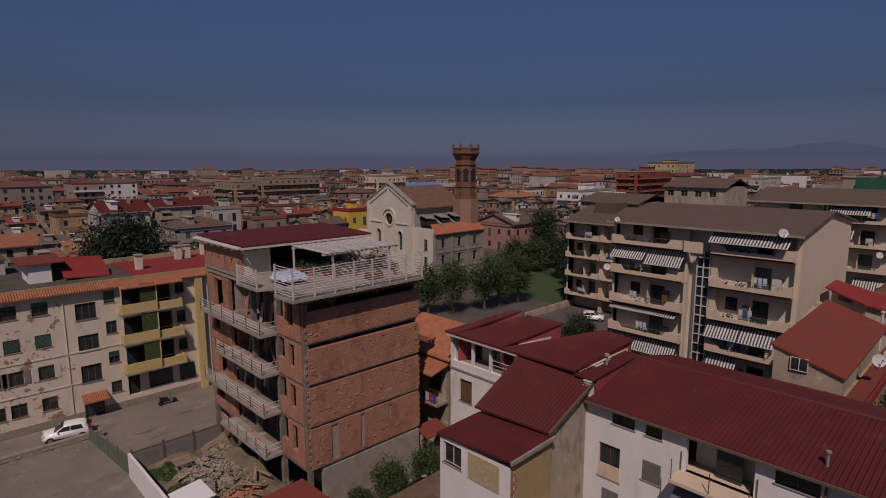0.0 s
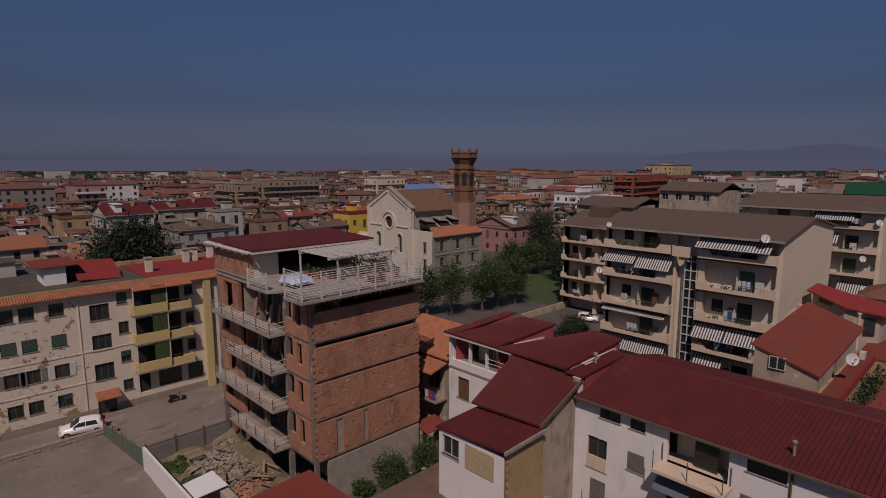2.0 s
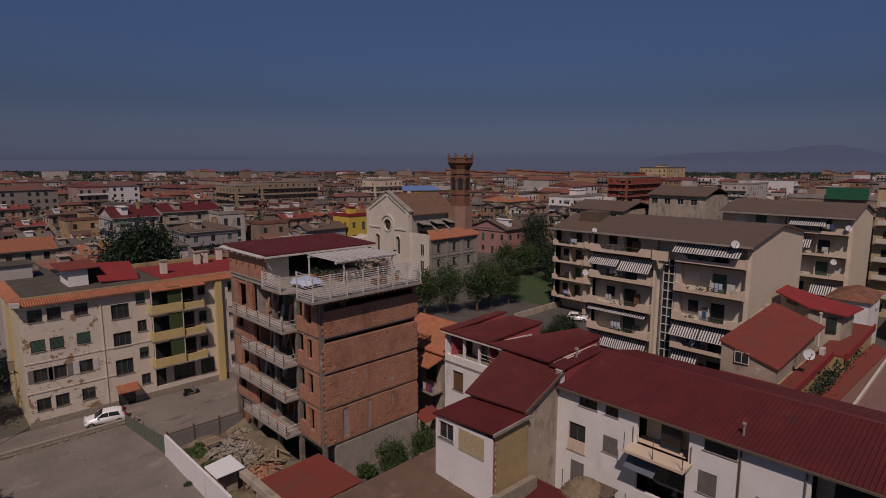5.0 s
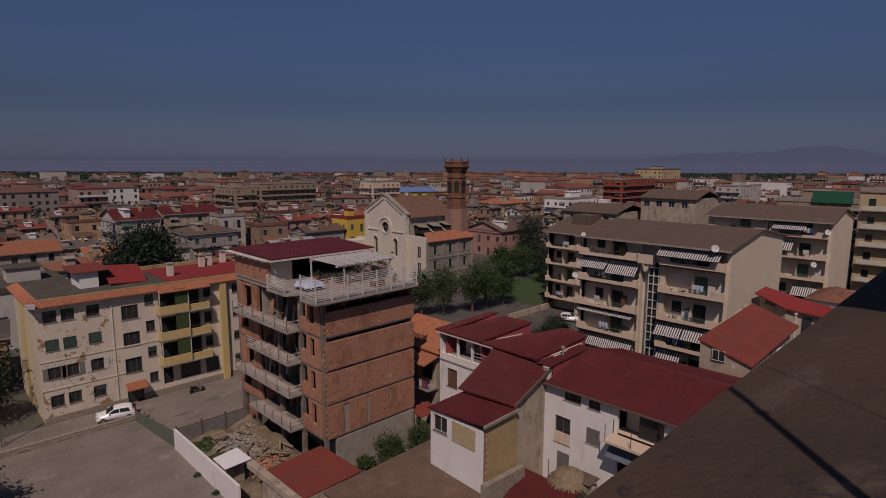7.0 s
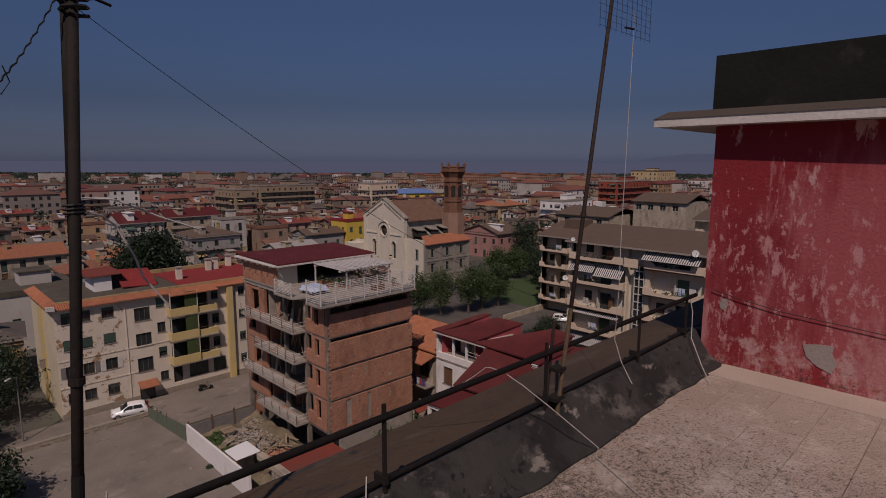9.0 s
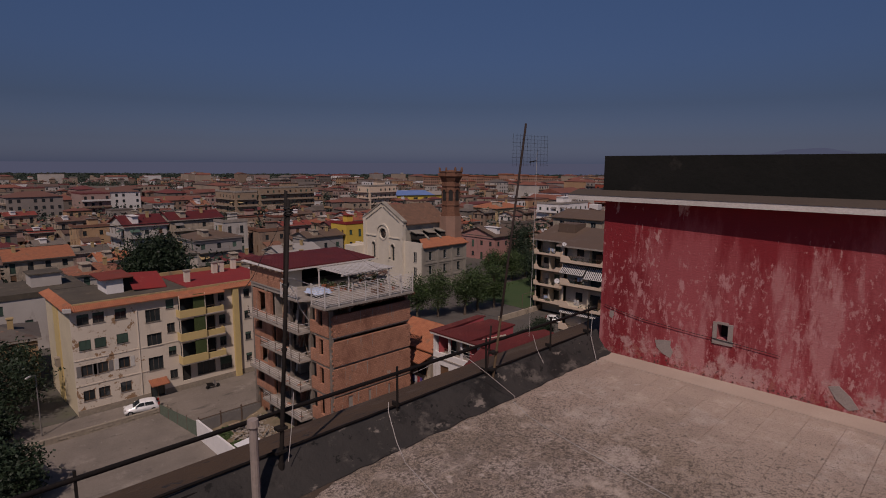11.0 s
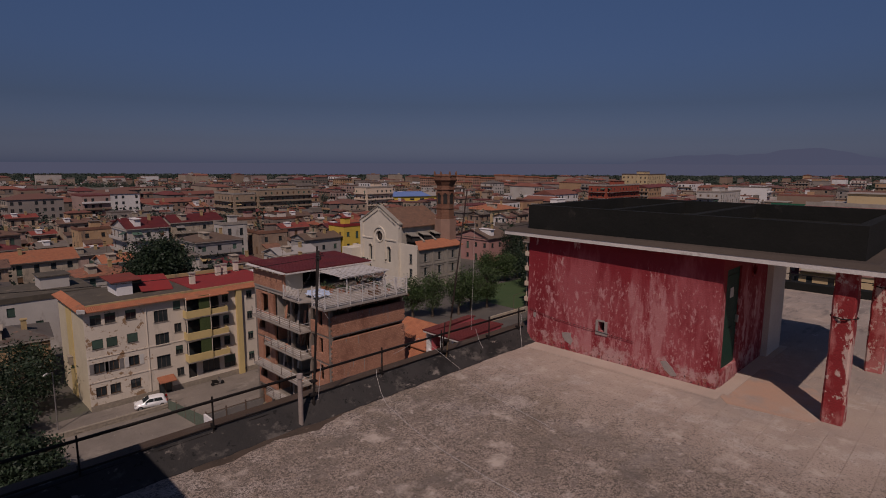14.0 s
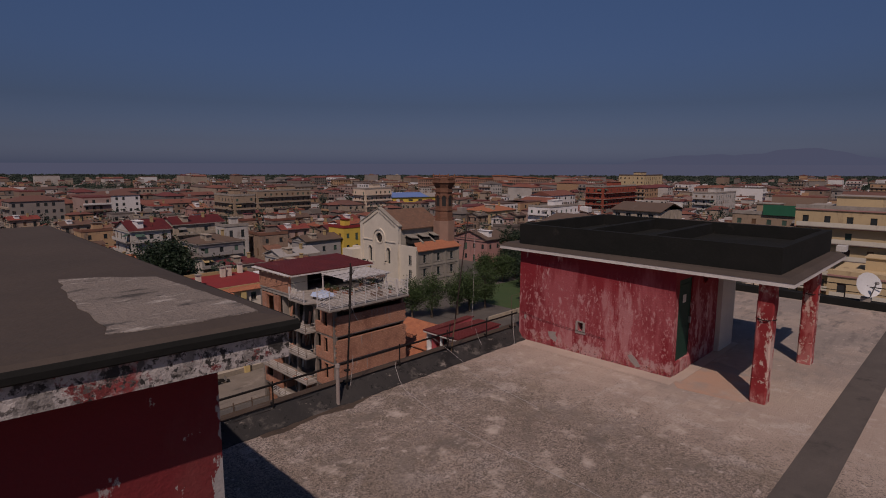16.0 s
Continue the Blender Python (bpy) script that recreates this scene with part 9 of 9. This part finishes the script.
hall_part("roof", MB().poly([HP(10.1, -9, 6.6), HP(28, -9, 6.6), HP(28, 13, 6.6), HP(10.1, 13, 6.6)], [HP(10.1, -9, 7.0), HP(28, -9, 7.0), HP(28, 13, 9.0), HP(10.1, 13, 9.0)]), M_CONC, "grey sheet roof")
for i in range(6):
    hall_part("window", hall_box(-24 + i * 8.4, -20.5 + i * 8.4, -8.06, -8.02, 3.6, 5.0), M_GLASS)
rng = random.Random(77)
used = [False] * len(PROTO)
far_w, far_r, far_g, far_f = MB(), MB(), MB(), MB()
near = 0
gx = -40.0
while gx < 1500:
    gy = -120.0
    step = 13.0 if max(gx, 1) < 300 else 14
    while gy < 1500:
        x, y = gx + rng.uniform(-2.5, 2.5), gy + rng.uniform(-2.5, 2.5)
        gy += step
        dx, dy = x + 8, y + 8
        dep, rgt = 0.692 * dx + 0.722 * dy, 0.722 * dx - 0.692 * dy
        if dep < 60 or dep > 1250 or abs(rgt) > dep * 0.84 + 12 or rng.random() < (0.10 if dep < 400 else 0.12 + max(0, dep - 350) / 800):
            continue
        if any(a - 3 < x < b + 3 and c - 3 < y < d + 3 for a, b, c, d in KEEP):
            continue
        street = noise.noise(Vector((x * 0.004, y * 0.004, 9)))
        if dep > 520 and street > 0.22:
            continue
        rz = rng.choice((0, 0, 90)) + 14 * noise.noise(Vector((x * 0.006, y * 0.006, 2)))
        if dep < 250 and near < 280:
            i = rng.randrange(len(PROTO))
            m = at(x, y, 14 * noise.noise(Vector((x * 0.006, y * 0.006, 2))))
            if used[i]:
                copy_thing(PROTO[i], m)
            else:
                PROTO[i].matrix_basis = m
                used[i] = True
            near += 1
            continue
        big = rng.random() < 0.10 and not (150 < dep < 445 and -0.11 < rgt / dep < 0.03)
        w, d = (rng.uniform(16, 30), rng.uniform(11, 14)) if big else (rng.uniform(5.5, 10), rng.uniform(5.5, 9))
        fl = rng.randint(3, 5) if big else rng.choice((1, 2, 2, 2, 3, 3))
        h = fl * 3.1 + 0.3
        m = at(x, y, rz)

        def P(p, m=m):
            return tuple(m @ Vector(p))
        a, b = w / 2, d / 2
        far_w.poly([P((-a, -b, 0)), P((a, -b, 0)), P((a, b, 0)), P((-a, b, 0))], [P((-a, -b, h)), P((a, -b, h)), P((a, b, h)), P((-a, b, h))])
        k = 0.4
        if rng.random() < 0.62:
            t_ = h + min(w, d) * 0.17
            e = rng.choice((0.0, b))
            far_r.poly([P((-a - k, -b - k, h)), P((a + k, -b - k, h)), P((a + k, b + k, h)), P((-a - k, b + k, h))],
                       [P((-a - k + e, -0.05, t_)), P((a + k - e, -0.05, t_)), P((a + k - e, 0.05, t_)), P((-a - k + e, 0.05, t_))])
        else:
            far_r.poly([P((-a, -b, h)), P((a, -b, h)), P((a, b, h)), P((-a, b, h))], [P((-a, -b, h + 0.7)), P((a, -b, h + 0.7)), P((a, b, h + 0.7)), P((-a, b, h + 0.7))])
        if rng.random() < 0.55:
            # a stair head, a chimney or a tank standing on the roof
            cx, cy, cw = rng.uniform(-a * 0.6, a * 0.4), rng.uniform(-b * 0.6, b * 0.4), rng.choice((0.5, 0.7, 1.6, 2.2))
            ch_ = h + rng.uniform(1.6, 2.8)
            far_w.poly([P((cx - cw, cy - cw, h)), P((cx + cw, cy - cw, h)), P((cx + cw, cy + cw, h)), P((cx - cw, cy + cw, h))], [P((cx - cw, cy - cw, ch_)), P((cx + cw, cy - cw, ch_)), P((cx + cw, cy + cw, ch_)), P((cx - cw, cy + cw, ch_))])
        if dep < 760:
            for f in range(fl):
                z = f * 3.1 + 1.0
                for s in range(int(w / 3)):
                    u = -a + (s + 0.5) * w / int(w / 3)
                    if rng.random() < 0.8:
                        far_g.quad(P((u - 0.6, -b - 0.06, z)), P((u + 0.6, -b - 0.06, z)), P((u + 0.6, -b - 0.06, z + 1.5)), P((u - 0.6, -b - 0.06, z + 1.5)))
                for s in range(int(d / 3)):
                    u = -b + (s + 0.5) * d / int(d / 3)
                    if rng.random() < 0.8:
                        far_g.quad(P((-a - 0.06, u + 0.6, z)), P((-a - 0.06, u - 0.6, z)), P((-a - 0.06, u - 0.6, z + 1.5)), P((-a - 0.06, u + 0.6, z + 1.5)))
                if f and rng.random() < 0.5:
                    far_f.poly([P((-a - 1.1, -b, z - 0.9)), P((-a, -b, z - 0.9)), P((-a, b, z - 0.9)), P((-a - 1.1, b, z - 0.9))], [P((-a - 1.1, -b, z - 0.1)), P((-a, -b, z - 0.1)), P((-a, b, z - 0.1)), P((-a - 1.1, b, z - 0.1))])
    gx += step
fh = thing("distant_houses", (500, 500, 0), "hundreds of distant plastered houses with tile roofs", "houses", kind="stuff")
part("walls", far_w, M_FARWALL, fh, kind="stuff")
part("roofs", far_r, M_FARROOF, fh, kind="stuff")
part("windows", far_g, M_GLASS, fh, kind="stuff")
part("balconies", far_f, M_FARWALL, fh, kind="stuff")
row = thing("apartment_row", (450, 385, 0), "far row of reddish apartment blocks", "buildings", kind="stuff")
wr, rr_, gr = MB(), MB(), MB()
for i in range(9):
    x, y = 420 + i * 13, 440 - i * 11
    h = 17 + (i * 7 % 4)
    wr.box(x, x + 12, y, y + 12, 0, h)
    rr_.box(x - 0.5, x + 12.5, y - 0.5, y + 12.5, h, h + 1.2)
    for f in range(5):
        for s in range(4):
            gr.quad((x - 0.08, y + 2.2 + s * 2.9, f * 3.1 + 1.5), (x - 0.08, y + 0.8 + s * 2.9, f * 3.1 + 1.5), (x - 0.08, y + 0.8 + s * 2.9, f * 3.1 + 3.1), (x - 0.08, y + 2.2 + s * 2.9, f * 3.1 + 3.1))
            gr.quad((x + 0.8 + s * 2.9, y - 0.08, f * 3.1 + 1.5), (x + 2.2 + s * 2.9, y - 0.08, f * 3.1 + 1.5), (x + 2.2 + s * 2.9, y - 0.08, f * 3.1 + 3.1), (x + 0.8 + s * 2.9, y - 0.08, f * 3.1 + 3.1))
part("walls", wr, mat("reddish_far_render", (0.38, 0.23, 0.16), (0.32, 0.19, 0.14), scale=0.05), row, kind="stuff")
part("roofs", rr_, M_TILE, row, kind="stuff")
part("windows", gr, M_GLASS, row, kind="stuff")

# trees among the houses and woods along the horizon
wood = MB()
rng = random.Random(99)
for _ in range(9000):
    far = rng.random() < 0.62
    dep = rng.uniform(750, 1700) if far else rng.uniform(110, 750)
    rgt = rng.uniform(-0.86, 0.86) * dep
    if not far and noise.noise(Vector((dep * 0.014, rgt * 0.014, 4))) < -0.06:
        continue
    x, y = -8 + 0.692 * dep + 0.722 * rgt, -8 + 0.722 * dep - 0.692 * rgt
    if any(a - 3 < x < b + 3 and c - 3 < y < d + 3 for a, b, c, d in KEEP):
        continue
    s = rng.uniform(1.6, 3.2) * (2.2 if far else 1)
    hh = rng.uniform(2.0, 5.0) if far else rng.uniform(6, 11.5)
    q = 1.3 if far else 0.55
    for _ in range(26 if far else 70):
        o = Vector((x + rng.gauss(0, s * 0.6), y + rng.gauss(0, s * 0.6), max(0.6, hh * 0.55 + rng.gauss(0, hh * 0.2))))
        e = Vector((rng.gauss(0, 1), rng.gauss(0, 1), rng.gauss(0, 1))).normalized() * q
        f_ = Vector((rng.gauss(0, 1), rng.gauss(0, 1), rng.gauss(0, 1))).normalized() * q
        wood.quad(o - e, o - f_, o + e, o + f_)
single("far_woods", wood, M_FARLEAF, "dark trees among the distant houses and along the horizon", "trees", kind="stuff")
# Both backdrops glow: haze is painted as emission close to the sky colour.
M_HILL = bpy.data.materials.new("mountain_haze_glow")
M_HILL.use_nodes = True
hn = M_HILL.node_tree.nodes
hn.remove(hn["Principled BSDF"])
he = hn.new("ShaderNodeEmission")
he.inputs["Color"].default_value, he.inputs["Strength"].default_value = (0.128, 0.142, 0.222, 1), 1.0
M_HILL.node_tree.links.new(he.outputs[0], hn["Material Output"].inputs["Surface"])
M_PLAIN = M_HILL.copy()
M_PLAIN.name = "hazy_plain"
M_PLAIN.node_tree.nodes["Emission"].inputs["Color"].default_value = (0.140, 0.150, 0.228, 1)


def ridge(dist, hmax, a0, a1, k, flat):
    """One ridge or flat-topped strip across the view, far behind the town, for the painted haze."""
    m_, prev, nh = MB(), None, 70
    for i in range(nh + 1):
        s_ = a0 + (a1 - a0) * i / nh
        rgt = s_ * dist
        h = hmax if flat else hmax * math.sin(math.pi * i / nh) ** 0.6 * (0.72 + 0.5 * noise.noise(Vector((s_ * 5, k, 0))) + 0.12 * noise.noise(Vector((s_ * 22, k, 1))))
        q_ = (-8 + 0.692 * dist + 0.722 * rgt, -8 + 0.722 * dist - 0.692 * rgt)
        if prev:
            m_.poly([(prev[0][0], prev[0][1], -5), (q_[0], q_[1], -5), (q_[0] + 60, q_[1] + 60, -5), (prev[0][0] + 60, prev[0][1] + 60, -5)],
                    [(prev[0][0], prev[0][1], max(0, prev[1])), (q_[0], q_[1], max(0, h)), (q_[0] + 60, q_[1] + 60, max(0, h)), (prev[0][0] + 60, prev[0][1] + 60, max(0, prev[1]))])
        prev = (q_, h)
    return m_


single("backdrop", ridge(4500, 190, 0.30, 0.95, 0, False), M_HILL, "mountain ridge on the horizon, glowing in a painted haze blue", "mountains", kind="structure")
# Added wall that veils the true horizon in sky-coloured glow.
single("backdrop", ridge(1750, 36, -1.3, 1.3, 2, True), M_PLAIN, "upright glowing strip painting haze where the plain meets the sky", "distance", kind="structure")


# ---- pebbled tiles of the roof terrace ----
TS_ = 0.4
tile_box = MB().poly([(-0.199, -0.199, -0.012), (0.199, -0.199, -0.012), (0.199, 0.199, -0.012), (-0.199, 0.199, -0.012)], [(-0.197, -0.197, 0), (0.197, -0.197, 0), (0.197, 0.197, 0), (-0.197, 0.197, 0)]).mesh("tile")
tile_box.materials.append(M_TERRACE)
rest = MB()
rng = random.Random(44)
for i in range(-85, 24):
    for j in range(62):
        x, y = -0.05 + i * TS_, -8.02 - j * TS_
        if x < -24 or x > 9.1:
            continue
        dz = rng.uniform(-0.0015, 0.001)
        if -9.7 < x < -2.9 and y > -15.2:
            ob = new("tile", tile_box)
            ob.matrix_basis = pose(x, y, ZF + dz)
            ob.parent = terrace_floor
            tagged(ob)
        else:
            q = 0.1985
            rest.poly([(x - q, y - q, ZF - 0.012), (x + q, y - q, ZF - 0.012), (x + q, y + q, ZF - 0.012), (x - q, y + q, ZF - 0.012)], [(x - q, y - q, ZF + dz), (x + q, y - q, ZF + dz), (x + q, y + q, ZF + dz), (x - q, y + q, ZF + dz)])
part("tiles", rest, M_TERRACE, terrace_floor, kind="stuff")
